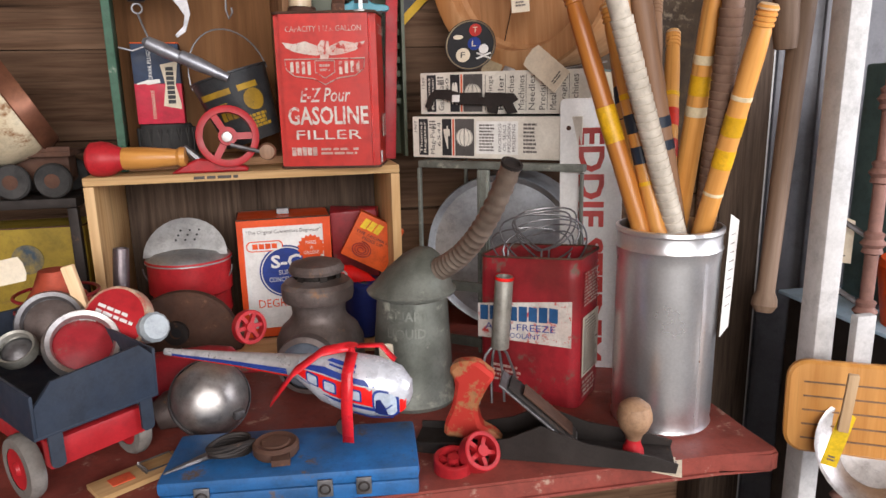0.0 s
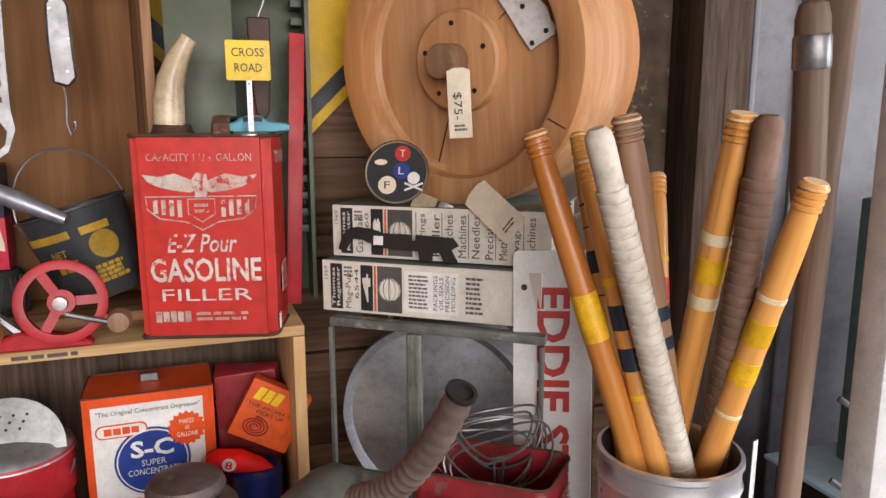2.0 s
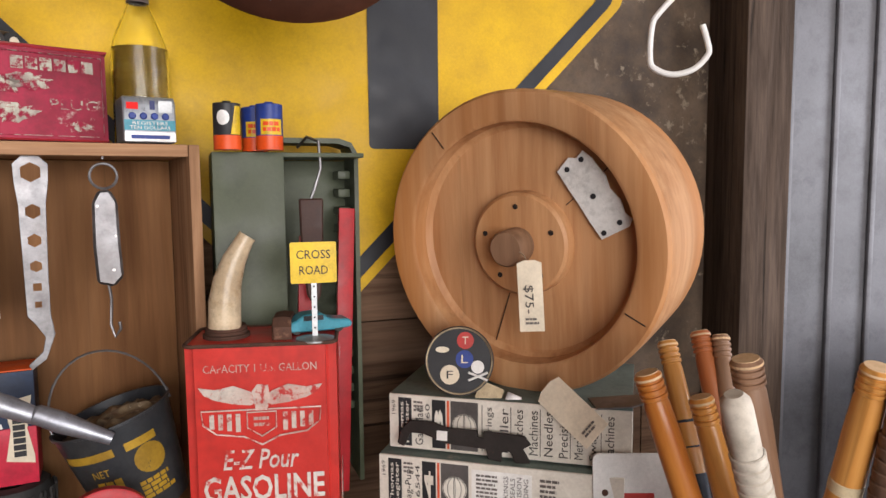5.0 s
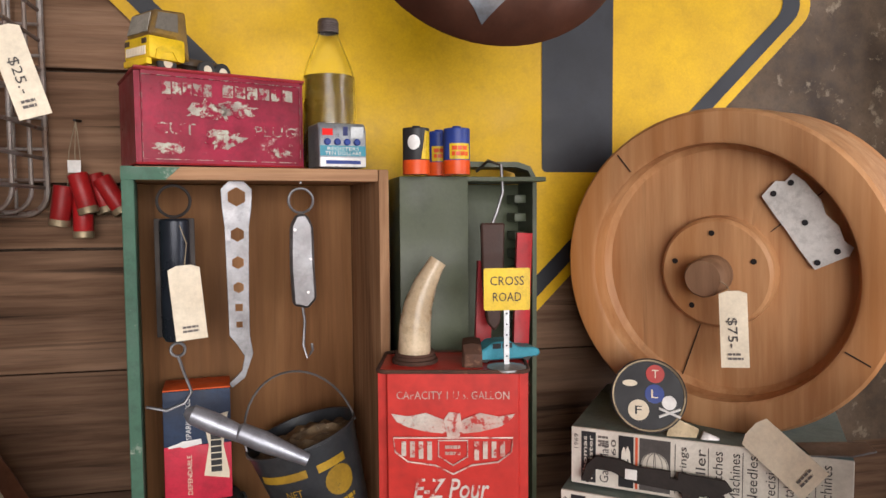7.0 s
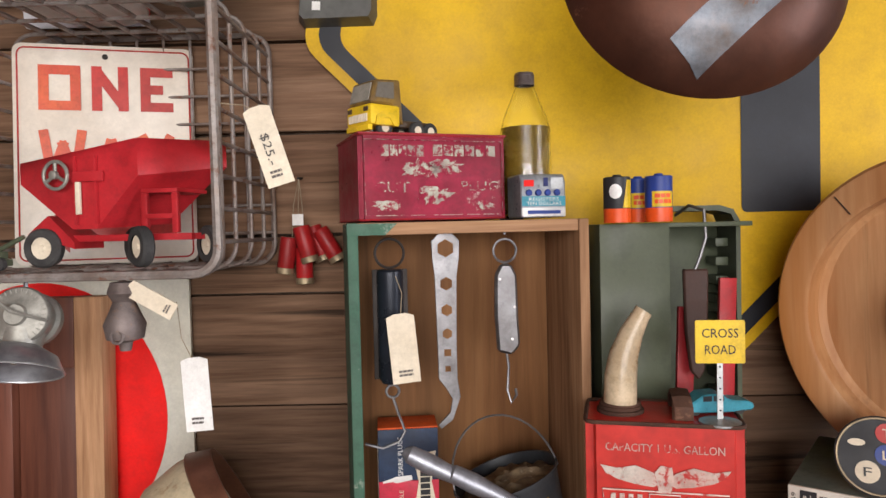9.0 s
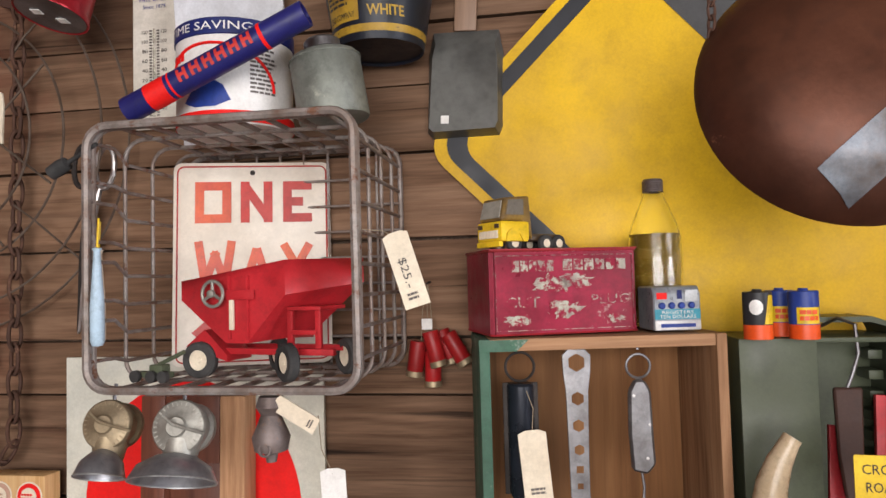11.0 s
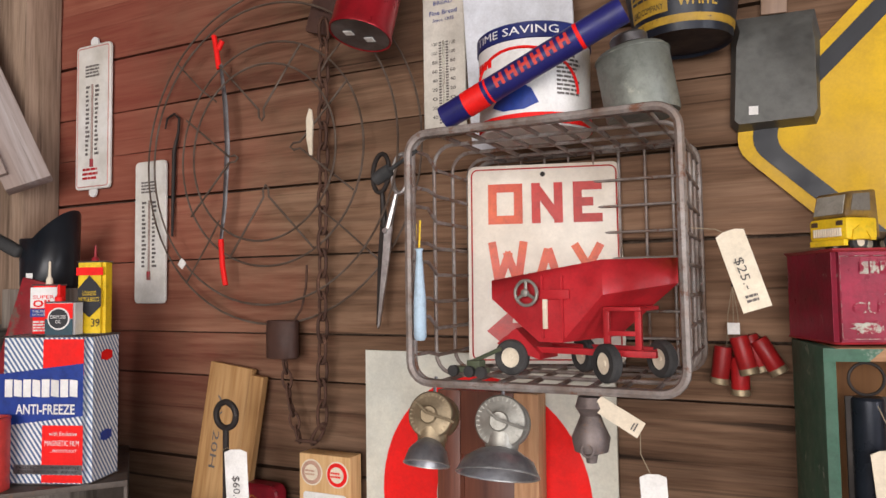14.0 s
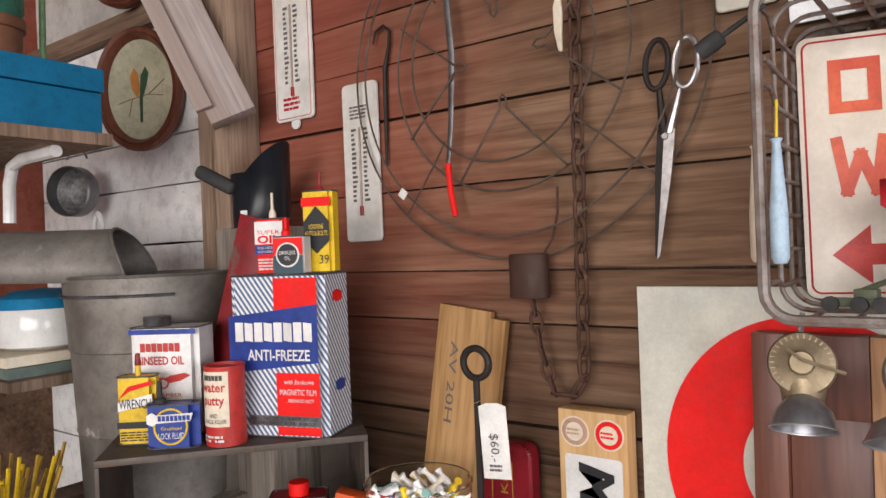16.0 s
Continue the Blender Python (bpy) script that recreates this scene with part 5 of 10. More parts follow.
# cut-open red antifreeze tin
af = thing("antifreeze_can", "grimy dark red antifreeze tin with its top cut off", "tin can", 0.338, 0.985, 0.8305, 0, 0, -42)
af.scale = (0.97, 0.97, 1.04)
W, D, H = 0.168, 0.1, 0.216
bm = B()
sec = rrect(-W / 2, -D / 2, W / 2, D / 2, 0.016)
sub = bmesh.new()
rng = []
for z in [H * i / 8 for i in range(9)]:
    rng.append([sub.verts.new((x + 0.003 * noise.noise(Vector((x, y, z)) * 25), y - 0.006 * (z / H) ** 3 * math.sin(x * 30), z + (0.006 * math.sin(x * 22) if z == H else 0))) for x, y in sec])
for a, b in zip(rng, rng[1:]):
    for i in range(len(sec)):
        j = (i + 1) % len(sec)
        sub.faces.new((a[i], a[j], b[j], b[i]))
sub.faces.new(rng[0])
merge(bm, sub)
ob = part("body", bm, DARKRED, af)
so = ob.modifiers.new("thick", "SOLIDIFY")
so.thickness = 0.0012
bm = B()
tube(bm, [(x + 0.003 * noise.noise(Vector((x, y, H)) * 25), y - 0.006 * math.sin(x * 30), H + 0.006 * math.sin(x * 22)) for x, y in sec], 0.0016, 6, True)
part("torn_rim", bm, RUST, af, "rusty torn rim")
LINER = surf("olive_tin_inside", (0.2, 0.17, 0.08), 0.5, 0.4, c2=(0.12, 0.1, 0.05))
bm = B()
box(bm, -W / 2 + 0.004, -D / 2 + 0.006, 0.12, W / 2 - 0.004, D / 2 - 0.004, 0.13)
part("contents", bm, LINER, af)
before = set(af.children)
y = -D / 2 - 0.0022
bm = B()
plate(bm, [(-0.083, 0.09), (0.075, 0.082), (0.075, 0.15), (-0.083, 0.142)], y - 0.0005, y + 0.001)
part("white_panel", bm, WORNWHITE, af)
blocks(af, -0.08, 0.117, 0.055, 0.14, 8, y - 0.0012, surf("blue_print", (0.025, 0.1, 0.25), 0.5, bump=0))
lettering(af, "ANTI-FREEZE", -0.07, 0.103, 0.05, 0.113, y - 0.0012, ROYAL)
lettering(af, "COOLANT", -0.035, 0.091, 0.025, 0.099, y - 0.0012, ROYAL)
for ob in set(af.children) - before:
    for v in ob.data.vertices:
        v.co.z += 0.09 * v.co.x + 0.004
bars(af, -0.06, 0.02, 0.0, 0.05, 4, y, SILVERPRINT)
side = pose(W / 2 + 0.003, 0, 0, 0, 0, 90)
bm = B()
plate(bm, [(-0.036, 0.045), (0.034, 0.045), (0.034, 0.135), (-0.036, 0.135)], -0.0005, 0, m=side)
part("side_panel", bm, surf("stained_white_print", (0.6, 0.54, 0.45), 0.5, wear=(0.3, 0.14, 0.08), ws=40, th=0.6, bump=0), af)
bars(af, -0.032, 0.048, 0.03, 0.132, 18, -0.0012, INK, m=side)
bars(af, -0.034, 0.15, 0.033, 0.2, 10, -0.0006, SILVERPRINT, m=side)
bars(af, -0.034, 0.012, 0.033, 0.04, 4, -0.0006, SILVERPRINT, m=side)
for k in range(7):
    rk = random.Random(k + 5)
    cx, cy, tilt, rr = rk.uniform(0.325, 0.368), rk.uniform(0.965, 1.01), rk.uniform(-0.5, 0.5), rk.uniform(0.04, 0.066)
    bm = B()
    pts = []
    for i in range(31):
        a = radians(-100 + i * 13 + k * 5)
        pts.append((cx + rr * math.cos(a) + 0.012 * math.sin(2 * a), cy + rr * 0.45 * tilt * math.cos(a) + 0.008 * math.sin(3 * a), 1.045 + 0.022 * (k % 3) + rr * 0.75 * math.sin(a) + 0.25 * tilt * rr * math.cos(a)))
    pts = [(cx - 0.01, cy, 0.955), (cx, cy + 0.004, 0.98)] + pts
    tube(bm, pts, 0.0015, 6)
    solo("wire_snare", bm, STEEL, "loop of grey twisted wire in the cut tin", "wire", group="wires in the tin")

# grey tube tool and cultivator claw
claw = thing("hand_cultivator", "garden claw with a grey tube handle and steel prongs", "garden claw", 0.258, 0.945, 0.83)
bm = B()
lathe(bm, [(0.009, 0.09), (0.0135, 0.092), (0.0135, 0.2), (0.0125, 0.203), (0.010, 0.203), (0.010, 0.195), (0, 0.194)], 24, pose(0, 0, 0, 2, 3))
part("handle", bm, PEWTER, claw)
bm = B()
lathe(bm, [(0.0138, 0.198), (0.0145, 0.2), (0.0138, 0.203)], 20, pose(0, 0, 0, 2, 3))
part("red_band", bm, BRIGHTRED, claw)
for k in range(4):
    bm = B()
    dx = (k - 1.5) * 0.018
    tube(bm, [(0, 0, 0.1), (dx * 0.6, 0.0, 0.08), (dx, -0.004, 0.05), (dx * 1.1, -0.01, 0.006)], 0.0022, 6)
    part("prong", bm, STEEL, claw)

# hand plane
pl = thing("hand_plane", "dark iron bench plane with worn red wooden handle", "hand plane", 0.278, 0.795, 0.8305, 0, 0, -22)
bm = B()
plate(bm, [(-0.168, 0), (0.168, 0), (0.17, 0.012), (0.14, 0.02), (0.06, 0.03), (0.0, 0.05), (-0.04, 0.03), (-0.09, 0.018), (-0.168, 0.014)], -0.032, -0.029)
plate(bm, [(-0.168, 0), (0.168, 0), (0.17, 0.012), (0.14, 0.02), (0.06, 0.03), (0.0, 0.05), (-0.04, 0.03), (-0.09, 0.018), (-0.168, 0.014)], 0.029, 0.032)
box(bm, -0.168, -0.03, 0, 0.168, 0.03, 0.005)
part("iron_body", bm, IRON, pl)
bm = B()
plate(bm, [(-0.085, 0.012), (-0.05, 0.01), (-0.058, 0.022), (-0.075, 0.03), (-0.078, 0.05), (-0.066, 0.072), (-0.055, 0.088), (-0.075, 0.104), (-0.098, 0.102), (-0.108, 0.092), (-0.1, 0.078), (-0.106, 0.05), (-0.116, 0.03), (-0.118, 0.014)], -0.011, 0.011, 0.004)
drop(bm, lambda c: (-0.06 + (c.x + 0.06) * 1.18 - 0.06 * c.z, c.y * 1.1, 0.012 + (c.z - 0.012) * 1.22))
part("tote", bm, surf("red_worn_to_wood", (0.42, 0.19, 0.08), 0.5, c2=(0.33, 0.14, 0.06), wear=(0.42, 0.03, 0.02), ws=24, th=0.49), pl, "worn red wooden rear handle")
for (w, z, ma, dx) in ((0.05, 0.0, STEEL, 0), (0.042, 0.004, IRON, 0.006), (0.03, 0.009, RUST, 0.016)):
    bm = B()
    box(bm, -0.06 + dx * 2, -w / 2, z, 0.07 - dx, w / 2, z + 0.003, 0.001)
    bm.transform(pose(-0.008, 0, 0.06, 0, 40))
    part("cutter_iron" if z == 0 else "lever_cap", bm, ma, pl)
bm = B()
lathe(bm, [(0.0095, 0.027), (0.011, 0.033), (0.018, 0.042), (0.0225, 0.054), (0.0225, 0.062), (0.019, 0.073), (0.01, 0.08), (0, 0.081)], 28, pose(0.118, 0, 0))
knob = part("front_knob", bm, surf("rubbed_beech_knob", (0.36, 0.22, 0.13), 0.5, c2=(0.2, 0.11, 0.065), s=30, wear=(0.14, 0.08, 0.06), ws=40, th=0.66), pl, "turned wooden front knob")
bm = B()
lathe(bm, [(0, 0.006), (0.014, 0.006), (0.013, 0.014), (0.009, 0.022), (0.0096, 0.027)], 24, pose(0.118, 0, 0))
part("knob_foot", bm, FADEDRED, knob, "red painted knob foot")
tag(0.385, 0.745, 0.832, 0.045, 0.06, rx=-88, rz=60, label="cream paper tag lying under the plane")


def spoked(bm, r, w, m, n=5, hub=0.3):
    lathe(bm, [(r * 0.78, -w / 2), (r * 0.95, -w / 2), (r, -w / 2 + 0.001), (r, w / 2 - 0.001), (r * 0.95, w / 2), (r * 0.78, w / 2), (r * 0.78, -w / 2)], 32, m)
    lathe(bm, [(0, -w * 0.55), (r * hub, -w * 0.55), (r * hub, w * 0.55), (0, w * 0.55)], 20, m)
    for k in range(n):
        box(bm, r * hub * 0.9, -r * 0.11, -w * 0.25, r * 0.82, r * 0.11, w * 0.25, 0, m @ pose(0, 0, 0, 0, 0, 360 / n * k))


for x, y, z, m in ((0.155, 0.775, 0.8375, pose(0, 0, 0, 8, 0, 0)), (0.188, 0.77, 0.852, pose(0, 0, 0, 50, 15, 10))):
    bm = B()
    spoked(bm, 0.025, 0.021, m)
    solo("cast_pulley", bm, FADEDRED, "small red cast spoked toy wheel", "toy wheel", pose(x, y, z), group="loose red wheels")
bm = B()
spoked(bm, 0.026, 0.014, pose(0, 0, 0, 80, 0, 35), 6)
solo("cast_pulley", bm, FADEDRED, "small red spoked wheel leaning by the lantern", "toy wheel", pose(-0.105, 1.03, 0.955))

# ---- inside the crate ----
pail = thing("minnow_bucket", "red ribbed pail with a perforated grey metal lid", "bucket", -0.228, 1.295, 0.846)
bm = B()
lathe(bm, [(0, 0), (0.062, 0), (0.064, 0.03), (0.067, 0.033), (0.066, 0.06), (0.07, 0.064), (0.068, 0.1), (0.073, 0.105), (0.073, 0.16), (0.076, 0.163), (0.075, 0.166)], 44)
part("pail", bm, FADEDRED, pail)
bm = B()
lathe(bm, [(0, 0.186), (0.03, 0.184), (0.06, 0.178), (0.073, 0.168), (0.076, 0.16)], 40)
part("dome_lid", bm, GALV, pail, "grey metal lid")
bm = B()
plate(bm, [(0.072 * math.cos(radians(a)), 0.072 * math.sin(radians(a))) for a in range(0, 181, 12)], -0.001, 0.001, m=pose(0, -0.03, 0.172, -28))
part("hinged_flap", bm, GALV, pail, "half-round flap with holes")
for k in range(9):
    bm = B()
    lathe(bm, [(0, 0), (0.002, 0), (0.002, 0.0005), (0, 0.0005)], 8, pose(0, -0.03, 0.172, -28) @ pose(-0.016 + (k % 3) * 0.016 + (k // 3) * 0.004, -0.0013, 0.03 + (k // 3) * 0.009, 90))
    part("hole", bm, BLACK, pail)
bm = B()
tube(bm, arc(0, 0.15, 0.077, 180, 360, 18, -0.02, 0.05), 0.0016, 6)
part("bail", bm, STEEL, pail)
gk = thing("degreaser_can", "orange and white degreaser tin with a blue disc", "tin can", -0.057, 1.335, 0.846, 0, 0, 3)
W, D, H = 0.17, 0.1, 0.228
tin(gk, W, D, H, ORANGE, 0.006, RUST)
y = -D / 2 - 0.001
print_panel(gk, -0.074, 0.02, 0.07, 0.214, y, WHITEPLASTIC, "white_panel")
print_panel(gk, -0.07, 0.168, -0.004, 0.188, y - 0.0008, ORANGE, "logo_panel", r=0.009)
print_panel(gk, -0.068, 0.17, -0.006, 0.186, y - 0.0014, WHITEPLASTIC, "logo_panel", r=0.008)
blocks(gk, -0.06, 0.173, -0.014, 0.183, 4, y - 0.0022, ORANGE)
shape_print(gk, circle(0.0, 0.128, 0.05), y - 0.0004, ROYAL, "blue_ring")
shape_print(gk, circle(0.0, 0.128, 0.047), y - 0.001, WHITEPLASTIC, "white_ring")
shape_print(gk, circle(0.0, 0.128, 0.045), y - 0.0016, ROYAL, "blue_disc")
lettering(gk, "S-C", -0.028, 0.135, 0.028, 0.16, y - 0.0024, WHITEPLASTIC, bold=0.03)
lettering(gk, "SUPER", -0.015, 0.122, 0.017, 0.131, y - 0.0024, WHITEPLASTIC)
lettering(gk, "CONCENTRATE", -0.033, 0.109, 0.036, 0.118, y - 0.0024, WHITEPLASTIC)
lettering(gk, "DEGREASER", -0.055, 0.06, 0.05, 0.076, y - 0.0016, ORANGE)
lettering(gk, '"The Original Concentrate Degreaser"', -0.068, 0.199, 0.066, 0.208, y - 0.0014, DARKGREY)
shape_print(gk, [(0.047 + (0.026 if i % 2 else 0.022) * math.cos(2 * math.pi * i / 36), 0.17 + (0.026 if i % 2 else 0.022) * math.sin(2 * math.pi * i / 36)) for i in range(36)], y - 0.0028, ORANGE, "starburst")
lettering(gk, "MAKES\n10\nGALLONS", 0.033, 0.158, 0.061, 0.184, y - 0.0036, WHITEPLASTIC)
bm = B()
plate(bm, [(-0.012, H), (-0.012, H + 0.012), (0.012, H + 0.012), (0.012, H)], -0.004, 0.004, 0.001)
part("spout_cap", bm, STEEL, gk)
pic = thing("orange_box", "orange card box of mosquito coils, torn open", "card box", 0.108, 1.29, 1.02, 0, 28, -4)
bm = B()
box(bm, -0.045, -0.012, -0.045, 0.045, 0.012, 0.045, 0.001)
part("box", bm, ORANGE2, pic)
lettering(pic, "THE AROMA OF\nPICKS UP", -0.038, -0.002, 0.036, 0.012, -0.0135, BLACK)
blocks(pic, -0.036, 0.017, 0.004, 0.037, 3, -0.0135, YELLOW, slant=0.2)
bm = B()
tube(bm, [((0.004 + i * 0.00028) * math.cos(i * 0.35) - 0.014, -0.0134, (0.004 + i * 0.00028) * 0.75 * math.sin(i * 0.35) - 0.022) for i in range(60)], 0.0011, 5)
part("printed_spiral", bm, DARKRED, pic)
torn = thing("torn_packet", "crumpled torn dark red packet behind the orange box", "packet", 0.075, 1.34, 0.86)
bm = B()
box(bm, -0.04, -0.02, 0, 0.05, 0.02, 0.215, 0.003)
for v in bm.verts:
    v.co += Vector((noise.noise(v.co * 40), noise.noise(v.co * 40 + Vector((5, 0, 0))), noise.noise(v.co * 40 + Vector((0, 9, 0))))) * 0.012
part("packet", bm, DARKRED, torn)
racer = thing("toy_racer", "small red and white tin toy racing car", "toy car", 0.06, 1.262, 0.962, 0, 12, -8)
bm = B()
tube(bm, [(-0.045, 0, 0), (-0.03, 0, 0.002), (0.0, 0, 0.004), (0.03, 0, 0.0), (0.05, 0, -0.003)], [0.006, 0.015, 0.017, 0.012, 0.004], 16)
part("body", bm, BRIGHTRED, racer)
bm = B()
lathe(bm, [(0, 0), (0.0095, 0), (0.0095, 0.0008), (0, 0.0008)], 20, pose(-0.012, -0.0165, 0.004, 90))
part("number_disc", bm, WHITEPLASTIC, racer)
lettering(racer, "8", -0.017, -0.002, -0.007, 0.01, -0.0185, BRIGHTRED, bold=0.02)
for wx in (-0.03, 0.03):
    bm = B()
    lathe(bm, [(0, -0.003), (0.009, -0.003), (0.009, 0.003), (0, 0.003)], 16, pose(wx, -0.017, -0.01, 90))
    part("wheel", bm, RUBBER, racer)
bm = B()
lathe(bm, [(0, 0), (0.035, 0), (0.036, 0.1), (0.03, 0.106), (0, 0.107)], 28)
solo("blue_tin", bm, NAVY, "dark navy round tin behind the lantern", "tin can", pose(0.085, 1.27, 0.847))
bm = B()
lathe(bm, [(0, 0), (0.0125, 0), (0.0125, 0.155), (0.0115, 0.158), (0.009, 0.158), (0.009, 0.15), (0, 0.15)], 20)
solo("steel_tube", bm, surf("purple_grey_steel", (0.2, 0.17, 0.18), 0.35, 0.7), "grey steel tube leaning inside the crate", "steel tube", pose(-0.325, 1.17, 0.9, -3, 5, 0))
disc = thing("leather_disc", "dark brown half-round leather and iron guard with a hub", "guard", -0.215, 1.13, 0.925, 0, 0, -5)
bm = B()
plate(bm, [(0.08 * math.cos(radians(a)), 0.066 * math.sin(radians(a))) for a in range(15, 200, 8)] + [(-0.06, -0.04), (0.0, -0.055), (0.09, -0.035), (0.1, 0.0)], -0.01, 0.012, 0.004)
part("plate", bm, RUST, disc)
bm = B()
lathe(bm, [(0.009, -0.004), (0.018, -0.004), (0.02, 0.0), (0.02, 0.006), (0.009, 0.006)], 24, pose(-0.012, -0.012, 0.0, 90))
part("hub", bm, IRON, disc)
bm = B()
lathe(bm, [(0, 0), (0.009, 0)], 16, pose(-0.012, -0.011, 0, 90))
part("hole", bm, BLACK, disc)

# ---- galvanised stand, wash boiler and enamel name sign ----
st = thing("metal_stand", "bent grey galvanised metal stand under the books", "metal stand", 0.19, 1.225, 0.8305, 0, 0, -36)
for a in ((0, 0, 0.334, 0.3, 0.02, 0.346), (0, 0.2, 0.334, 0.3, 0.22, 0.346), (0, 0.02, 0.334, 0.02, 0.2, 0.346), (0.28, 0.02, 0.334, 0.3, 0.2, 0.346)):
    bm = B()
    box(bm, *a, 0.002)
    part("top_bar", bm, GALVDULL, st)
for lx, ly, w in ((0, 0, 0.006), (0.115, 0.0, 0.022), (0.294, 0, 0.006), (0, 0.21, 0.006), (0.294, 0.21, 0.006)):
    bm = B()
    box(bm, lx, ly - 0.004, 0, lx + w, ly + 0.004, 0.3335, 0.0015)
    if w > 0.01:
        box(bm, lx + 0.004, ly - 0.007, 0, lx + 0.007, ly - 0.004, 0.333)
        box(bm, lx + w - 0.007, ly - 0.007, 0, lx + w - 0.004, ly - 0.004, 0.333)
    part("leg", bm, GALVDULL, st)
for z in (0.012, 0.115):
    bm = B()
    box(bm, 0.001, -0.012, z, 0.299, -0.0045, z + 0.018, 0.002)
    part("cross_bar", bm, GALVDULL, st)
boil = thing("wash_boiler", "round galvanised wash boiler lying on its side", "wash boiler", 0.36, 1.275, 0.985, 0, 0, -28)
bm = B()
r = 0.152
lathe(bm, [(0, 0.006), (0.08, 0.004), (r - 0.012, 0.006), (r - 0.006, 0.0), (r, -0.002), (r + 0.002, 0.006), (r, 0.02), (r, 0.13), (0, 0.13)], 60, pose(0, 0, 0, -90))
for v in bm.verts:
    v.co.y += noise.noise(v.co * 14) * 0.004
part("drum", bm, surf("blue_grey_galvanised", (0.46, 0.48, 0.5), 0.4, 0.6, c2=(0.33, 0.35, 0.38), s=8), boil)
bm = B()
lathe(bm, [(0.02, 0), (0.055, 0.03), (0.08, 0.06), (0.083, 0.062)], 40, pose(0.36, 1.13, 0.835) )
solo("dark_basin", bm, surf("blue_black_enamel", (0.03, 0.035, 0.05), 0.3, bump=0.05), "dark blue-black enamel basin under the stand", "basin")
ed = thing("name_sign", "white enamel sign with a red name reading downward", "sign", 0.449, 1.045, 0.8305, -3.0, -1, -24)
bm = B()
plate(bm, rrect(-0.05, 0, 0.05, 0.452, 0.008), -0.0015, 0.0015, 0.0004)
part("plate", bm, ENAMEL, ed)
lettering(ed, "EDDIE STEDEM", -0.02, 0.012, 0.022, 0.405, -0.0025, SIGNRED, side="down", bold=0.03)
bm = B()
lathe(bm, [(0, 0), (0.004, 0), (0.004, 0.0008), (0, 0.0008)], 12, pose(-0.036, -0.0016, 0.405, 90))
part("hole", bm, RUST, ed)

# ---- on top of the crate ----
pes = thing("wooden_pestle", "red-headed wooden hand stamp with an orange handle", "wooden tool", -0.278, 1.2, 1.2, 0, 90, -4)
bm = B()
lathe(bm, [(0, -0.07), (0.02, -0.072), (0.027, -0.066), (0.029, -0.05), (0.026, -0.036), (0.02, -0.026), (0.0175, -0.018)], 30)
part("head", bm, FADEDRED, pes)
bm = B()
lathe(bm, [(0.0175, -0.018), (0.0185, -0.015), (0.0175, 0.02), (0.0145, 0.055), (0.013, 0.066), (0.0165, 0.072), (0.015, 0.08), (0, 0.081)], 28)
part("handle", bm, MAPLE, pes)
jig = thing("red_grinder", "red cast hand-crank grinder with a spoked wheel", "grinder", -0.13, 1.205, 1.173, 0, 0, 0)
bm = B()
plate(bm, [(-0.095, 0), (0.03, 0), (0.026, 0.008), (-0.005, 0.016), (-0.05, 0.024), (-0.075, 0.012)], -0.012, 0.012, 0.003)
part("base", bm, FADEDRED, jig)
bm = B()
spoked(bm, 0.05, 0.016, pose(0.0, -0.012, 0.058, 82, 0, 8), 3, 0.3)
part("wheel", bm, FADEDRED, jig)
bm = B()
lathe(bm, [(0, 0), (0.009, 0), (0.008, 0.004), (0, 0.005)], 16, pose(0, -0.021, 0.058, 90))
part("bolt", bm, CHROME, jig)
bm = B()
tube(bm, [(0.005, -0.024, 0.045), (0.03, -0.026, 0.038), (0.055, -0.028, 0.032)], 0.0035, 8)
part("crank", bm, STEEL, jig)
bm = B()
lathe(bm, [(0, -0.02), (0.012, -0.018), (0.0145, -0.004), (0.012, 0.01), (0, 0.012)], 20, pose(0.062, -0.022, 0.032, 90))
part("knob", bm, OLDBAT, jig, "small turned wooden knob")
bm = B()
tube(bm, [(-0.05, 0, 0.02), (-0.07, 0, 0.04), (-0.09, 0, 0.035)], [0.008, 0.006, 0.003], 8)
part("clamp", bm, STEEL, jig)

# ---- hanging in the drawer ----
sc = thing("spring_scale", "black cylindrical hanging spring scale with a ring", "spring scale", -0.27, 1.298, 1.635, 0, 0, 8)
bm = B()
tube(bm, arc(0, -0.02, 0.018, 0, 360, 26), 0.0018, 7)
part("ring", bm, IRON, sc)
bm = B()
lathe(bm, [(0, -0.04), (0.014, -0.04), (0.0165, -0.043), (0.0165, -0.175), (0.013, -0.182), (0, -0.183)], 28)
part("barrel", bm, surf("black_lacquer_steel", (0.022, 0.026, 0.036), 0.28, 0.3, bump=0.05), sc)
bm = B()
box(bm, -0.022, 0.002, -0.178, 0.022, 0.006, -0.04, 0.001)
part("back_plate", bm, IRON, sc)
bm = B()
tube(bm, arc(0, -0.193, 0.008, 0, 360, 16), 0.0018, 6)
tube(bm, [(0, 0, -0.2), (0.006, -0.004, -0.22), (0.014, -0.006, -0.243), (0.006, -0.008, -0.255), (-0.014, -0.008, -0.262), (-0.036, -0.006, -0.256)], 0.0018, 6)
part("hook", bm, STEEL, sc)
tag(-0.256, 1.268, 1.536, 0.034, 0.078, rz=8, ry=-5, label="blank cream price tag on the spring scale", string=[(0, 0, 0), (0.006, 0.01, 0.03), (0.0, 0.018, 0.055)])
wr = thing("multi_wrench", "flat grey steel multi-hole cycle wrench", "wrench", -0.2, 1.298, 1.64, 0, 0, 8)
hexes = [(0, -0.022, 0.0125, 6), (0, -0.07, 0.0095, 6), (0, -0.106, 0.0085, 6), (0, -0.138, 0.0075, 6), (0, -0.164, 0.0068, 4), (0, -0.186, 0.0055, 4)]
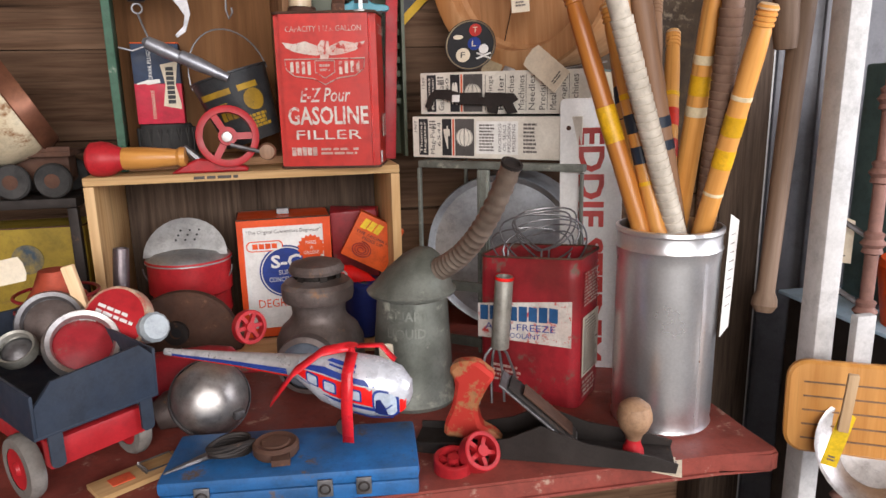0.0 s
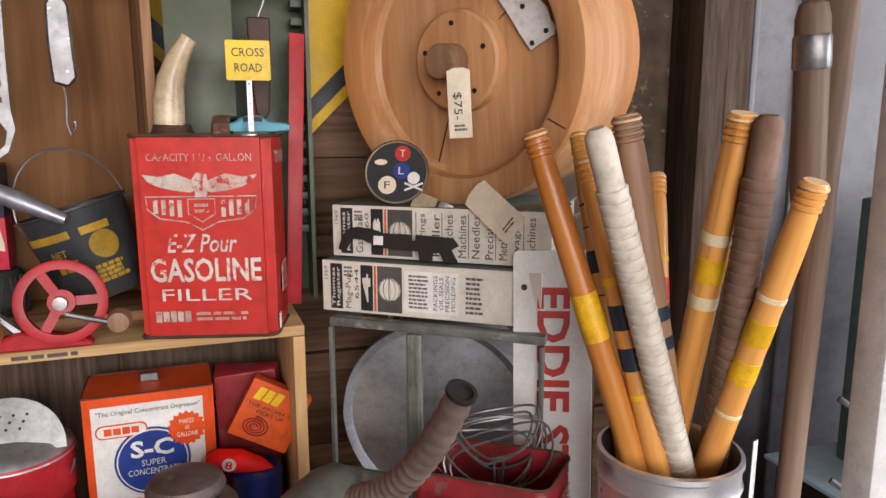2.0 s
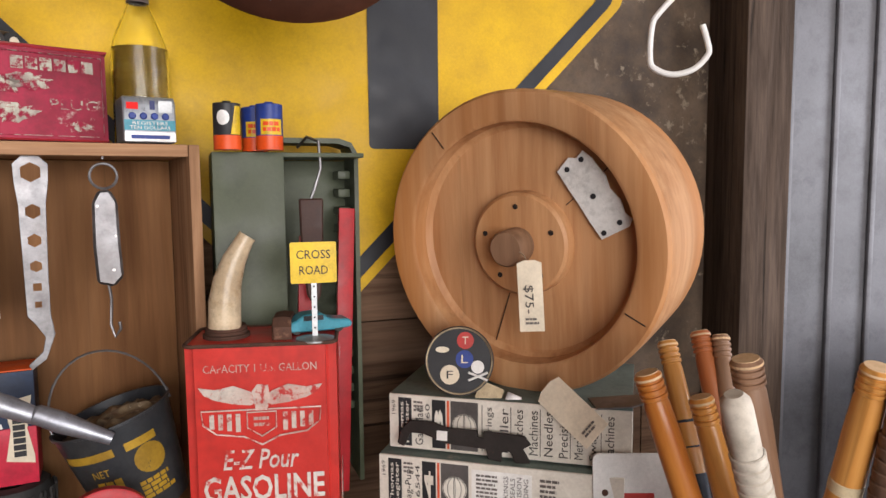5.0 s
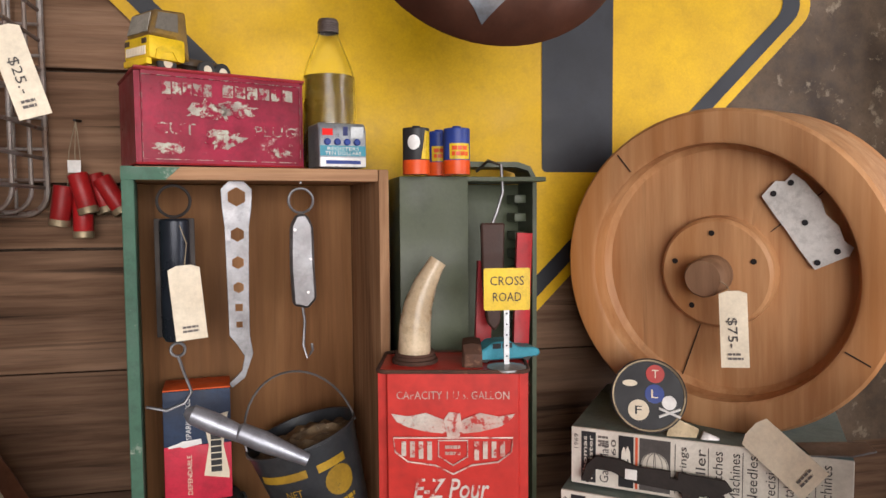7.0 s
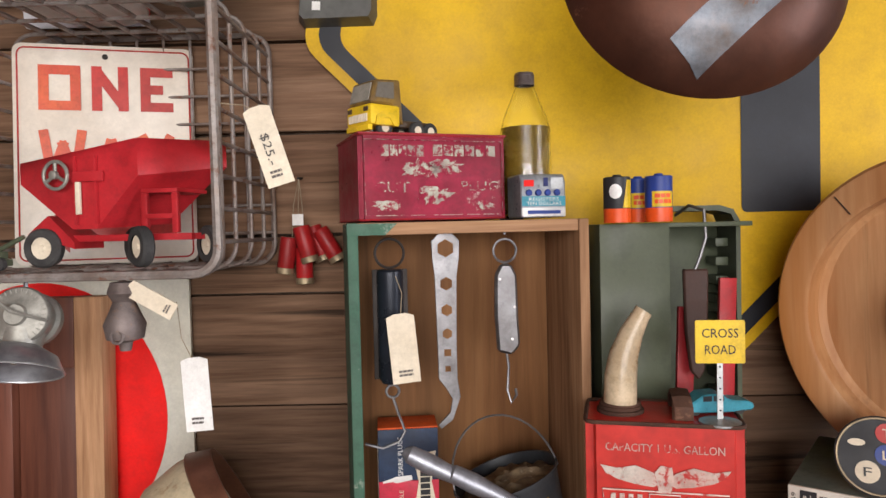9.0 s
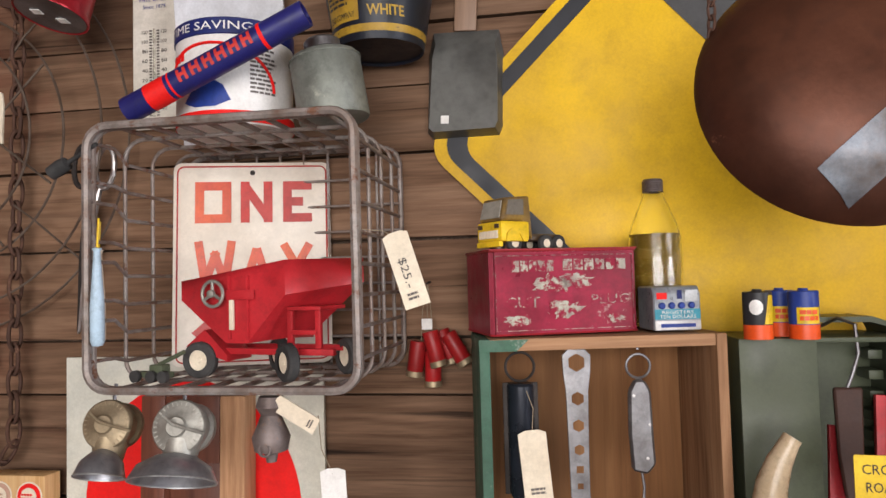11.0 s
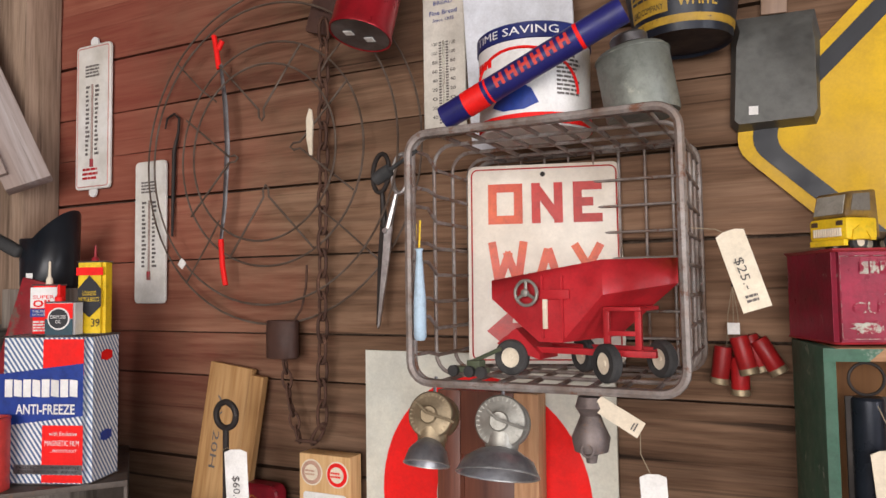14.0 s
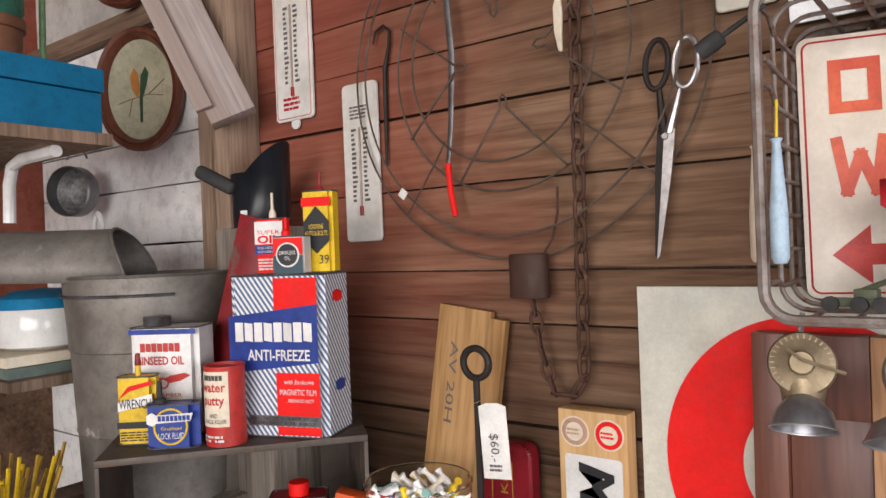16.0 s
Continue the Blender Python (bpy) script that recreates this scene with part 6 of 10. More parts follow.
out = [(-0.021, -0.012), (-0.008, 0), (0.008, 0), (0.021, -0.012), (0.02, -0.036), (0.016, -0.06), (0.014, -0.15), (0.014, -0.2), (0.018, -0.225), (0.006, -0.256), (-0.012, -0.268), (-0.016, -0.262), (0.002, -0.246), (0.006, -0.228), (-0.004, -0.212), (-0.014, -0.2), (-0.015, -0.15), (-0.017, -0.06), (-0.02, -0.036)]
bm = B()
plate(bm, [(a * 0.84, b * 0.92) for a, b in out], -0.0015, 0.0015, 0.0004)
part("blade", bm, STEEL, wr)
for hx, hz, r, n in hexes:
    bm = B()
    plate(bm, [(hx + 0.9 * r * math.cos(2 * math.pi * (i + 0.5) / n), 0.92 * hz + 0.9 * r * math.sin(2 * math.pi * (i + 0.5) / n)) for i in range(n)], -0.0019, -0.0014)
    part("hole", bm, DRAWER, wr)
s2 = thing("pocket_scale", "small tarnished steel pocket balance with a hook", "spring scale", -0.126, 1.298, 1.635, 0, 0, 8)
bm = B()
tube(bm, arc(0, -0.02, 0.0145, 0, 360, 22), 0.0016, 7)
tube(bm, [(0, 0, 0), (0.001, 0, 0.006), (0, 0.004, 0.012)], 0.0016, 6)
part("ring", bm, STEEL, s2)
bm = B()
plate(bm, [(-0.006, -0.036), (0.006, -0.036), (0.0135, -0.05), (0.0145, -0.1), (0.0165, -0.138), (0.006, -0.15), (-0.012, -0.145), (-0.0145, -0.1), (-0.0135, -0.05)], -0.006, 0.004, 0.003)
part("case", bm, STEEL, s2)
bm = B()
tube(bm, [(0, 0, -0.148), (0.002, 0, -0.165), (0.0, 0, -0.195), (0.004, -0.004, -0.21), (0.01, -0.006, -0.2), (0.009, -0.006, -0.192)], 0.0017, 6)
part("hook", bm, STEEL, s2)
for dx, dz in ((-0.008, -0.055), (0.01, -0.09), (0.006, -0.13)):
    bm = B()
    lathe(bm, [(0, 0), (0.0018, 0), (0.0018, 0.001), (0, 0.0014)], 8, pose(dx, -0.006, dz, 90))
    part("rivet", bm, CHROME, s2)

# black pail with gold print
bk = thing("lard_pail", "old black tin pail with worn yellow lettering and bail", "pail", -0.096, 1.3, 1.217, 0, -17, 0)
rad = lambda z: 0.05 + 0.016 * z / 0.118
bm = B()
lathe(bm, [(0, 0.003), (0.048, 0.003), (0.05, 0), (rad(0.01), 0.01), (rad(0.118), 0.118), (0.0685, 0.119), (0.0685, 0.122), (0.066, 0.122), (0.0635, 0.11), (0.049, 0.008), (0, 0.007)], 44)
part("pail", bm, BLACKTIN, bk)
bm = B()
for a0, a1 in ((-62, -2), (10, 45)):
    bb = on_round(rad, 0, 0.0007)
    sub = bmesh.new()
    n = 10
    for i in range(n):
        a, b = radians(a0 + (a1 - a0) * i / n) * 0.06, radians(a0 + (a1 - a0) * (i + 1) / n) * 0.06
        sub.faces.new([sub.verts.new((u, 0, w)) for u, w in ((a, 0.087), (b, 0.087), (b, 0.097), (a, 0.097))])
    drop(sub, bb)
    merge(bm, sub)
part("yellow_band", bm, OCHRE, bk)
bd = on_round(rad, 0, 0.0007)
shape_print(bk, circle(0.032, 0.068, 0.0185, 20), 0, OCHRE, "round_emblem", bend=bd)
blocks(bk, -0.034, 0.045, -0.004, 0.06, 3, 0, OCHRE, bend=bd)
lettering(bk, "NET", -0.034, 0.066, -0.014, 0.075, 0, OCHRE, bend=bd)
bars(bk, 0.01, 0.02, 0.05, 0.045, 4, 0, OCHRE, bend=bd, fill=0.8)
bm = B()
tube(bm, [(0.067 * math.cos(radians(a)), 0, 0.113 + 0.085 * math.sin(radians(a))) for a in range(0, 181, 9)], 0.0014, 6)
part("bail", bm, STEEL, bk)
bm = B()
lathe(bm, [(0, 0.121), (0.01, 0.12), (0.02, 0.119), (0.03, 0.117), (0.04, 0.114), (0.05, 0.111), (0.0635, 0.107)], 40)
for v in bm.verts:
    v.co.z += noise.noise(v.co * 90) * 0.009
part("rusty_filling", bm, surf("tan_rusty_scraps", (0.3, 0.22, 0.13), 0.7, 0.2, c2=(0.07, 0.05, 0.04), s=60, wear=(0.5, 0.45, 0.35), ws=90, th=0.6), bk, "rusty scraps inside the pail")
ALUMIN = surf("satin_aluminium", (0.36, 0.37, 0.41), 0.45, 0.7, c2=(0.26, 0.27, 0.31), bump=0.05)
for k in (0, 1):
    sp = thing("ice_scoop", "polished aluminium scoop handle resting in the pail", "scoop", -0.25 + 0.05 * k, 1.235 - 0.004 * k, 1.384 - 0.022 * k, 0, 116, -4, group="two scoops")
    bm = B()
    tube(bm, [(0, 0, -0.004), (0, 0, 0.004), (0, 0, 0.03), (0, 0, 0.06), (0, 0, 0.085)], [0.004, 0.0105, 0.0118, 0.0092, 0.007], 18)
    part("handle", bm, ALUMIN, sp)
tyre = thing("rubber_ring", "small black rubber toy tyre lying flat", "rubber tyre", -0.25, 1.338, 1.188)
tyre.scale = (1.05, 1.0, 2.33)
bm = B()
lathe(bm, [(0.022, 0), (0.04, 0), (0.046, 0.006), (0.046, 0.02), (0.04, 0.026), (0.022, 0.026), (0.02, 0.013), (0.022, 0)], 40)
part("carcass", bm, RUBBER, tyre)
for k in range(36):
    bm = B()
    box(bm, -0.0012, -0.0015, 0.002, 0.0012, 0.0012, 0.024, 0, pose(0, 0, 0, 0, 0, k * 10) @ pose(0, -0.046, 0) @ pose(0, 0, 0, 0, 18 if k % 2 else -18))
    part("tread", bm, RUBBER, tyre)
ch = thing("spark_plug_box", "navy, pink-red and black spark plug carton, standing", "carton", -0.257, 1.349, 1.2495, 0, 0, 6)
ch.scale = (1.05, 0.9, 0.77)
bm = B()
box(bm, -0.037, -0.03, 0, 0.037, 0.03, 0.09, 0.001)
part("lower_half", bm, surf("pink_red_card", (0.62, 0.025, 0.06), 0.55, bump=0.05), ch)
bm = B()
box(bm, -0.037, -0.03, 0.0905, 0.037, 0.03, 0.178, 0.001)
part("upper_half", bm, surf("faded_navy_card", (0.03, 0.05, 0.1), 0.55, c2=(0.02, 0.025, 0.045), bump=0.05), ch)
bm = B()
box(bm, -0.037, -0.03, 0.1785, 0.037, 0.03, 0.181, 0.0005)
part("top_flap", bm, ORANGE2, ch, "orange top flap")
y = -0.0306
shape_print(ch, [(0.006, 0.04), (0.034, 0.032), (0.034, 0.045), (0.028, 0.088), (0.034, 0.14), (0.006, 0.132), (0.012, 0.088)], y, CREAM, "bow_tie_panel")
for k in range(8):
    print_panel(ch, 0.014, 0.045 + k * 0.0105, 0.026, 0.0535 + k * 0.0105, y - 0.001, BLACK, "wordmark")
lettering(ch, "SPARK PLUGS", -0.013, 0.1, -0.007, 0.165, y - 0.0006, WHITEPLASTIC, side="up")
lettering(ch, "DEPENDABLE", -0.012, 0.012, -0.007, 0.075, y - 0.0006, CREAM, side="up")
bm = B()
tube(bm, [(-0.032, y, 0.09), (-0.02, y, 0.093), (-0.016, y, 0.093), (0.004, y, 0.096)], [0.0015, 0.003, 0.0055, 0.004], 8)
drop(bm, lambda c: (c.x, y - 0.0006 + (c.y - y) * 0.08, c.z))
part("printed_plug", bm, WHITEPLASTIC, ch)
sd = pose(-0.0376, 0, 0, 0, 0, -90)
lm = B()
plate(lm, [(-0.01, 0.045), (0.012, 0.045), (0.012, 0.15), (-0.01, 0.15)], -0.0004, 0, m=sd)
part("side_panel", lm, CREAM, ch)

# ---- on top of the drawer ----
ul = thing("tobacco_tin", "rubbed magenta-red rectangular tobacco tin with flaked print", "tin", -0.2325, 1.357, 1.6555, 0, 0, 20.6)
W, D, H = 0.193, 0.128, 0.104
tin(ul, W, D, H, PINKRED, 0.006, DARKRED)
bm = B()
box(bm, -W / 2 - 0.001, -D / 2 - 0.001, H + 0.0008, W / 2 + 0.001, D / 2 + 0.001, H + 0.003, 0.001)
part("lid", bm, DARKRED, ul)
TINPRINT = surf("flaked_silver_print", (0.42, 0.42, 0.34), 0.4, 0.2, c2=(0.2, 0.13, 0.12), s=30, wear=(0.24, 0.012, 0.035), ws=95, th=0.47, bump=0)
y = -D / 2 - 0.0012
blocks(ul, -0.07, 0.078, -0.014, 0.092, 5, y, TINPRINT)
blocks(ul, -0.004, 0.079, 0.082, 0.093, 6, y, TINPRINT)
lettering(ul, "CUT", -0.078, 0.034, -0.034, 0.047, y, TINPRINT)
lettering(ul, "PLUG", 0.034, 0.036, 0.084, 0.048, y, TINPRINT)
rk = random.Random(8)
for cx, cz, rr in ((-0.018, 0.062, 0.024), (0.012, 0.066, 0.02), (-0.002, 0.03, 0.022), (-0.062, 0.018, 0.016), (0.066, 0.018, 0.012)):
    bm = B()
    pts = []
    for i in range(22):
        a = 2 * math.pi * i / 22
        k = rr * rk.uniform(0.55, 1.1)
        pts.append((cx + k * 1.3 * math.cos(a), cz + k * 0.55 * math.sin(a)))
    shape_print(ul, pts, y, TINPRINT, "flaked_emblem")
bm = B()
tube(bm, [(x, y, z) for x, z in ((-0.09, 0.006), (0.09, 0.006), (0.09, 0.098), (-0.09, 0.098))], 0.0006, 4, True)
part("border_line", bm, TINPRINT, ul)
tt = thing("toy_tractor_truck", "small yellow and brown toy tractor-trailer cab", "toy truck", -0.269, 1.318, 1.759, 0, 0, 222)
tt.scale = (1.08, 1.08, 1.08)
BRN = surf("brown_toy_plastic", (0.09, 0.06, 0.035), 0.4, bump=0.05)
bm = B()
box(bm, 0.0, -0.024, 0.012, 0.042, 0.024, 0.036, 0.004)
part("nose", bm, YELLOW, tt)
bm = B()
plate(bm, [(-0.006, 0.014), (0.012, 0.0365), (0.04, 0.0365), (0.033, 0.063), (-0.002, 0.066)], -0.0225, 0.0225, 0.002)
part("cab", bm, surf("brown_yellow_toy", (0.16, 0.1, 0.04), 0.4, c2=(0.3, 0.18, 0.03), s=30, bump=0.05), tt)
bm = B()
plate(bm, [(-0.0185, 0.002), (0.0185, 0.002), (0.0175, 0.023), (-0.0175, 0.023)], -0.0008, 0.0004, m=pose(0.0408, 0, 0.0375, 0, -15, 0) @ pose(0, 0, 0, 0, 0, 90))
part("windscreen", bm, surf("smoky_windscreen", (0.35, 0.33, 0.28), 0.15, bump=0), tt)
bm = B()
box(bm, 0.042, -0.018, 0.016, 0.0432, 0.018, 0.025, 0.0004)
for k in range(12):
    box(bm, 0.043, -0.0172 + k * 0.003, 0.0165, 0.0438, -0.0158 + k * 0.003, 0.0245)
part("grille", bm, CREAM, tt, "cream ribbed grille")
for hy in (-0.016, 0.016):
    bm = B()
    box(bm, 0.0418, hy - 0.004, 0.0275, 0.0432, hy + 0.004, 0.0325, 0.0004)
    part("headlight", bm, BRN, tt)
for hy in (-0.0255, 0.0235):
    bm = B()
    plate(bm, [(0.004, 0.012), (0.008, 0.022), (0.016, 0.027), (0.026, 0.027), (0.034, 0.022), (0.036, 0.012), (0.031, 0.012), (0.026, 0.02), (0.016, 0.021), (0.01, 0.012)], hy, hy + 0.002)
    part("fender", bm, YELLOW, tt)
for hy in (-0.0232, 0.0226):
    bm = B()
    plate(bm, [(0.008, 0.043), (0.034, 0.043), (0.03, 0.06), (0.008, 0.062)], hy, hy + 0.0006)
    part("side_window", bm, surf("smoky_side_window", (0.2, 0.18, 0.15), 0.15, bump=0), tt)
bm = B()
box(bm, 0.038, -0.022, 0.006, 0.044, 0.022, 0.0125, 0.001)
part("bumper", bm, YELLOW, tt)
bm = B()
box(bm, -0.06, -0.011, 0.014, 0.0, 0.011, 0.022, 0.002)
part("frame", bm, BRN, tt)
for wx in (0.018, -0.03, -0.05):
    for wy in (-0.019, 0.013):
        bm = B()
        lathe(bm, [(0.005, 0), (0.0095, 0), (0.0105, 0.001), (0.0105, 0.005), (0.0095, 0.006), (0.005, 0.006)], 20, pose(wx, wy, 0.0105, -90))
        w = part("wheel", bm, RUBBER, tt)
        bm = B()
        lathe(bm, [(0, -0.0005), (0.0052, 0.0), (0.0052, 0.006), (0, 0.0065)], 14, pose(wx, wy, 0.0105, -90))
        part("hub", bm, CREAM, w)
bt = thing("oil_bottle", "clear glass bottle half full of amber oil", "bottle", -0.086, 1.405, 1.656)
bm = B()
lathe(bm, [(0, 0), (0.032, 0), (0.035, 0.004), (0.035, 0.122), (0.031, 0.138), (0.02, 0.165), (0.013, 0.182), (0.012, 0.19), (0.0105, 0.19), (0.0115, 0.18), (0.0185, 0.163), (0.0295, 0.136), (0.0335, 0.12), (0.0335, 0.006), (0, 0.005)], 36)
ob = part("glass", bm, CLEAR, bt)
ob.visible_shadow = False
bm = B()
lathe(bm, [(0, 0.006), (0.033, 0.007), (0.033, 0.125), (0, 0.125)], 32)
part("oil", bm, OILFILL, bt, "murky amber oil")
bm = B()
pr = [(0, 0.201), (0.0125, 0.201), (0.0135, 0.199)]
for k in range(5):
    pr += [(0.0142, 0.197 - k * 0.003), (0.0136, 0.1955 - k * 0.003)]
pr += [(0.0142, 0.183)]
lathe(bm, pr, 28)
part("cap", bm, LAMPBROWN, bt)
rg = thing("coin_bank", "little tin cash-register coin bank in silver, blue and red", "coin bank", -0.08, 1.346, 1.656, 0, 0, 13)
bm = B()
plate(bm, [(-0.028, 0), (0.028, 0), (0.028, 0.046), (0.022, 0.055), (-0.028, 0.055)], -0.03, 0.03, 0.0018, m=pose(0, 0, 0, 0, 0, -90))
part("body", bm, surf("grey_white_tin", (0.36, 0.38, 0.41), 0.32, 0.35, c2=(0.22, 0.24, 0.27), s=30), rg)
print_panel(rg, -0.029, 0.001, 0.029, 0.012, -0.0285, CHROME, "drawer_front")
print_panel(rg, -0.022, 0.004, 0.022, 0.0085, -0.0295, ROYAL, "blue_strip")
print_panel(rg, -0.029, 0.014, 0.029, 0.0265, -0.0285, SKYBLUE, "blue_front")
lettering(rg, "REGISTERS", -0.02, 0.0207, 0.02, 0.0248, -0.0298, WHITEPLASTIC)
lettering(rg, "TEN DOLLARS", -0.023, 0.0152, 0.023, 0.0194, -0.0298, WHITEPLASTIC)
print_panel(rg, -0.026, 0.039, -0.013, 0.047, -0.0285, BRIGHTRED, "red_key")
print_panel(rg, 0.0, 0.039, 0.006, 0.05, -0.0285, NAVY, "dark_window")
print_panel(rg, 0.01, 0.036, 0.026, 0.05, -0.0285, GALV, "steel_plate")
for k in range(4):
    bm = B()
    lathe(bm, [(0, 0), (0.0042, 0), (0.0042, 0.003), (0.003, 0.004), (0, 0.004)], 14, pose(-0.02 + k * 0.0125, -0.028, 0.031, 90))
    part("key", bm, ROYAL, rg)
for x, y, cols, lb in ((0.014, 1.296, (ORANGE, YELLOW, BLACK), "vintage orange, yellow and black dry-cell battery"), (0.064, 1.292, (ORANGE, YELLOW, ROYAL), "vintage orange, yellow and blue dry-cell battery"), (0.05, 1.335, (ORANGE, WHITEPLASTIC, ROYAL), "dry-cell battery mostly hidden behind another")):
    bt2 = thing("battery", lb, "battery", x, y, 1.6465, 0, 0, 4, group="old batteries")
    r, h = 0.0165, 0.056
    bm = B()
    lathe(bm, [(0, 0), (r, 0), (r, 0.017)], 28)
    part("orange_band", bm, cols[0], bt2)
    bm = B()
    lathe(bm, [(r, 0.017), (r, h - 0.001), (r - 0.001, h), (0.006, h), (0.005, h + 0.003), (0, h + 0.003)], 28)
    part("jacket", bm, cols[2], bt2)
    bb = on_round(r, 0, 0.0004)
    if cols[2] is BLACK:
        shape_print(bt2, [(0.002, 0.018), (0.017, 0.018), (0.017, 0.052), (0.008, 0.052)], 0, YELLOW, "yellow_wedge", bend=bb)
        shape_print(bt2, circle(-0.007, 0.038, 0.008, 18, 0.009), 0, WHITEPLASTIC, "white_oval", bend=bb)
    else:
        print_panel(bt2, -0.014, 0.018, 0.014, 0.037, 0, YELLOW, "yellow_panel", bend=bb)
        bars(bt2, -0.011, 0.021, 0.011, 0.035, 2, 0, ORANGE, bend=on_round(r, 0, 0.001), fill=0.7)

# olive steel box with its ribbed open side
ol = thing("steel_ammo_box", "olive green steel box standing open on its end", "steel box", 0.0, 1.3, 1.173)
for nm, a in (("front_panel", (-0.005, 0.012, 0, 0.083, 0.017, 0.472)), ("left_side", (-0.005, 0.0175, 0, 0.0, 0.13, 0.472)), ("top", (0.0005, 0.0175, 0.466, 0.19, 0.13, 0.472)), ("back", (0.0005, 0.1255, 0, 0.19, 0.13, 0.4655)), ("inner_wall", (0.0785, 0.0175, 0, 0.083, 0.1, 0.4655))):
    bm = B()
    box(bm, *a, 0.0012)
    part(nm, bm, OLIVE, ol)
bm = B()
prof = [(0.0835, 0.474), (0.16, 0.494), (0.182, 0.488), (0.192, 0.472), (0.192, 0.0), (0.186, 0.0), (0.186, 0.466), (0.178, 0.48), (0.16, 0.486), (0.0835, 0.486)]
plate(bm, [(0.0835, 0.494), (0.165, 0.494), (0.183, 0.488), (0.192, 0.472), (0.192, 0.0), (0.186, 0.0), (0.186, 0.468), (0.18, 0.482), (0.163, 0.487), (0.0835, 0.487)], 0.06, 0.125)
part("curved_shell", bm, OLIVE, ol)
for k in range(14):
    bm = B()
    box(bm, 0.168, 0.085, 0.1 + k * 0.026, 0.1855, 0.122, 0.112 + k * 0.026, 0.002)
    part("rib", bm, OLIVE, ol)
rb = thing("red_board", "two narrow red painted boards standing in the steel box", "board", 0.12, 1.335, 1.173, -3, 3, 0)
for dx, h in ((-0.032, 0.36), (0.022, 0.4)):
    bm = B()
    box(bm, dx, 0, 0, dx + 0.022, 0.008, h, 0.001)
    part("board", bm, FADEDRED, rb)
kn = thing("knife_sheath", "dark brown leather knife sheath hanging on a wire hook", "knife sheath", 0.118, 1.322, 1.655)
bm = B()
tube(bm, [(-0.008, 0.05, 0.0), (0.0, 0.02, 0.012), (0.012, 0, 0.005), (0.014, 0, -0.03), (0.006, 0, -0.055), (0.0, 0, -0.07)], 0.0022, 7)
part("wire_hook", bm, STEEL, kn)
bm = B()
plate(bm, [(-0.016, -0.07), (0.016, -0.07), (0.014, -0.15), (0.01, -0.2), (0.002, -0.212), (-0.008, -0.2), (-0.014, -0.15)], -0.004, 0.004, 0.002)
part("sheath", bm, LEATHER, kn)

# ---- on and in front of the books ----
bd_ = thing("round_badge", "round black emblem badge with skull and letter spots", "badge", 0.288, 1.222, 1.3735, -16, 0, -24)
bm = B()
lathe(bm, [(0, 0.002), (0.042, 0.002), (0.0435, 0.0), (0.045, -0.003), (0.0425, -0.004), (0.041, -0.0025), (0, -0.0025)], 40, pose(0, 0, 0, 90) @ pose(0, 0, 0, 180))
part("disc", bm, BLACK, bd_)
bm = B()
tube(bm, arc(0, 0, 0.0425, 0, 360, 40, -0.003), 0.0014, 6)
part("brass_rim", bm, BRASS, bd_)
for cx, cz, r, ma, q in ((0.008, 0.026, 0.011, SIGNRED, "T"), (0.007, 0.002, 0.0115, ROYAL, "L"), (-0.012, -0.018, 0.0125, CREAM, "F")):
    shape_print(bd_, circle(cx, cz, r, 20), -0.0032, ma, "letter_spot")
    lettering(bd_, q, cx - 0.004, cz - 0.005, cx + 0.004, cz + 0.005, -0.0045, BLACK if q == "F" else CREAM)
shape_print(bd_, circle(0.024, -0.008, 0.0085, 16), -0.0032, WHITEPLASTIC, "skull_shape")
for s in (-1, 1):
    bm = B()
    tube(bm, [(0.012, -0.0036, -0.02 - 0.005 * s), (0.037, -0.0036, -0.02 + 0.005 * s)], 0.0016, 6)
    part("crossed_bone", bm, WHITEPLASTIC, bd_)
shape_print(bd_, circle(-0.022, 0.014, 0.009, 14, 0.004), -0.0032, CREAM, "printed_eye")
bm = B()
plate(bm, rrect(0.036, -0.036, 0.068, -0.012, 0.003), -0.001, 0.001, m=pose(0, 0, 0, 0, 22))
part("mounting_tab", bm, BRASS, bd_)
bm = B()
box(bm, 0.072, -0.006, -0.034, 0.092, 0.004, -0.012, 0.002, pose(0, 0, 0, 0, 22))
part("clip", bm, CHROME, bd_)
tag(0.37, 1.128, 1.35, 0.04, 0.076, rx=-24, ry=-52, rz=-30, label="cream price tag hanging over the edge of the books")
iw = thing("iron_wrench", "flat dark iron alligator wrench leaning on the books", "wrench", 0.212, 1.236, 1.2575, -8, 0, -36)
bm = B()
plate(bm, [(-0.005, 0.012), (0.0, 0.03), (0.012, 0.042), (0.04, 0.042), (0.06, 0.036), (0.1, 0.036), (0.1, 0.028), (0.108, 0.028), (0.108, 0.036), (0.16, 0.034), (0.168, 0.024), (0.158, 0.018), (0.168, 0.002), (0.15, 0.0), (0.142, 0.014), (0.132, 0.012), (0.132, 0.0), (0.115, 0.002), (0.112, 0.014), (0.06, 0.016), (0.03, 0.026), (0.012, 0.026), (0.004, 0.008)], -0.003, 0.003, 0.0008)
part("wrench", bm, IRON, iw)
print_panel(iw, 0.048, 0.02, 0.062, 0.032, -0.0035, PAPER, "price_sticker", "small white price sticker")
bm = B()
plate(bm, [(0, 0), (0.07, 0.004), (0.075, 0.03), (0.05, 0.04), (0.01, 0.036)], 0, 0.002, m=pose(0, 0, 0, 90))
solo("scrap_plate", bm, STEEL, "bent grey metal scrap on the top book", "metal scrap", pose(0.43, 1.14, 1.3295, 5, -8, -30))

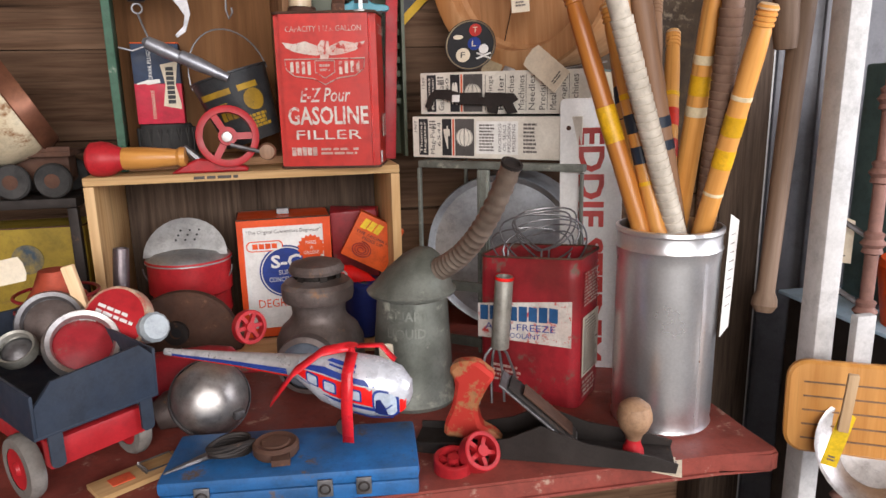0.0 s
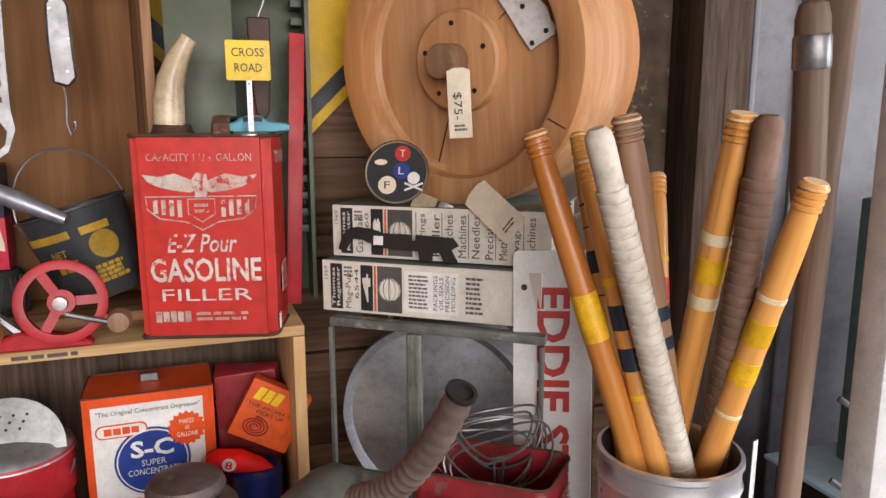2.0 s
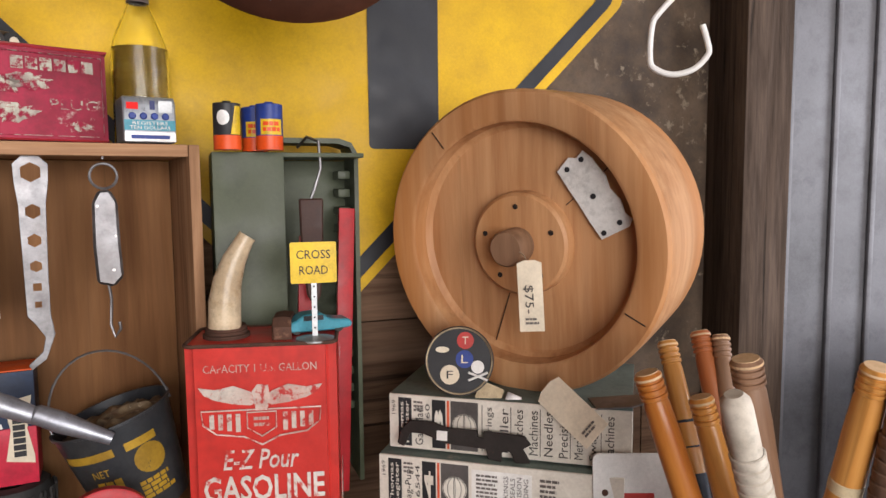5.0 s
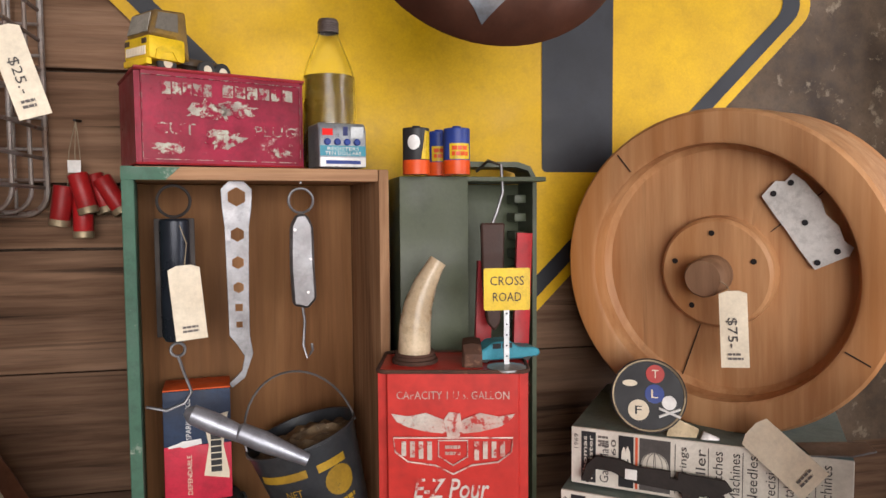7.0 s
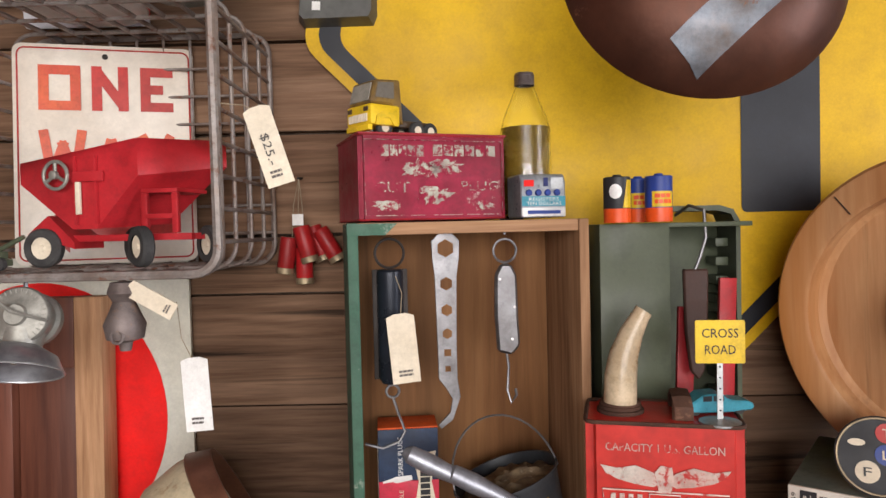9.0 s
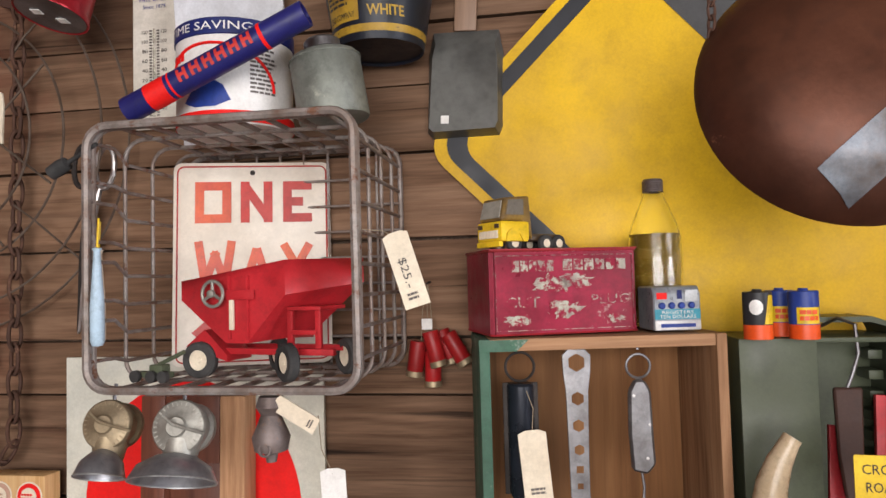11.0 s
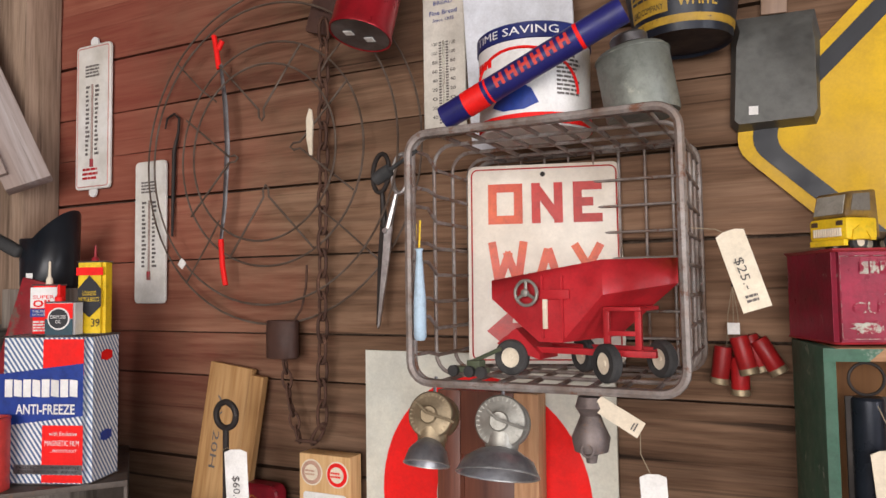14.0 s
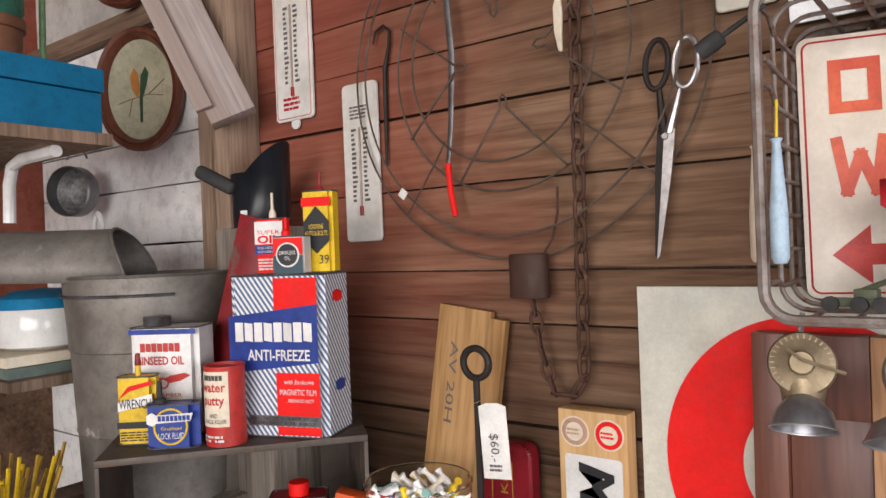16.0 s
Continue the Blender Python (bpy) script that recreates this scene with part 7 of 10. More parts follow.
# ---- hanging pan, hook ----
pan = thing("hanging_pan", "browned round copper pan hung bottom-out on a chain", "pan", 0.074, 1.15, 1.911, -14, 0, -2)
bm = B()
lathe(bm, [(0, -0.05), (0.05, -0.047), (0.095, -0.036), (0.128, -0.016), (0.145, 0.006), (0.147, 0.012), (0.143, 0.013), (0.126, -0.01), (0.09, -0.03), (0, -0.043)], 60, pose(0, 0, 0, -90))
part("bowl", bm, COPPERBROWN, pan)
bm = B()
for i in range(24):
    u0, u1 = -0.105 + i * 0.21 / 24, -0.105 + (i + 1) * 0.21 / 24
    f = lambda u, w: (u, float(np.interp(math.hypot(u, w - 0.066), [0, 0.05, 0.095, 0.128, 0.145], [-0.05, -0.047, -0.036, -0.016, 0.006])) - 0.0022, w)
    for j in range(6):
        w0, w1 = -0.022 + j * 0.044 / 6, -0.022 + (j + 1) * 0.044 / 6
        bm.faces.new([bm.verts.new(f(u, w)) for u, w in ((u0, w0), (u1, w0), (u1, w1), (u0, w1))])
bmesh.ops.remove_doubles(bm, verts=bm.verts, dist=1e-5)
bm.transform(pose(0, 0, 0, 0, -40, 0) @ pose(0, 0, -0.066))
part("solder_strap", bm, surf("blue_grey_strap", (0.2, 0.23, 0.27), 0.45, 0.6, c2=(0.1, 0.08, 0.07), s=16, wear=(0.16, 0.075, 0.045), ws=40), pan, "grey solder strap")


def chain_links(parent, p0, p1, n, ma, r=0.0075, wire=0.0017, name="link"):
    p0, p1 = Vector(p0), Vector(p1)
    d = p1 - p0
    q = d.to_track_quat("Z", "Y").to_matrix().to_4x4()
    L = d.length / n
    bm = B()
    tube(bm, [(r * 0.62 * math.cos(a), 0, L * 0.66 * math.sin(a)) for a in [i * 2 * math.pi / 14 for i in range(14)]], wire, 6, True)
    me = bpy.data.meshes.new("link")
    bm.to_mesh(me)
    bm.free()
    me.polygons.foreach_set("use_smooth", [True] * len(me.polygons))
    me.materials.append(ma)
    for i in range(n):
        ob = new(name, me)
        ob.parent = parent
        ob.matrix_basis = Matrix.Translation(p0 + d * (i + 0.5) / n) @ q @ pose(0, 0, 0, 0, 0, 90 * (i % 2) + 20)


chain_links(pan, (-0.125, 0.01, 0.06), (-0.09, -0.15, 0.86), 55, RUST)
chain_links(pan, (0.13, 0.01, 0.06), (0.1, -0.15, 0.86), 55, RUST)
hk = thing("utility_hook", "white-coated steel hook hanging from a black clamp", "hook", 0.392, 0.925, 1.795, 0, 0, -30)
bm = B()
knots = [Vector((a, 0, b)) for a, b in ((0.008, 0.04), (0.008, 0.03), (0.008, 0.0), (0.002, -0.014), (-0.022, -0.04), (-0.0285, -0.052), (-0.03, -0.08), (-0.026, -0.09), (-0.01, -0.096), (0.008, -0.092), (0.02, -0.08), (0.02, -0.07), (0.014, -0.05), (0.012, -0.045))]
pts = []
for p0, p1, p2, p3 in zip(knots, knots[1:], knots[2:], knots[3:]):
    for i in range(5):
        u = i / 5
        pts.append(0.5 * (2 * p1 + (p2 - p0) * u + (2 * p0 - 5 * p1 + 4 * p2 - p3) * u * u + (3 * p1 - p0 - 3 * p2 + p3) * u ** 3))
tube(bm, pts, 0.0027, 10)
tube(bm, [(-0.014, 0, 0.03), (-0.016, 0, -0.012)], 0.0032, 10)
part("hook", bm, WHITEPLASTIC, hk)
bm = B()
box(bm, -0.03, -0.012, 0.028, 0.06, 0.012, 0.045, 0.004)
box(bm, 0.06, -0.008, 0.03, 0.12, 0.008, 0.04, 0.003)
tube(bm, [(0, 0, 0.045), (0, 0, 1.0)], 0.003, 6)
part("clamp", bm, RUBBER, hk)

# ---- grey panel wall, white post and beyond ----
gp = thing("grey_partition", "grey painted metal partition with vertical ribs", "partition", 0.93, 1.43, 0, 0, 0, -8, kind="structure")
bm = B()
box(bm, 0, 0.0, 0, 1.3, 0.012, 2.8)
part("sheet", bm, GREYPAINT, gp)
bm = B()
box(bm, 0, -0.018, 0, 0.09, -0.001, 2.8, 0.002)
part("white_board", bm, POSTPAINT, gp, "white peeling board")
for x in (0.1, 0.2, 0.29, 0.42, 0.55, 0.68, 0.8):
    bm = B()
    box(bm, x, -0.01, 0, x + 0.012, -0.0005, 2.8, 0.004)
    part("rib", bm, GREYPAINT, gp)
for z in (1.72, 1.745, 1.77):
    print_panel(gp, 0.03, z, 0.05, z + 0.012, -0.0185, BLACK, "stencil_mark")
bm = B()
box(bm, 0.66, 0.775, 0, 0.69, 0.81, 2.8, 0.004)
solo("white_post", bm, POSTPAINT, "white painted wooden post beside the bench", "post", kind="structure")
bm = B()
box(bm, 0.691, 0.74, 0.93, 0.72, 0.753, 1.0, 0.002)
solo("hinge_block", bm, POSTPAINT, "small white painted wooden block on the post", "block")
bat = B()
lathe(bat, [(0, 0), (0.012, 0.002), (0.018, 0.012), (0.017, 0.022), (0.0125, 0.032), (0.0135, 0.2), (0.0165, 0.45), (0.0205, 0.7), (0.021, 0.9), (0.003, 0.91), (0.002, 1.822), (0, 1.822)], 24)
solo("wooden_pole", bat, POLEWOOD, "dull brown wooden pole with a rounded end, leaning", "pole", pose(0.632, 0.85, 0.975, -5, 6.5, 0))
bp = thing("wooden_bat", "wooden bat with a grey wrapped collar by the partition", "bat", 0.645, 0.87, 1.343, 2, -6, 0)
bp.scale = (0.66, 0.66, 0.9)
bm = B()
lathe(bm, [(0, 0), (0.022, 0.002), (0.026, 0.03), (0.025, 0.22), (0.02, 0.235), (0.009, 0.24), (0.008, 1.598), (0, 1.598)], 22)
part("barrel", bm, POLEWOOD, bp)
bm = B()
lathe(bm, [(0.0255, 0.165), (0.0275, 0.168), (0.0275, 0.2), (0.0255, 0.203)], 22)
part("collar", bm, STEEL, bp)
# glimpse to the right of the post
tr = thing("wooden_tray", "rounded orange-brown slatted wooden seat board", "wooden board", 0.668, 0.712, 0.82, -6, 0, -28)
bm = B()
plate(bm, rrect(-0.075, 0, 0.12, 0.125, 0.025), -0.008, 0.008, 0.004)
part("board", bm, MAPLE, tr)
for k in range(5):
    bm = B()
    box(bm, -0.055, -0.0098, 0.02 + k * 0.019, 0.1, -0.0085, 0.022 + k * 0.019)
    part("groove", bm, OLDBAT, tr)
bm = B()
lathe(bm, [(0, -0.03), (0.03, -0.026), (0.052, -0.008), (0.056, 0.004), (0.052, 0.003), (0.03, -0.02), (0, -0.025)], 30, pose(0.684, 0.672, 0.842, 55, 0, -30) @ Matrix.Scale(1.35, 4))
solo("steel_ladle", bm, CHROME, "shiny steel ladle bowl hanging", "ladle")
tag(0.623, 0.665, 0.903, 0.018, 0.07, rz=-30, ry=12, label="bright orange-yellow paper tag on a clothes peg", material=YELLOW)
bm = B()
box(bm, -0.006, -0.004, 0, 0.006, 0.004, 0.075, 0.002, pose(0.6165, 0.663, 0.885, 0, 4, -30))
solo("clothes_peg", bm, RAWWOOD, "pale wooden clothes peg holding a tag", "clothes peg")
sp = thing("iron_spindle", "brown-pink cast iron spindle with ringed knuckles", "iron spindle", 0.775, 0.82, 0)
bm = B()
pr = [(0.0, 0)]
for k in range(17):
    z = k * 0.1
    pr += [(0.009, z), (0.009, z + 0.06), (0.014, z + 0.063), (0.012, z + 0.07), (0.017, z + 0.076), (0.012, z + 0.083), (0.014, z + 0.09), (0.009, z + 0.094)]
pr += [(0, 1.7)]
lathe(bm, pr, 18)
part("spindle", bm, surf("brown_pink_iron", (0.3, 0.16, 0.13), 0.55, 0.2), sp)
bm = B()
tube(bm, [(0.0, 0, 0.98), (-0.06, 0.05, 1.03)], 0.004, 6)
part("stay", bm, STEEL, sp)
bm = B()
tube(bm, [(0.0, 0, 1.08), (-0.06, 0.05, 1.13)], 0.004, 6)
part("stay", bm, STEEL, sp)
tag(0.755, 0.86, 1.1, 0.035, 0.06, rz=-40, label="cream price tag hanging on the spindle")
bm = B()
box(bm, 0.98, 0.98, 0.9085, 1.5, 1.1, 1.33, 0.006)
solo("teal_cupboard", bm, surf("dull_teal_paint", (0.08, 0.14, 0.14), 0.5, wear=(0.2, 0.2, 0.18), ws=8, th=0.7), "dull teal painted cupboard beyond the post", "cupboard")
bm = B()
box(bm, 0.9, 0.85, 0, 1.5, 1.14, 0.9, 0.01)
solo("black_counter", bm, IRON, "dark counter beyond the white post", "counter")
bm = B()
box(bm, 0.88, 0.83, 0.9005, 1.5, 1.145, 0.908, 0.003)
box(bm, 0.88, 0.826, 0.84, 1.5, 0.8295, 0.905, 0.0015)
solo("pale_blue_cloth", bm, surf("pale_blue_cloth", (0.42, 0.58, 0.72), 0.8, c2=(0.36, 0.52, 0.66), bump=0.4, grime=0.15), "pale blue cloth laid over the dark counter", "cloth")
bm = B()
lathe(bm, [(0, 0), (0.06, 0), (0.075, 0.1), (0.07, 0.11), (0, 0.11)], 28, pose(0.965, 0.9, 0.9085))
solo("orange_pot", bm, ORANGE, "orange enamel pot on the dark counter", "pot")

# ---- left of the crate ----
hl = thing("rusty_helmet", "dented cream metal dome with rust stains", "metal dome", -0.49, 1.27, 1.285, 0, 62, 20)
bm = B()
lathe(bm, [(0, 0.1), (0.035, 0.096), (0.065, 0.078), (0.085, 0.045), (0.092, 0.0), (0.09, -0.02), (0.086, -0.02), (0.088, 0.0), (0.08, 0.04), (0, 0.09)], 44, pose(0, 0, 0, 180))
part("dome", bm, surf("rust_stained_cream", (0.62, 0.55, 0.4), 0.55, c2=(0.5, 0.4, 0.25), s=8, wear=(0.22, 0.1, 0.04), ws=12, th=0.56), hl)
bm = B()
lathe(bm, [(0.093, 0.012), (0.095, 0.014), (0.084, 0.042), (0.081, 0.042), (0.09, 0.014)], 40)
part("copper_collar", bm, surf("browned_copper", (0.24, 0.1, 0.055), 0.4, 0.6, c2=(0.12, 0.05, 0.035)), hl, "browned copper collar")
ch2 = thing("toy_trailer", "rusty toy trailer chassis with four black wheels", "toy trailer", -0.49, 1.25, 1.135)
bm = B()
box(bm, -0.16, 0, 0.068, 0.1, 0.09, 0.076, 0.001)
box(bm, -0.16, 0, 0.076, 0.1, 0.006, 0.084, 0.001)
part("deck", bm, RUST, ch2)
for wx in (0.01, 0.073):
    for wy in (-0.012, 0.085):
        bm = B()
        lathe(bm, [(0.012, -0.008), (0.026, -0.008), (0.029, -0.004), (0.029, 0.004), (0.026, 0.008), (0.012, 0.008)], 28, pose(wx, wy, 0.03, 90))
        w = part("wheel", bm, RUBBER, ch2)
        bm = B()
        lathe(bm, [(0, -0.009), (0.005, -0.009), (0.007, -0.006), (0.0125, -0.007), (0.0125, 0.007), (0, 0.008)], 20, pose(wx, wy, 0.03, 90))
        part("hub", bm, RUST, w)
bm = B()
box(bm, -0.01, 0.02, 0.03, 0.09, 0.06, 0.0675, 0.002)
part("axle_block", bm, RUST, ch2)
fr = thing("black_shelf", "black steel shelf frame beside the pine crate", "shelf", -0.62, 1.24, 0.8305)
for a in ((-0.3, 0, 0.288, 0.232, 0.18, 0.304), (0.216, 0.0, 0, 0.232, 0.016, 0.287), (0.216, 0.164, 0, 0.232, 0.18, 0.287), (-0.3, 0, 0, -0.284, 0.016, 0.287)):
    bm = B()
    box(bm, *a, 0.002)
    part("bar", bm, IRON, fr)
yt = thing("yellow_tin", "worn yellow rectangular tin with a blue round emblem", "tin", -0.48, 1.33, 0.8305)
tin(yt, 0.17, 0.1, 0.25, surf("worn_yellow_tin", (0.36, 0.25, 0.03), 0.5, wear=(0.2, 0.12, 0.06), ws=14, th=0.6), 0.006, RUST)
shape_print(yt, circle(-0.01, 0.195, 0.026), -0.052, surf("blue_emblem", (0.05, 0.08, 0.11), 0.6, c2=(0.3, 0.22, 0.06), s=40), "round_emblem")
rl = thing("red_lantern", "faded red wire-caged lantern among the scraps", "lantern", -0.375, 1.06, 0.8305)
bm = B()
lathe(bm, [(0, 0), (0.05, 0), (0.055, 0.02), (0.05, 0.08), (0.04, 0.12), (0.045, 0.15), (0.05, 0.17), (0.03, 0.2), (0.02, 0.225), (0, 0.226)], 32)
part("body", bm, surf("faded_orange_red", (0.42, 0.07, 0.035), 0.5, wear=(0.2, 0.1, 0.07), ws=20, th=0.6), rl)
for z in (0.13, 0.15, 0.17, 0.19):
    bm = B()
    tube(bm, [(0.056 * math.cos(a), 0.056 * math.sin(a), z) for a in [i * 2 * math.pi / 24 for i in range(24)]], 0.0025, 6, True)
    part("cage_ring", bm, DARKRED, rl)
tag(-0.392, 0.99, 1.075, 0.034, 0.055, ry=80, label="cream price tag lying on the red lantern")
bm = B()
box(bm, -0.008, -0.006, 0, 0.008, 0.006, 0.085, 0.002)
solo("wooden_stick", bm, RAWWOOD, "short pale wooden stick with a hole", "wooden stick", pose(-0.318, 1.0, 0.99, -5, -14, 0))

# ---- wire milk crate on the wall ----
X0, X1, Z0, Z1, Y0, Y1 = -0.802, -0.452, 1.6, 1.932, 1.203, 1.452
bas = thing("wire_milk_crate", "rusty grey wire milk crate fixed sideways on the wall", "wire crate")


def wire(pts, r=0.0026, closed=False, name="wire"):
    bm = B()
    tube(bm, pts, r, 7, closed)
    return part(name, bm, RUSTWIRE, bas)


loop = rrect(X0, Z0, X1, Z1, 0.028)
for y, r in ((Y0, 0.0055), (Y0 + 0.012, 0.0045), (Y1 - 0.004, 0.004)):
    wire([(x, y, z) for x, z in loop], r, True, "rim_wire")
for y in (Y0 + 0.075, Y0 + 0.14, Y0 + 0.2):
    wire([(x, y, z) for x, z in rrect(X0 + 0.003, Z0 + 0.003, X1 - 0.003, Z1 - 0.003, 0.028)], 0.0028, True, "hoop_wire")
for k in range(8):
    z = Z0 + 0.035 + k * 0.038
    dip = 0.012 if k % 2 else 0.0
    wire([(X0 + 0.001, Y0 + 0.006, z + dip), (X0 + 0.004, Y0 + 0.05, z + dip), (X0 + 0.006, Y0 + 0.075, z - 0.006), (X0 + 0.006, Y1 - 0.004, z - 0.006)], 0.0026)
    wire([(X1 - 0.001, Y0 + 0.006, z), (X1 - 0.002, Y1 - 0.004, z)], 0.0026)
for k in range(8):
    x = X0 + 0.04 + k * 0.039
    wire([(x, Y0 + 0.006, Z1 - 0.001), (x + 0.012, Y1 - 0.004, Z1 - 0.002)], 0.0032)
    wire([(x, Y0 + 0.006, Z0 + 0.001), (x, Y1 - 0.004, Z0 + 0.002)], 0.0032)
    wire([(x, Y1 - 0.004, Z0), (x, Y1 - 0.004, Z1)], 0.0022)
for k in range(7):
    z = Z0 + 0.045 + k * 0.04
    wire([(X0, Y1 - 0.007, z), (X1, Y1 - 0.007, z)], 0.0022)

ow = thing("one_way_sign", "aged white ONE WAY metal sign with faded red letters", "sign", -0.675, 1.405, 1.607, -4, 0, 16)
bm = B()
plate(bm, rrect(-0.118, 0, 0.118, 0.31, 0.012), -0.001, 0.001)
part("plate", bm, SIGNWHITE, ow)
bm = B()
tube(bm, [(x, -0.0012, z) for x, z in rrect(-0.112, 0.006, 0.112, 0.304, 0.01)], 0.0012, 5, True)
part("border", bm, SIGNRED, ow)


def stroke_letter(parent, ch, x0, z0, x1, z1, y, ma, w):
    """Block capitals drawn in strokes of even width."""
    m = (x0 + x1) / 2
    h = w / 2
    P = {"O": [[(x0 + h, z0 + h), (x1 - h, z0 + h), (x1 - h, z1 - h), (x0 + h, z1 - h), (x0 + h, z0 + h)]],
         "N": [[(x0 + h, z0), (x0 + h, z1)], [(x0 + h, z1 - h), (x1 - h, z0 + h)], [(x1 - h, z0), (x1 - h, z1)]],
         "E": [[(x0 + h, z0), (x0 + h, z1)], [(x0, z0 + h), (x1, z0 + h)], [(x0, z1 - h), (x1, z1 - h)], [(x0, (z0 + z1) / 2), (x1 - w, (z0 + z1) / 2)]],
         "W": [[(x0 + h, z1), (x0 + (m - x0) * 0.5, z0 + h), (m, z1 - (z1 - z0) * 0.25), (m + (x1 - m) * 0.5, z0 + h), (x1 - h, z1)]],
         "A": [[(x0 + h, z0), (m, z1 - h), (x1 - h, z0)], [(x0 + (x1 - x0) * 0.2, z0 + (z1 - z0) * 0.3), (x1 - (x1 - x0) * 0.2, z0 + (z1 - z0) * 0.3)]],
         "Y": [[(x0 + h, z1), (m, z0 + (z1 - z0) * 0.45), (x1 - h, z1)], [(m, z0), (m, z0 + (z1 - z0) * 0.5)]]}[ch]
    bm = B()
    k = 0
    for line in P:
        for (ax, az), (bx, bz) in zip(line, line[1:]):
            d = Vector((bx - ax, bz - az)).normalized()
            n = Vector((-d.y, d.x)) * h
            e = d * h if ch in "OW" else d * 0
            k += 1
            bm.faces.new([bm.verts.new((p[0], y - k * 0.00002, p[1])) for p in ((ax - e.x + n.x, az - e.y + n.y), (ax - e.x - n.x, az - e.y - n.y), (bx + e.x - n.x, bz + e.y - n.y), (bx + e.x + n.x, bz + e.y + n.y))])
    return part("letter", bm, ma, parent)


for c, a, b in (("O", -0.086, -0.032), ("N", -0.018, 0.03), ("E", 0.046, 0.09)):
    stroke_letter(ow, c, a, 0.216, b, 0.28, -0.0022, SIGNORANGE if c == "O" else SIGNRED, 0.0135)
for c, a, b in (("W", -0.086, -0.026), ("A", -0.018, 0.03), ("Y", 0.04, 0.092)):
    stroke_letter(ow, c, a, 0.118, b, 0.182, -0.0022, SIGNORANGE, 0.0125)
shape_print(ow, [(-0.09, 0.05), (-0.05, 0.084), (-0.05, 0.062), (0.09, 0.062), (0.09, 0.038), (-0.05, 0.038), (-0.05, 0.016)], -0.0016, SIGNRED, "arrow")
bm = B()
lathe(bm, [(0, 0), (0.004, 0), (0.004, 0.0006), (0, 0.0006)], 12, pose(0, -0.0012, 0.294, 90))
part("bolt_hole", bm, IRON, ow)

# red gravity wagon
gw = thing("toy_grain_wagon", "red pressed-steel toy gravity grain wagon", "toy wagon", -0.598, 1.258, 1.6085, 0, 0, -12)
bm = B()
front = [(-0.105, 0.125), (0.055, 0.148), (0.055, 0.105), (-0.002, 0.045), (-0.034, 0.045), (-0.105, 0.1)]
back = [(-0.09, 0.13), (0.12, 0.15), (0.12, 0.118), (0.04, 0.05), (0.0, 0.05), (-0.09, 0.105)]
va = [bm.verts.new((x, -0.022, z)) for x, z in front]
vb = [bm.verts.new((x, 0.06, z)) for x, z in back]
for i in range(6):
    j = (i + 1) % 6
    if i != 0:
        bm.faces.new((va[i], va[j], vb[j], vb[i]))
bm.faces.new(va)
bm.faces.new(list(reversed(vb)))
ob = part("hopper", bm, FADEDRED, gw)
so = ob.modifiers.new("thick", "SOLIDIFY")
so.thickness = 0.0014
bm = B()
for x in (-0.028, 0.0):
    box(bm, x, -0.0265, 0.05, x + 0.003, -0.0228, 0.13)
box(bm, -0.03, -0.027, 0.1, 0.012, -0.0235, 0.112, 0.001)
part("chute_rail", bm, FADEDRED, gw)
bm = B()
tube(bm, arc(-0.045, 0.108, 0.016, 0, 360, 24, -0.034), 0.0022, 7)
for a in (90, 210, 330):
    tube(bm, [(-0.045, -0.034, 0.108), (-0.045 + 0.016 * math.cos(radians(a)), -0.034, 0.108 + 0.016 * math.sin(radians(a)))], 0.0022, 6)
lathe(bm, [(0, 0), (0.005, 0.001), (0.005, 0.006), (0, 0.008)], 14, pose(-0.045, -0.033, 0.108, 90))
part("hand_wheel", bm, PEWTER, gw, "silver hand wheel")
bm = B()
box(bm, -0.025, -0.028, 0.062, -0.019, -0.024, 0.1, 0.001)
part("lever", bm, CREAM, gw)
bm = B()
box(bm, -0.075, -0.012, 0.03, 0.115, -0.004, 0.038, 0.001)
box(bm, -0.075, 0.048, 0.03, 0.115, 0.056, 0.038, 0.001)
box(bm, 0.05, -0.012, 0.0385, 0.058, -0.006, 0.085, 0.001)
box(bm, 0.09, -0.012, 0.0385, 0.098, -0.006, 0.085, 0.001)
box(bm, 0.05, -0.012, 0.085, 0.098, 0.05, 0.09, 0.001)
box(bm, 0.055, -0.012, 0.055, 0.095, -0.006, 0.061, 0.001)
plate(bm, [(-0.1, 0.04), (-0.035, 0.022), (-0.035, 0.03), (-0.07, 0.062)], -0.02, 0.03)
part("running_gear", bm, FADEDRED, gw)
for wx, wy in ((-0.075, -0.022), (0.062, -0.03), (-0.01, 0.058), (0.1, 0.05)):
    bm = B()
    q = pose(wx, wy, 0.0235, 90, 0, 8 if wy < 0 and wx < 0 else -30)
    lathe(bm, [(0.013, -0.0068), (0.021, -0.0068), (0.0235, -0.004), (0.0235, 0.004), (0.021, 0.0068), (0.013, 0.0068)], 28, q)
    w = part("wheel", bm, RUBBER, gw)
    bm = B()
    lathe(bm, [(0, 0.0055), (0.003, 0.0055), (0.004, 0.004), (0.0135, 0.0045), (0.0135, -0.005), (0, -0.005)], 22, q)
    part("hub", bm, CREAM, w)
ag = thing("toy_cannon", "tiny olive green toy field gun", "toy cannon", -0.72, 1.225, 1.608, 0, 0, -10)
bm = B()
box(bm, -0.03, -0.006, 0.005, 0.022, 0.006, 0.013, 0.002)
box(bm, -0.006, -0.008, 0.012, 0.014, 0.008, 0.022, 0.002)
tube(bm, [(0.0, 0, 0.02), (0.042, 0, 0.038)], 0.0028, 8)
part("gun", bm, OLIVE, ag)
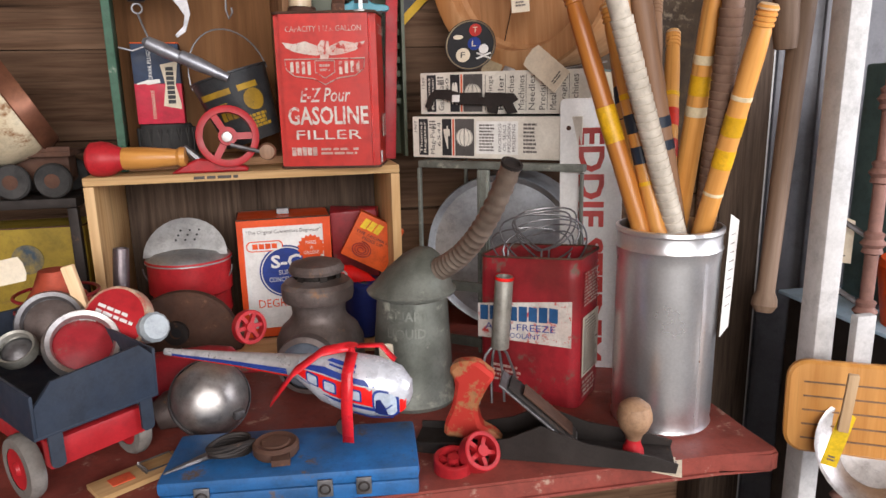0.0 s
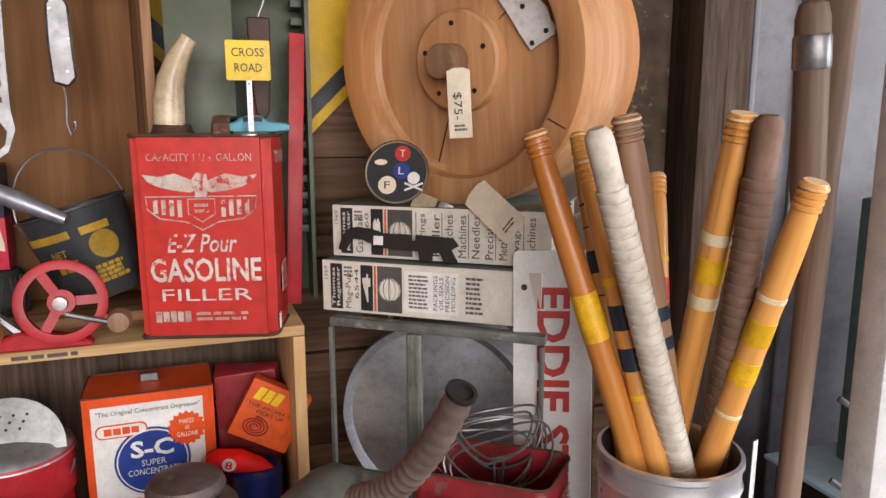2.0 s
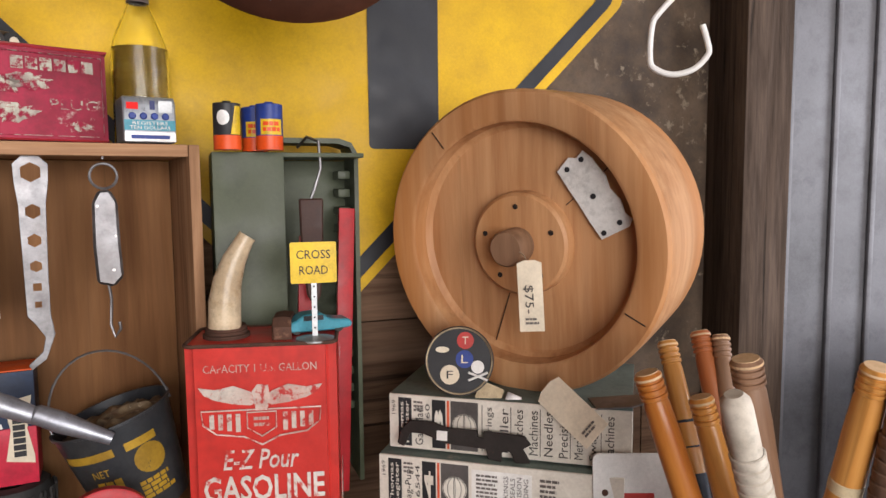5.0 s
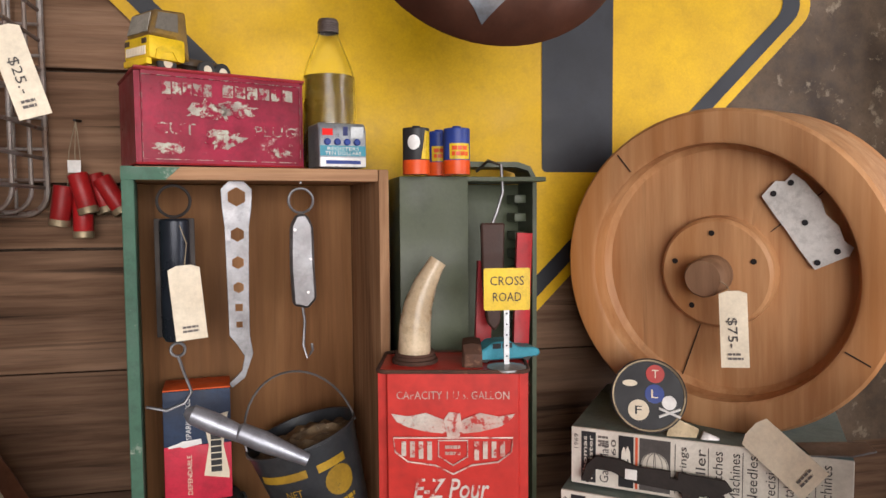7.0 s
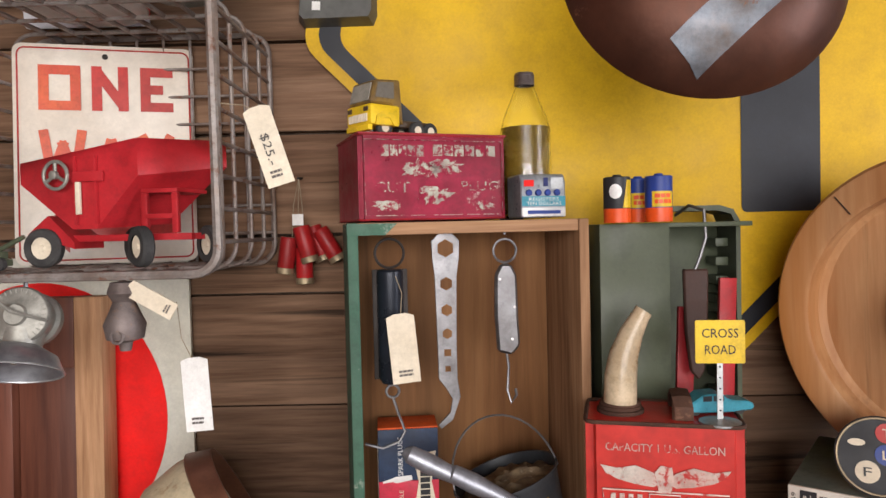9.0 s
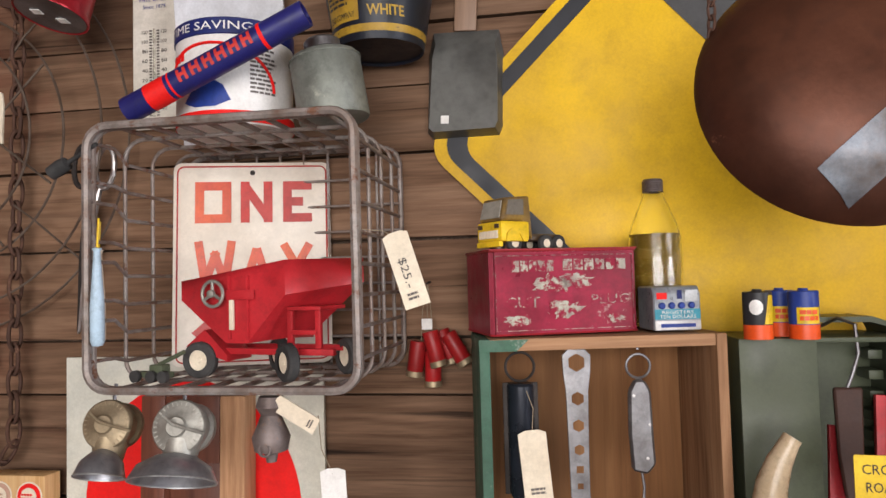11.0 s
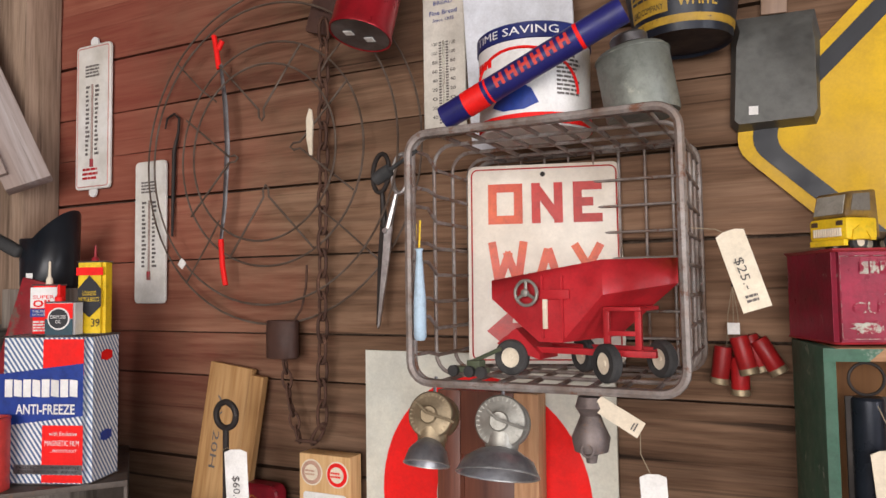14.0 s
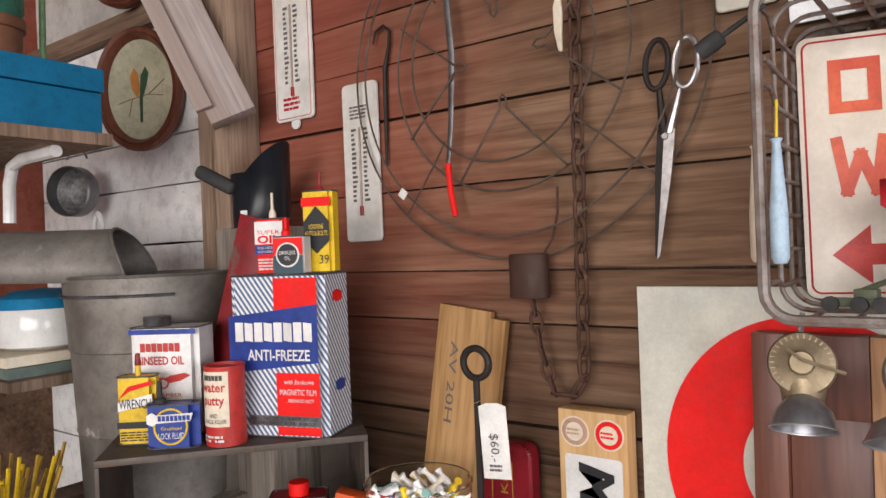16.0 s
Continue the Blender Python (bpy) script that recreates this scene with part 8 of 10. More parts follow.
for wx in (-0.025, 0.0, 0.018):
    bm = B()
    lathe(bm, [(0, -0.003), (0.0075, -0.003), (0.0075, 0.003), (0, 0.003)], 16, pose(wx, -0.01, 0.0075, 90))
    part("wheel", bm, RUBBER, ag)

# carbide lamps hanging under the crate
MIRRORTIN = surf("tarnished_mirror_tin", (0.42, 0.43, 0.46), 0.36, 0.85, c2=(0.28, 0.29, 0.32), s=20, bump=0.05)


def carbide(x, y, z, ma, s, bell, lb):
    t = thing("carbide_lamp", lb, "miner's lamp", x, y, z, 0, 0, 8, group="carbide lamps")
    bm = B()
    lathe(bm, [(0, 0.0), (0.012, 0.0), (0.014, 0.004), (0.018, 0.006), (0.034, 0.01), (0.036, 0.013), (0.036, 0.018), (0.033, 0.021), (0.03, 0.045), (0.034, 0.05), (0.034, 0.06), (0, 0.062)], 36, pose(0, -0.03, 0, -104) @ Matrix.Scale(s, 4))
    part("tank", bm, ma, t)
    bm = B()
    for k in range(30):
        a = 2 * math.pi * k / 30
        box(bm, 0.027, -0.0008, 0.0085, 0.033, 0.0008, 0.0098, 0, pose(0, -0.03, 0, -104) @ Matrix.Scale(s, 4) @ pose(0, 0, 0, 0, 0, 12 * k))
    part("milled_edge", bm, ma, t)
    bm = B()
    tube(bm, [(-0.012, -0.036, 0.014), (0.0, -0.038, 0.004), (0.036, -0.034, -0.008)], 0.0022 * s, 6)
    part("water_lever", bm, ma, t)
    bm = B()
    tube(bm, [(0, 0.0, 0.0), (0.0, 0.0, 0.03), (0.002, 0.0, 0.044)], 0.0025, 6)
    part("hanger", bm, STEEL, t)
    bm = B()
    lathe(bm, [(0.006, 0.012), (bell * 0.5, 0.007), (bell * 0.85, -0.004), (bell, -0.02), (bell * 1.0, -0.022), (bell * 0.84, -0.007), (bell * 0.48, 0.005), (0.006, 0.009), (0.004, 0.002), (0, 0.001)], 40, pose(0.0, -0.03, -0.04 - bell * 0.06, -24))
    part("reflector", bm, MIRRORTIN, t, "tarnished shiny bell reflector")
    bm = B()
    tube(bm, [(bell * math.cos(radians(a)), bell * math.sin(radians(a)), -0.021) for a in range(0, 360, 10)], 0.0012, 6, True)
    bm.transform(pose(0.0, -0.03, -0.04 - bell * 0.06, -24))
    part("rolled_rim", bm, GALV, t)
    bm = B()
    lathe(bm, [(0, -0.012), (0.003, -0.012), (0.003, 0.006), (0, 0.006)], 10, pose(0.0, -0.03, -0.04 - bell * 0.06, -24))
    part("burner_tip", bm, ma, t)
    bm = B()
    tube(bm, [(0, -0.004, -0.005), (0, -0.012, -0.03), (0, -0.02, -0.05)], [0.026 * s, 0.024 * s, 0.02 * s], 20)
    part("neck", bm, ma, t)
    return t


carbide(-0.772, 1.215, 1.563, BRASS, 0.84, 0.029, "dull brass carbide lamp hanging under the wire crate")
carbide(-0.674, 1.21, 1.562, PEWTER, 0.9, 0.05, "pewter-grey carbide lamp with a wide reflector")
fn = thing("small_funnel", "dark grey metal oil cup hanging under the wire crate", "oil cup", -0.565, 1.215, 1.56)
bm = B()
lathe(bm, [(0, 0.034), (0.014, 0.032), (0.018, 0.02), (0.012, 0.01), (0.016, 0.0), (0.023, -0.016), (0.02, -0.032), (0.008, -0.036), (0.006, -0.046), (0, -0.046)], 28)
part("cup", bm, LAMPBROWN, fn)
bm = B()
tube(bm, [(0, 0, 0.03), (0.002, 0, 0.042)], 0.002, 6)
part("hook", bm, LAMPBROWN, fn)
bm = B()
tube(bm, arc(-0.0, -0.028, 0.007, 0, 360, 14, -0.02), 0.0018, 6)
part("ring", bm, LAMPBROWN, fn)
tag(-0.552, 1.205, 1.585, 0.02, 0.055, ry=-60, label="narrow cream tag tied to the oil cup", string=[(0, 0, 0), (-0.01, 0, 0.006)])
tag(-0.402, 1.197, 1.777, 0.03, 0.084, ry=-17, rz=6, label="cream price tag marked 25 dollars on the wire crate", words=[("$25.-", -0.22, -0.72, 0.14, -0.3, "down")], string=[(0, 0, 0), (-0.012, 0.003, 0.012), (-0.035, 0.006, 0.022)])
tag(-0.499, 1.245, 1.493, 0.031, 0.082, ry=-3, rz=6, label="blank white price tag hanging on wire", material=PAPER, string=[(0, 0, 0), (-0.012, 0, 0.03), (-0.008, -0.02, 0.075)])
# bundle of red shells on a nail
SHELLRED = surf("red_paper_shell", (0.36, 0.012, 0.014), 0.42, c2=(0.2, 0.01, 0.01), bump=0.1)
sh = thing("shell_bundle", "bundle of red paper shotgun shells on strings", "shell bundle", -0.412, 1.44, 1.722)
for dx, dy, z, a in ((-0.014, -0.01, -0.085, 8), (0.006, -0.022, -0.07, -14), (0.006, -0.004, -0.1, 0), (0.03, -0.006, -0.075, -30), (0.018, 0.002, -0.07, -18)):
    bm = B()
    lathe(bm, [(0, 0), (0.0115, 0.0), (0.0122, -0.002), (0.0122, -0.048), (0.0112, -0.05), (0.0105, -0.046), (0, -0.045)], 22, pose(dx, dy, z, 0, a))
    s = part("shell", bm, SHELLRED, sh)
    bm = B()
    lathe(bm, [(0.0123, -0.044), (0.0128, -0.045), (0.0128, -0.052), (0.0112, -0.053)], 20, pose(dx, dy, z, 0, a))
    part("brass_cap", bm, BRASS, s)
for dx in (-0.01, 0.0, 0.008):
    bm = B()
    tube(bm, [(0, 0, 0), (dx * 0.7, -0.008, -0.04), (dx, -0.01, -0.09)], 0.0006, 5)
    part("string", bm, TWINE, sh)
bm = B()
box(bm, -0.008, -0.013, -0.068, 0.008, -0.012, -0.052, 0.0003)
part("sticker", bm, PAPER, sh)
bm = B()
tube(bm, [(0, 0.02, 0.002), (0, -0.006, 0.0)], 0.0018, 6)
part("nail", bm, IRON, sh)

# ---- on and above the wire crate ----
dp = thing("dust_pan", "grey folded sheet-metal scoop hung on the wall", "scoop", -0.353, 1.452, 1.938, 0, 3, 0)
bm = B()
sub = bmesh.new()
o = [(-0.055, 0.01), (-0.045, 0), (0.055, 0.006), (0.06, 0.02), (0.058, 0.13), (0.05, 0.168), (-0.05, 0.165), (-0.056, 0.13)]
i_ = [(-0.048, 0.012), (-0.042, 0.006), (0.05, 0.012), (0.054, 0.022), (0.05, 0.12), (0.046, 0.14), (-0.044, 0.14), (-0.048, 0.12)]
a = [sub.verts.new((x, 0, z)) for x, z in o]
b = [sub.verts.new((x, -0.03 + 0.012 * (z > 0.1), z)) for x, z in i_]
for k in range(8):
    j = (k + 1) % 8
    sub.faces.new((a[k], a[j], b[j], b[k]))
sub.faces.new(b)
merge(bm, sub)
part("scoop", bm, surf("dull_zinc", (0.15, 0.15, 0.14), 0.5, 0.55, c2=(0.1, 0.1, 0.095), s=10, wear=(0.22, 0.21, 0.19), ws=18, th=0.66), dp)
bm = B()
box(bm, -0.018, -0.006, 0.166, 0.016, -0.001, 0.36, 0.002)
part("handle", bm, OLDBAT, dp, "flat wooden handle")
print_panel(dp, -0.03, 0.018, -0.018, 0.03, -0.0315, PAPER, "price_sticker")
wl = thing("white_lead_pail", "black and yellow white-lead paint pail on the wall", "pail", -0.46, 1.375, 2.055)
rad2 = lambda z: 0.063 + 0.02 * z / 0.115
bm = B()
lathe(bm, [(0, 0.004), (0.06, 0.004), (0.063, 0), (rad2(0.01), 0.01), (rad2(0.115), 0.115), (0.0865, 0.117), (0.086, 0.121), (0.08, 0.121), (0.06, 0.01), (0, 0.008)], 48)
part("pail", bm, surf("black_blue_litho_tin", (0.008, 0.012, 0.022), 0.4, c2=(0.006, 0.007, 0.01), wear=(0.2, 0.15, 0.1), ws=24, th=0.72), wl)
bb = on_round(rad2, 20, 0.0006)
for z0, z1 in ((0.098, 0.108), (0.01, 0.02)):
    print_panel(wl, -0.12, z0, 0.12, z1, 0, OCHRE, "yellow_band", bend=bb)
b2 = on_round(rad2, 0, 0.0006)
print_panel(wl, -0.075, 0.026, -0.012, 0.074, 0, OCHRE, "yellow_panel", bend=b2)
bars(wl, -0.07, 0.046, -0.018, 0.072, 4, 0, BLACK, bend=on_round(rad2, 0, 0.0012))
lettering(wl, "LEAD COMPANY", -0.07, 0.03, -0.018, 0.038, 0, BLACK, bend=on_round(rad2, 0, 0.0012))
lettering(wl, "12½ Lbs. Net", -0.068, 0.08, -0.02, 0.089, 0, OCHRE, bend=b2)
blocks(wl, 0.006, 0.08, 0.052, 0.094, 5, 0, OCHRE, bend=b2)
lettering(wl, "ALL-PURPOSE\nSOFT PASTE", 0.01, 0.054, 0.056, 0.072, 0, OCHRE, bend=b2)
lettering(wl, "WHITE", 0.0, 0.03, 0.052, 0.044, 0, OCHRE, bend=b2, bold=0.02)
bm = B()
tube(bm, [(0, 0.085, 0.11), (0, 0.08, 0.17)], 0.003, 6)
part("hanger", bm, STEEL, wl)
ts = thing("enamelled_can", "round white, red and blue tin can on the wire crate", "tin can", -0.663, 1.335, 1.94)
bm = B()
lathe(bm, [(0, 0), (0.078, 0), (0.08, 0.003), (0.08, 0.132), (0.078, 0.134), (0, 0.134)], 52)
part("body", bm, WHITEPLASTIC, ts)
bb = on_round(0.08, 0, 0.0006)
bm = B()
lathe(bm, [(0.0805, 0.118), (0.082, 0.119), (0.082, 0.139), (0.08, 0.141), (0.074, 0.139), (0, 0.139)], 52)
part("lid", bm, NAVY, ts, "navy blue lid")
lettering(ts, "TIME SAVING", -0.075, 0.124, 0.06, 0.135, 0, WHITEPLASTIC, bend=on_round(0.082, 0, 0.0006))
bm = B()
lathe(bm, [(0.0806, 0.002), (0.0808, 0.016), (0.0806, 0.017)], 52)
part("red_base_band", bm, BRIGHTRED, ts)
bm = B()
tube(bm, [bb(Vector((0.09 * math.cos(radians(a)), 0, 0.045 + 0.062 * math.sin(radians(a))))) for a in range(0, 181, 8)], 0.0022, 6)
part("red_arch", bm, BRIGHTRED, ts)
blocks(ts, -0.08, 0.088, -0.04, 0.1, 4, 0, BRIGHTRED, bend=bb)
shape_print(ts, [(-0.04, 0.03), (-0.02, 0.05), (0.0, 0.062), (0.02, 0.05), (0.03, 0.03), (0.01, 0.022), (-0.02, 0.022)], 0, ROYAL, "printed_shape", bend=bb)
bars(ts, 0.055, 0.04, 0.095, 0.11, 12, 0, INK, bend=bb)
hu = thing("sprayer_tube", "blue and red cardboard tube leaning on the can", "tube", -0.752, 1.235, 1.95, 0, 0, 0)
hu.matrix_world = pose(-0.752, 1.215, 1.952, 0, 66.5, 0)
L = 0.262
bm = B()
lathe(bm, [(0, 0), (0.0165, 0), (0.0168, 0.002), (0.0168, L - 0.002), (0.0165, L), (0.013, L), (0.013, L - 0.01), (0, L - 0.01)], 32)
part("tube", bm, surf("blue_tube_paper", (0.018, 0.018, 0.13), 0.42, wear=(0.3, 0.2, 0.2), ws=40, th=0.74), hu)
for z0, z1 in ((0.035, 0.065), (0.07, 0.073), (0.2, 0.205)):
    bm = B()
    lathe(bm, [(0.0168, z0), (0.0172, z0 + 0.0005), (0.0172, z1 - 0.0005), (0.0168, z1)], 32)
    part("red_band", bm, BRIGHTRED, hu)
for k in range(6):
    # each plain mark is a thin open block, as tall as the maker's lettering
    bm = B()
    z0, z1 = 0.085 + k * 0.0185, 0.0985 + k * 0.0185
    for a, b, c, d in ((-0.0085, 0.0085, z0, z0 + 0.0042), (-0.0085, 0.0085, z1 - 0.0042, z1), (-0.0022, 0.0022, z0 + 0.0042, z1 - 0.0042)):
        for i in range(4):
            u0, u1 = a + (b - a) * i / 4, a + (b - a) * (i + 1) / 4
            bm.faces.new([bm.verts.new((u, 0, w)) for u, w in ((u0, c), (u1, c), (u1, d), (u0, d))])
    drop(bm, on_round(0.0168, 0, 0.0008))
    part("wordmark", bm, SIGNRED, hu)
gc = thing("galvanised_canister", "small dull galvanised canister with a screw cap", "canister", -0.505, 1.3, 1.943, 0, -9, 0)
bm = B()
lathe(bm, [(0, 0), (0.046, 0), (0.0475, 0.003), (0.0475, 0.082), (0.044, 0.088), (0.03, 0.094), (0.022, 0.096), (0.022, 0.104), (0, 0.106)], 40)
part("body", bm, GALVDULL, gc)
bm = B()
lathe(bm, [(0.0225, 0.096), (0.0245, 0.097), (0.0245, 0.108), (0.022, 0.111), (0, 0.112)], 28)
part("screw_cap", bm, STEEL, gc)
bm = B()
tube(bm, [(0.0478 * math.cos(a), 0.0478 * math.sin(a), 0.082) for a in [i * 2 * math.pi / 32 for i in range(32)]], 0.0014, 6, True)
part("seam_ring", bm, GALVDULL, gc)
bt3 = thing("bread_thermometer", "cream advertising wall thermometer with printed scale", "thermometer", -0.858, 1.452, 1.985)
bm = B()
plate(bm, rrect(-0.04, 0, 0.04, 0.268, 0.008), -0.006, 0, 0.0015)
part("plate", bm, surf("cream_enamel", (0.66, 0.62, 0.54), 0.4, bump=0.03, grime=0.16), bt3)
lettering(bt3, "Fine Bread", -0.026, 0.212, 0.026, 0.22, -0.0075, ROYAL)
lettering(bt3, "Since 1875", -0.02, 0.2, 0.02, 0.206, -0.0075, ROYAL)
blocks(bt3, -0.03, 0.244, 0.03, 0.252, 8, -0.0075, ROYAL)
lettering(bt3, "BREAD", -0.018, 0.23, 0.018, 0.237, -0.0075, ROYAL)
bm = B()
tube(bm, [(0, -0.008, 0.02), (0, -0.008, 0.165)], 0.0016, 8)
part("glass_tube", bm, CLEAR, bt3)
for k in range(9):
    for sx in (-1, 1):
        lettering(bt3, str(120 - 20 * k if k < 7 else (20 * (k - 6))), sx * 0.017 - 0.005, 0.158 - k * 0.016, sx * 0.017 + 0.005, 0.164 - k * 0.016, -0.0075, DARKGREY)
bars(bt3, -0.009, 0.02, -0.004, 0.165, 30, -0.0075, INK, ragged=0, words=0)
bars(bt3, 0.004, 0.02, 0.009, 0.165, 30, -0.0075, INK, ragged=0, words=0)
bm = B()
plate(bm, rrect(-0.808, 1.95, -0.625, 2.42, 0.006), 1.446, 1.452, 0.001)
lean = Matrix.Translation((0, 1.449, 1.95)) @ pose(0, 0, 0, 7) @ Matrix.Translation((0, -1.449, -1.95))
bm.transform(lean)
ws_ = solo("enamel_sign", bm, surf("glossy_white_enamel", (0.7, 0.72, 0.76), 0.07, bump=0, coat=1.0, grime=0.16), "glossy white enamel sheet reflecting the sky", "sign")
bars(ws_, -0.77, 2.24, -0.7, 2.25, 1, 1.4452, OCHRE, m=lean)

# ---- wire guard, sickle, chain, scissors ----
wg = thing("fan_guard", "large round rusty wire fan guard hung on the wall", "wire guard", -1.222, 1.435, 1.985)
R1 = [0.325, 0.288, 0.215, 0.168]
for k, r in enumerate(R1):
    bm = B()
    tube(bm, [(r * math.cos(a), -0.012 * (k % 2) - 0.006 * k, r * math.sin(a)) for a in [i * 2 * math.pi / 64 for i in range(64)]], 0.0021, 6, True)
    part("ring_wire", bm, GUARDWIRE, wg)
for a in range(0, 360, 90):
    c = radians(a + 4)
    d = radians(16)
    bm = B()
    P = lambda r, t, y: (r * math.cos(t), y, r * math.sin(t))
    tube(bm, [P(0.215, c - d * 1.7, -0.02), P(0.085, c - 0.07, -0.022), P(0.07, c - 0.09, -0.022), P(0.062, c, -0.022), P(0.07, c + 0.09, -0.022), P(0.085, c + 0.07, -0.022), P(0.215, c + d * 1.7, -0.02)], 0.0021, 6)
    part("clip_wire", bm, GUARDWIRE, wg)
    bm = B()
    tube(bm, [P(0.168, c + 0.75, -0.016), P(0.215, c + 0.78, -0.014), P(0.325, c + 0.78, -0.002)], 0.0018, 6)
    part("spoke_wire", bm, GUARDWIRE, wg)
bm = B()
box(bm, -0.008, -0.004, -0.008, 0.008, -0.002, 0.008, 0.0005, pose(-0.205, -0.02, -0.205, 0, 40))
part("sticker", bm, PAPER, wg)
sk = thing("red_handled_tool", "slim curved steel blade with red wrapped ends", "blade tool", -1.335, 1.42, 1.975)
bm = B()
tube(bm, [(0.0, 0, 0.2), (0.012, 0, 0.12), (0.018, 0, 0.03), (0.012, 0, -0.08), (0.002, 0, -0.155)], [0.004, 0.006, 0.0065, 0.0055, 0.004], 10)
drop(bm, lambda c: (c.x, c.y * 0.35, c.z))
part("blade", bm, STEEL, sk)
for pts in ([(-0.004, 0, 0.19), (-0.012, 0, 0.235), (-0.018, 0, 0.26)], [(-0.006, 0, 0.23), (0.004, 0, 0.246)], [(0.002, 0, -0.15), (0.006, 0, -0.2), (0.014, 0, -0.24)]):
    bm = B()
    tube(bm, pts, 0.0052, 10)
    part("red_grip", bm, BRIGHTRED, sk)
cn = thing("hanging_chain", "dark rusty chain with a leather cuff on the wall", "chain", -1.1, 1.425, 1.5)
chain_links(cn, (0.008, 0, 0.72), (0.0, 0, -0.02), 19, RUST, 0.0165, 0.0033)
chain_links(cn, (0.0, 0, -0.02), (-0.018, 0, -0.05), 1, RUST, 0.015, 0.003)
chain_links(cn, (-0.018, 0, -0.05), (-0.05, 0, -0.05), 1, RUST, 0.015, 0.003)
chain_links(cn, (-0.05, 0, -0.05), (-0.072, 0, 0.02), 3, RUST, 0.014, 0.0027)
chain_links(cn, (-0.072, 0, 0.02), (-0.084, 0, 0.1), 3, RUST, 0.014, 0.0027)
bm = B()
lathe(bm, [(0.032, 0), (0.034, 0.002), (0.034, 0.068), (0.032, 0.07), (0.03, 0.068), (0.03, 0.002), (0.032, 0)], 30, pose(-0.088, 0, 0.098), sy=0.6)
part("cuff", bm, LEATHER, cn, "brown leather cuff")
bm = B()
tube(bm, [(-0.035, 0.004, 0.27), (-0.034, 0.0, 0.23), (-0.044, 0.0, 0.19), (-0.06, -0.004, 0.165)], 0.0022, 6)
part("hang_wire", bm, RUST, cn)
bm = B()
plate(bm, [(0.002, 0.0), (0.007, -0.004), (0.008, -0.03), (0.004, -0.062), (0.002, -0.088), (-0.004, -0.086), (-0.008, -0.055), (-0.006, -0.018)], -0.003, 0.002, 0.001)
solo("bone_blade", bm, CREAM, "small carved cream bone blade beside the chain", "bone blade", pose(-1.117, 1.412, 2.056, 0, -4))
bm = B()
tube(bm, [(-0.026, 0, -0.01), (-0.02, 0, 0.012), (0.0, 0, 0.02), (0.014, 0, 0.008), (0.012, 0, -0.02), (0.0, 0, -0.06), (-0.002, 0, -0.15), (-0.004, 0, -0.24)], [0.0018, 0.0025, 0.003, 0.003, 0.003, 0.0045, 0.004, 0.0025], 8)
solo("iron_hook_tool", bm, IRON, "dark iron hook-ended rod behind the fan guard", "iron hook", pose(-1.49, 1.45, 2.08))
scs = thing("tailor_shears", "long steel shears hanging on the wall", "scissors", -0.965, 1.425, 1.815, 0, 6, 0)
for s, ma in ((1, CHROME), (-1, IRON)):
    bm = B()
    plate(bm, [(-0.002 * s, 0.02), (0.013 * s, 0.02), (0.012 * s, -0.04), (0.004 * s, -0.155), (0.0, -0.16)], -0.002 - s * 0.0015, 0.0015 - s * 0.0015)
    part("blade", bm, ma, scs)
    bm = B()
    tube(bm, [(0.004 * s, -s * 0.001, 0.015), (0.012 * s, -s * 0.001, 0.06), (0.014 * s, 0, 0.075)], [0.007, 0.005, 0.004], 8)
    tube(bm, [(0.02 * s + 0.016 * math.cos(a), 0, 0.11 + 0.034 * math.sin(a)) for a in [i * 2 * math.pi / 20 for i in range(20)]], 0.0042, 8, True)
    part("handle", bm, ma, scs)
bm = B()
lathe(bm, [(0, 0), (0.005, 0), (0.004, 0.003), (0, 0.003)], 12, pose(0, -0.004, 0.01, 90))
part("pivot", bm, CHROME, scs)
for dx, ma, lb in ((-0.785, surf("pale_blue_plastic", (0.45, 0.6, 0.72), 0.4), "pale blue plastic bat-shaped pen hanging"), (-0.812, CREAM, "cream plastic bat-shaped pen hanging")):
    t = thing("bat_pen", lb, "pen", dx, 1.2 if dx > -0.8 else 1.24, 1.655, 0, 0, 0, group="bat pens")
    bm = B()
    lathe(bm, [(0, 0), (0.006, 0.001), (0.0085, 0.006), (0.0085, 0.05), (0.0045, 0.11), (0.004, 0.118), (0.006, 0.122), (0, 0.124)], 20)
    part("barrel", bm, ma, t)
    bm = B()
    tube(bm, [(0, 0, 0.12), (0.001, 0.002, 0.16)], 0.0014, 6)
    part("cord", bm, YELLOW, t)
pg = thing("aerial_plug", "black plug on a grey aerial rod", "plug", -0.845, 1.21, 1.883, 0, 62, 0)
bm = B()
lathe(bm, [(0, -0.014), (0.009, -0.014), (0.01, 0.0), (0.009, 0.012), (0.003, 0.014), (0.0025, 0.06), (0, 0.06)], 16)
part("plug", bm, RUBBER, pg)
rc = thing("red_bait_can", "dark red round tin hanging with its base toward the room", "tin can", -0.955, 1.33, 2.137, -12, 8, 0)
bm = B()
lathe(bm, [(0, 0.002), (0.05, 0.002), (0.052, 0.0), (0.053, 0.004), (0.051, 0.01), (0.05, 0.13), (0, 0.132)], 40)
part("body", bm, surf("metallic_red_tin", (0.4, 0.012, 0.022), 0.3, 0.4, c2=(0.2, 0.01, 0.014), s=7, wear=(0.4, 0.36, 0.33), ws=18, th=0.68), rc)
bm = B()
lathe(bm, [(0, 0.0012), (0.049, 0.0012)], 36)
part("base_disc", bm, STEEL, rc)
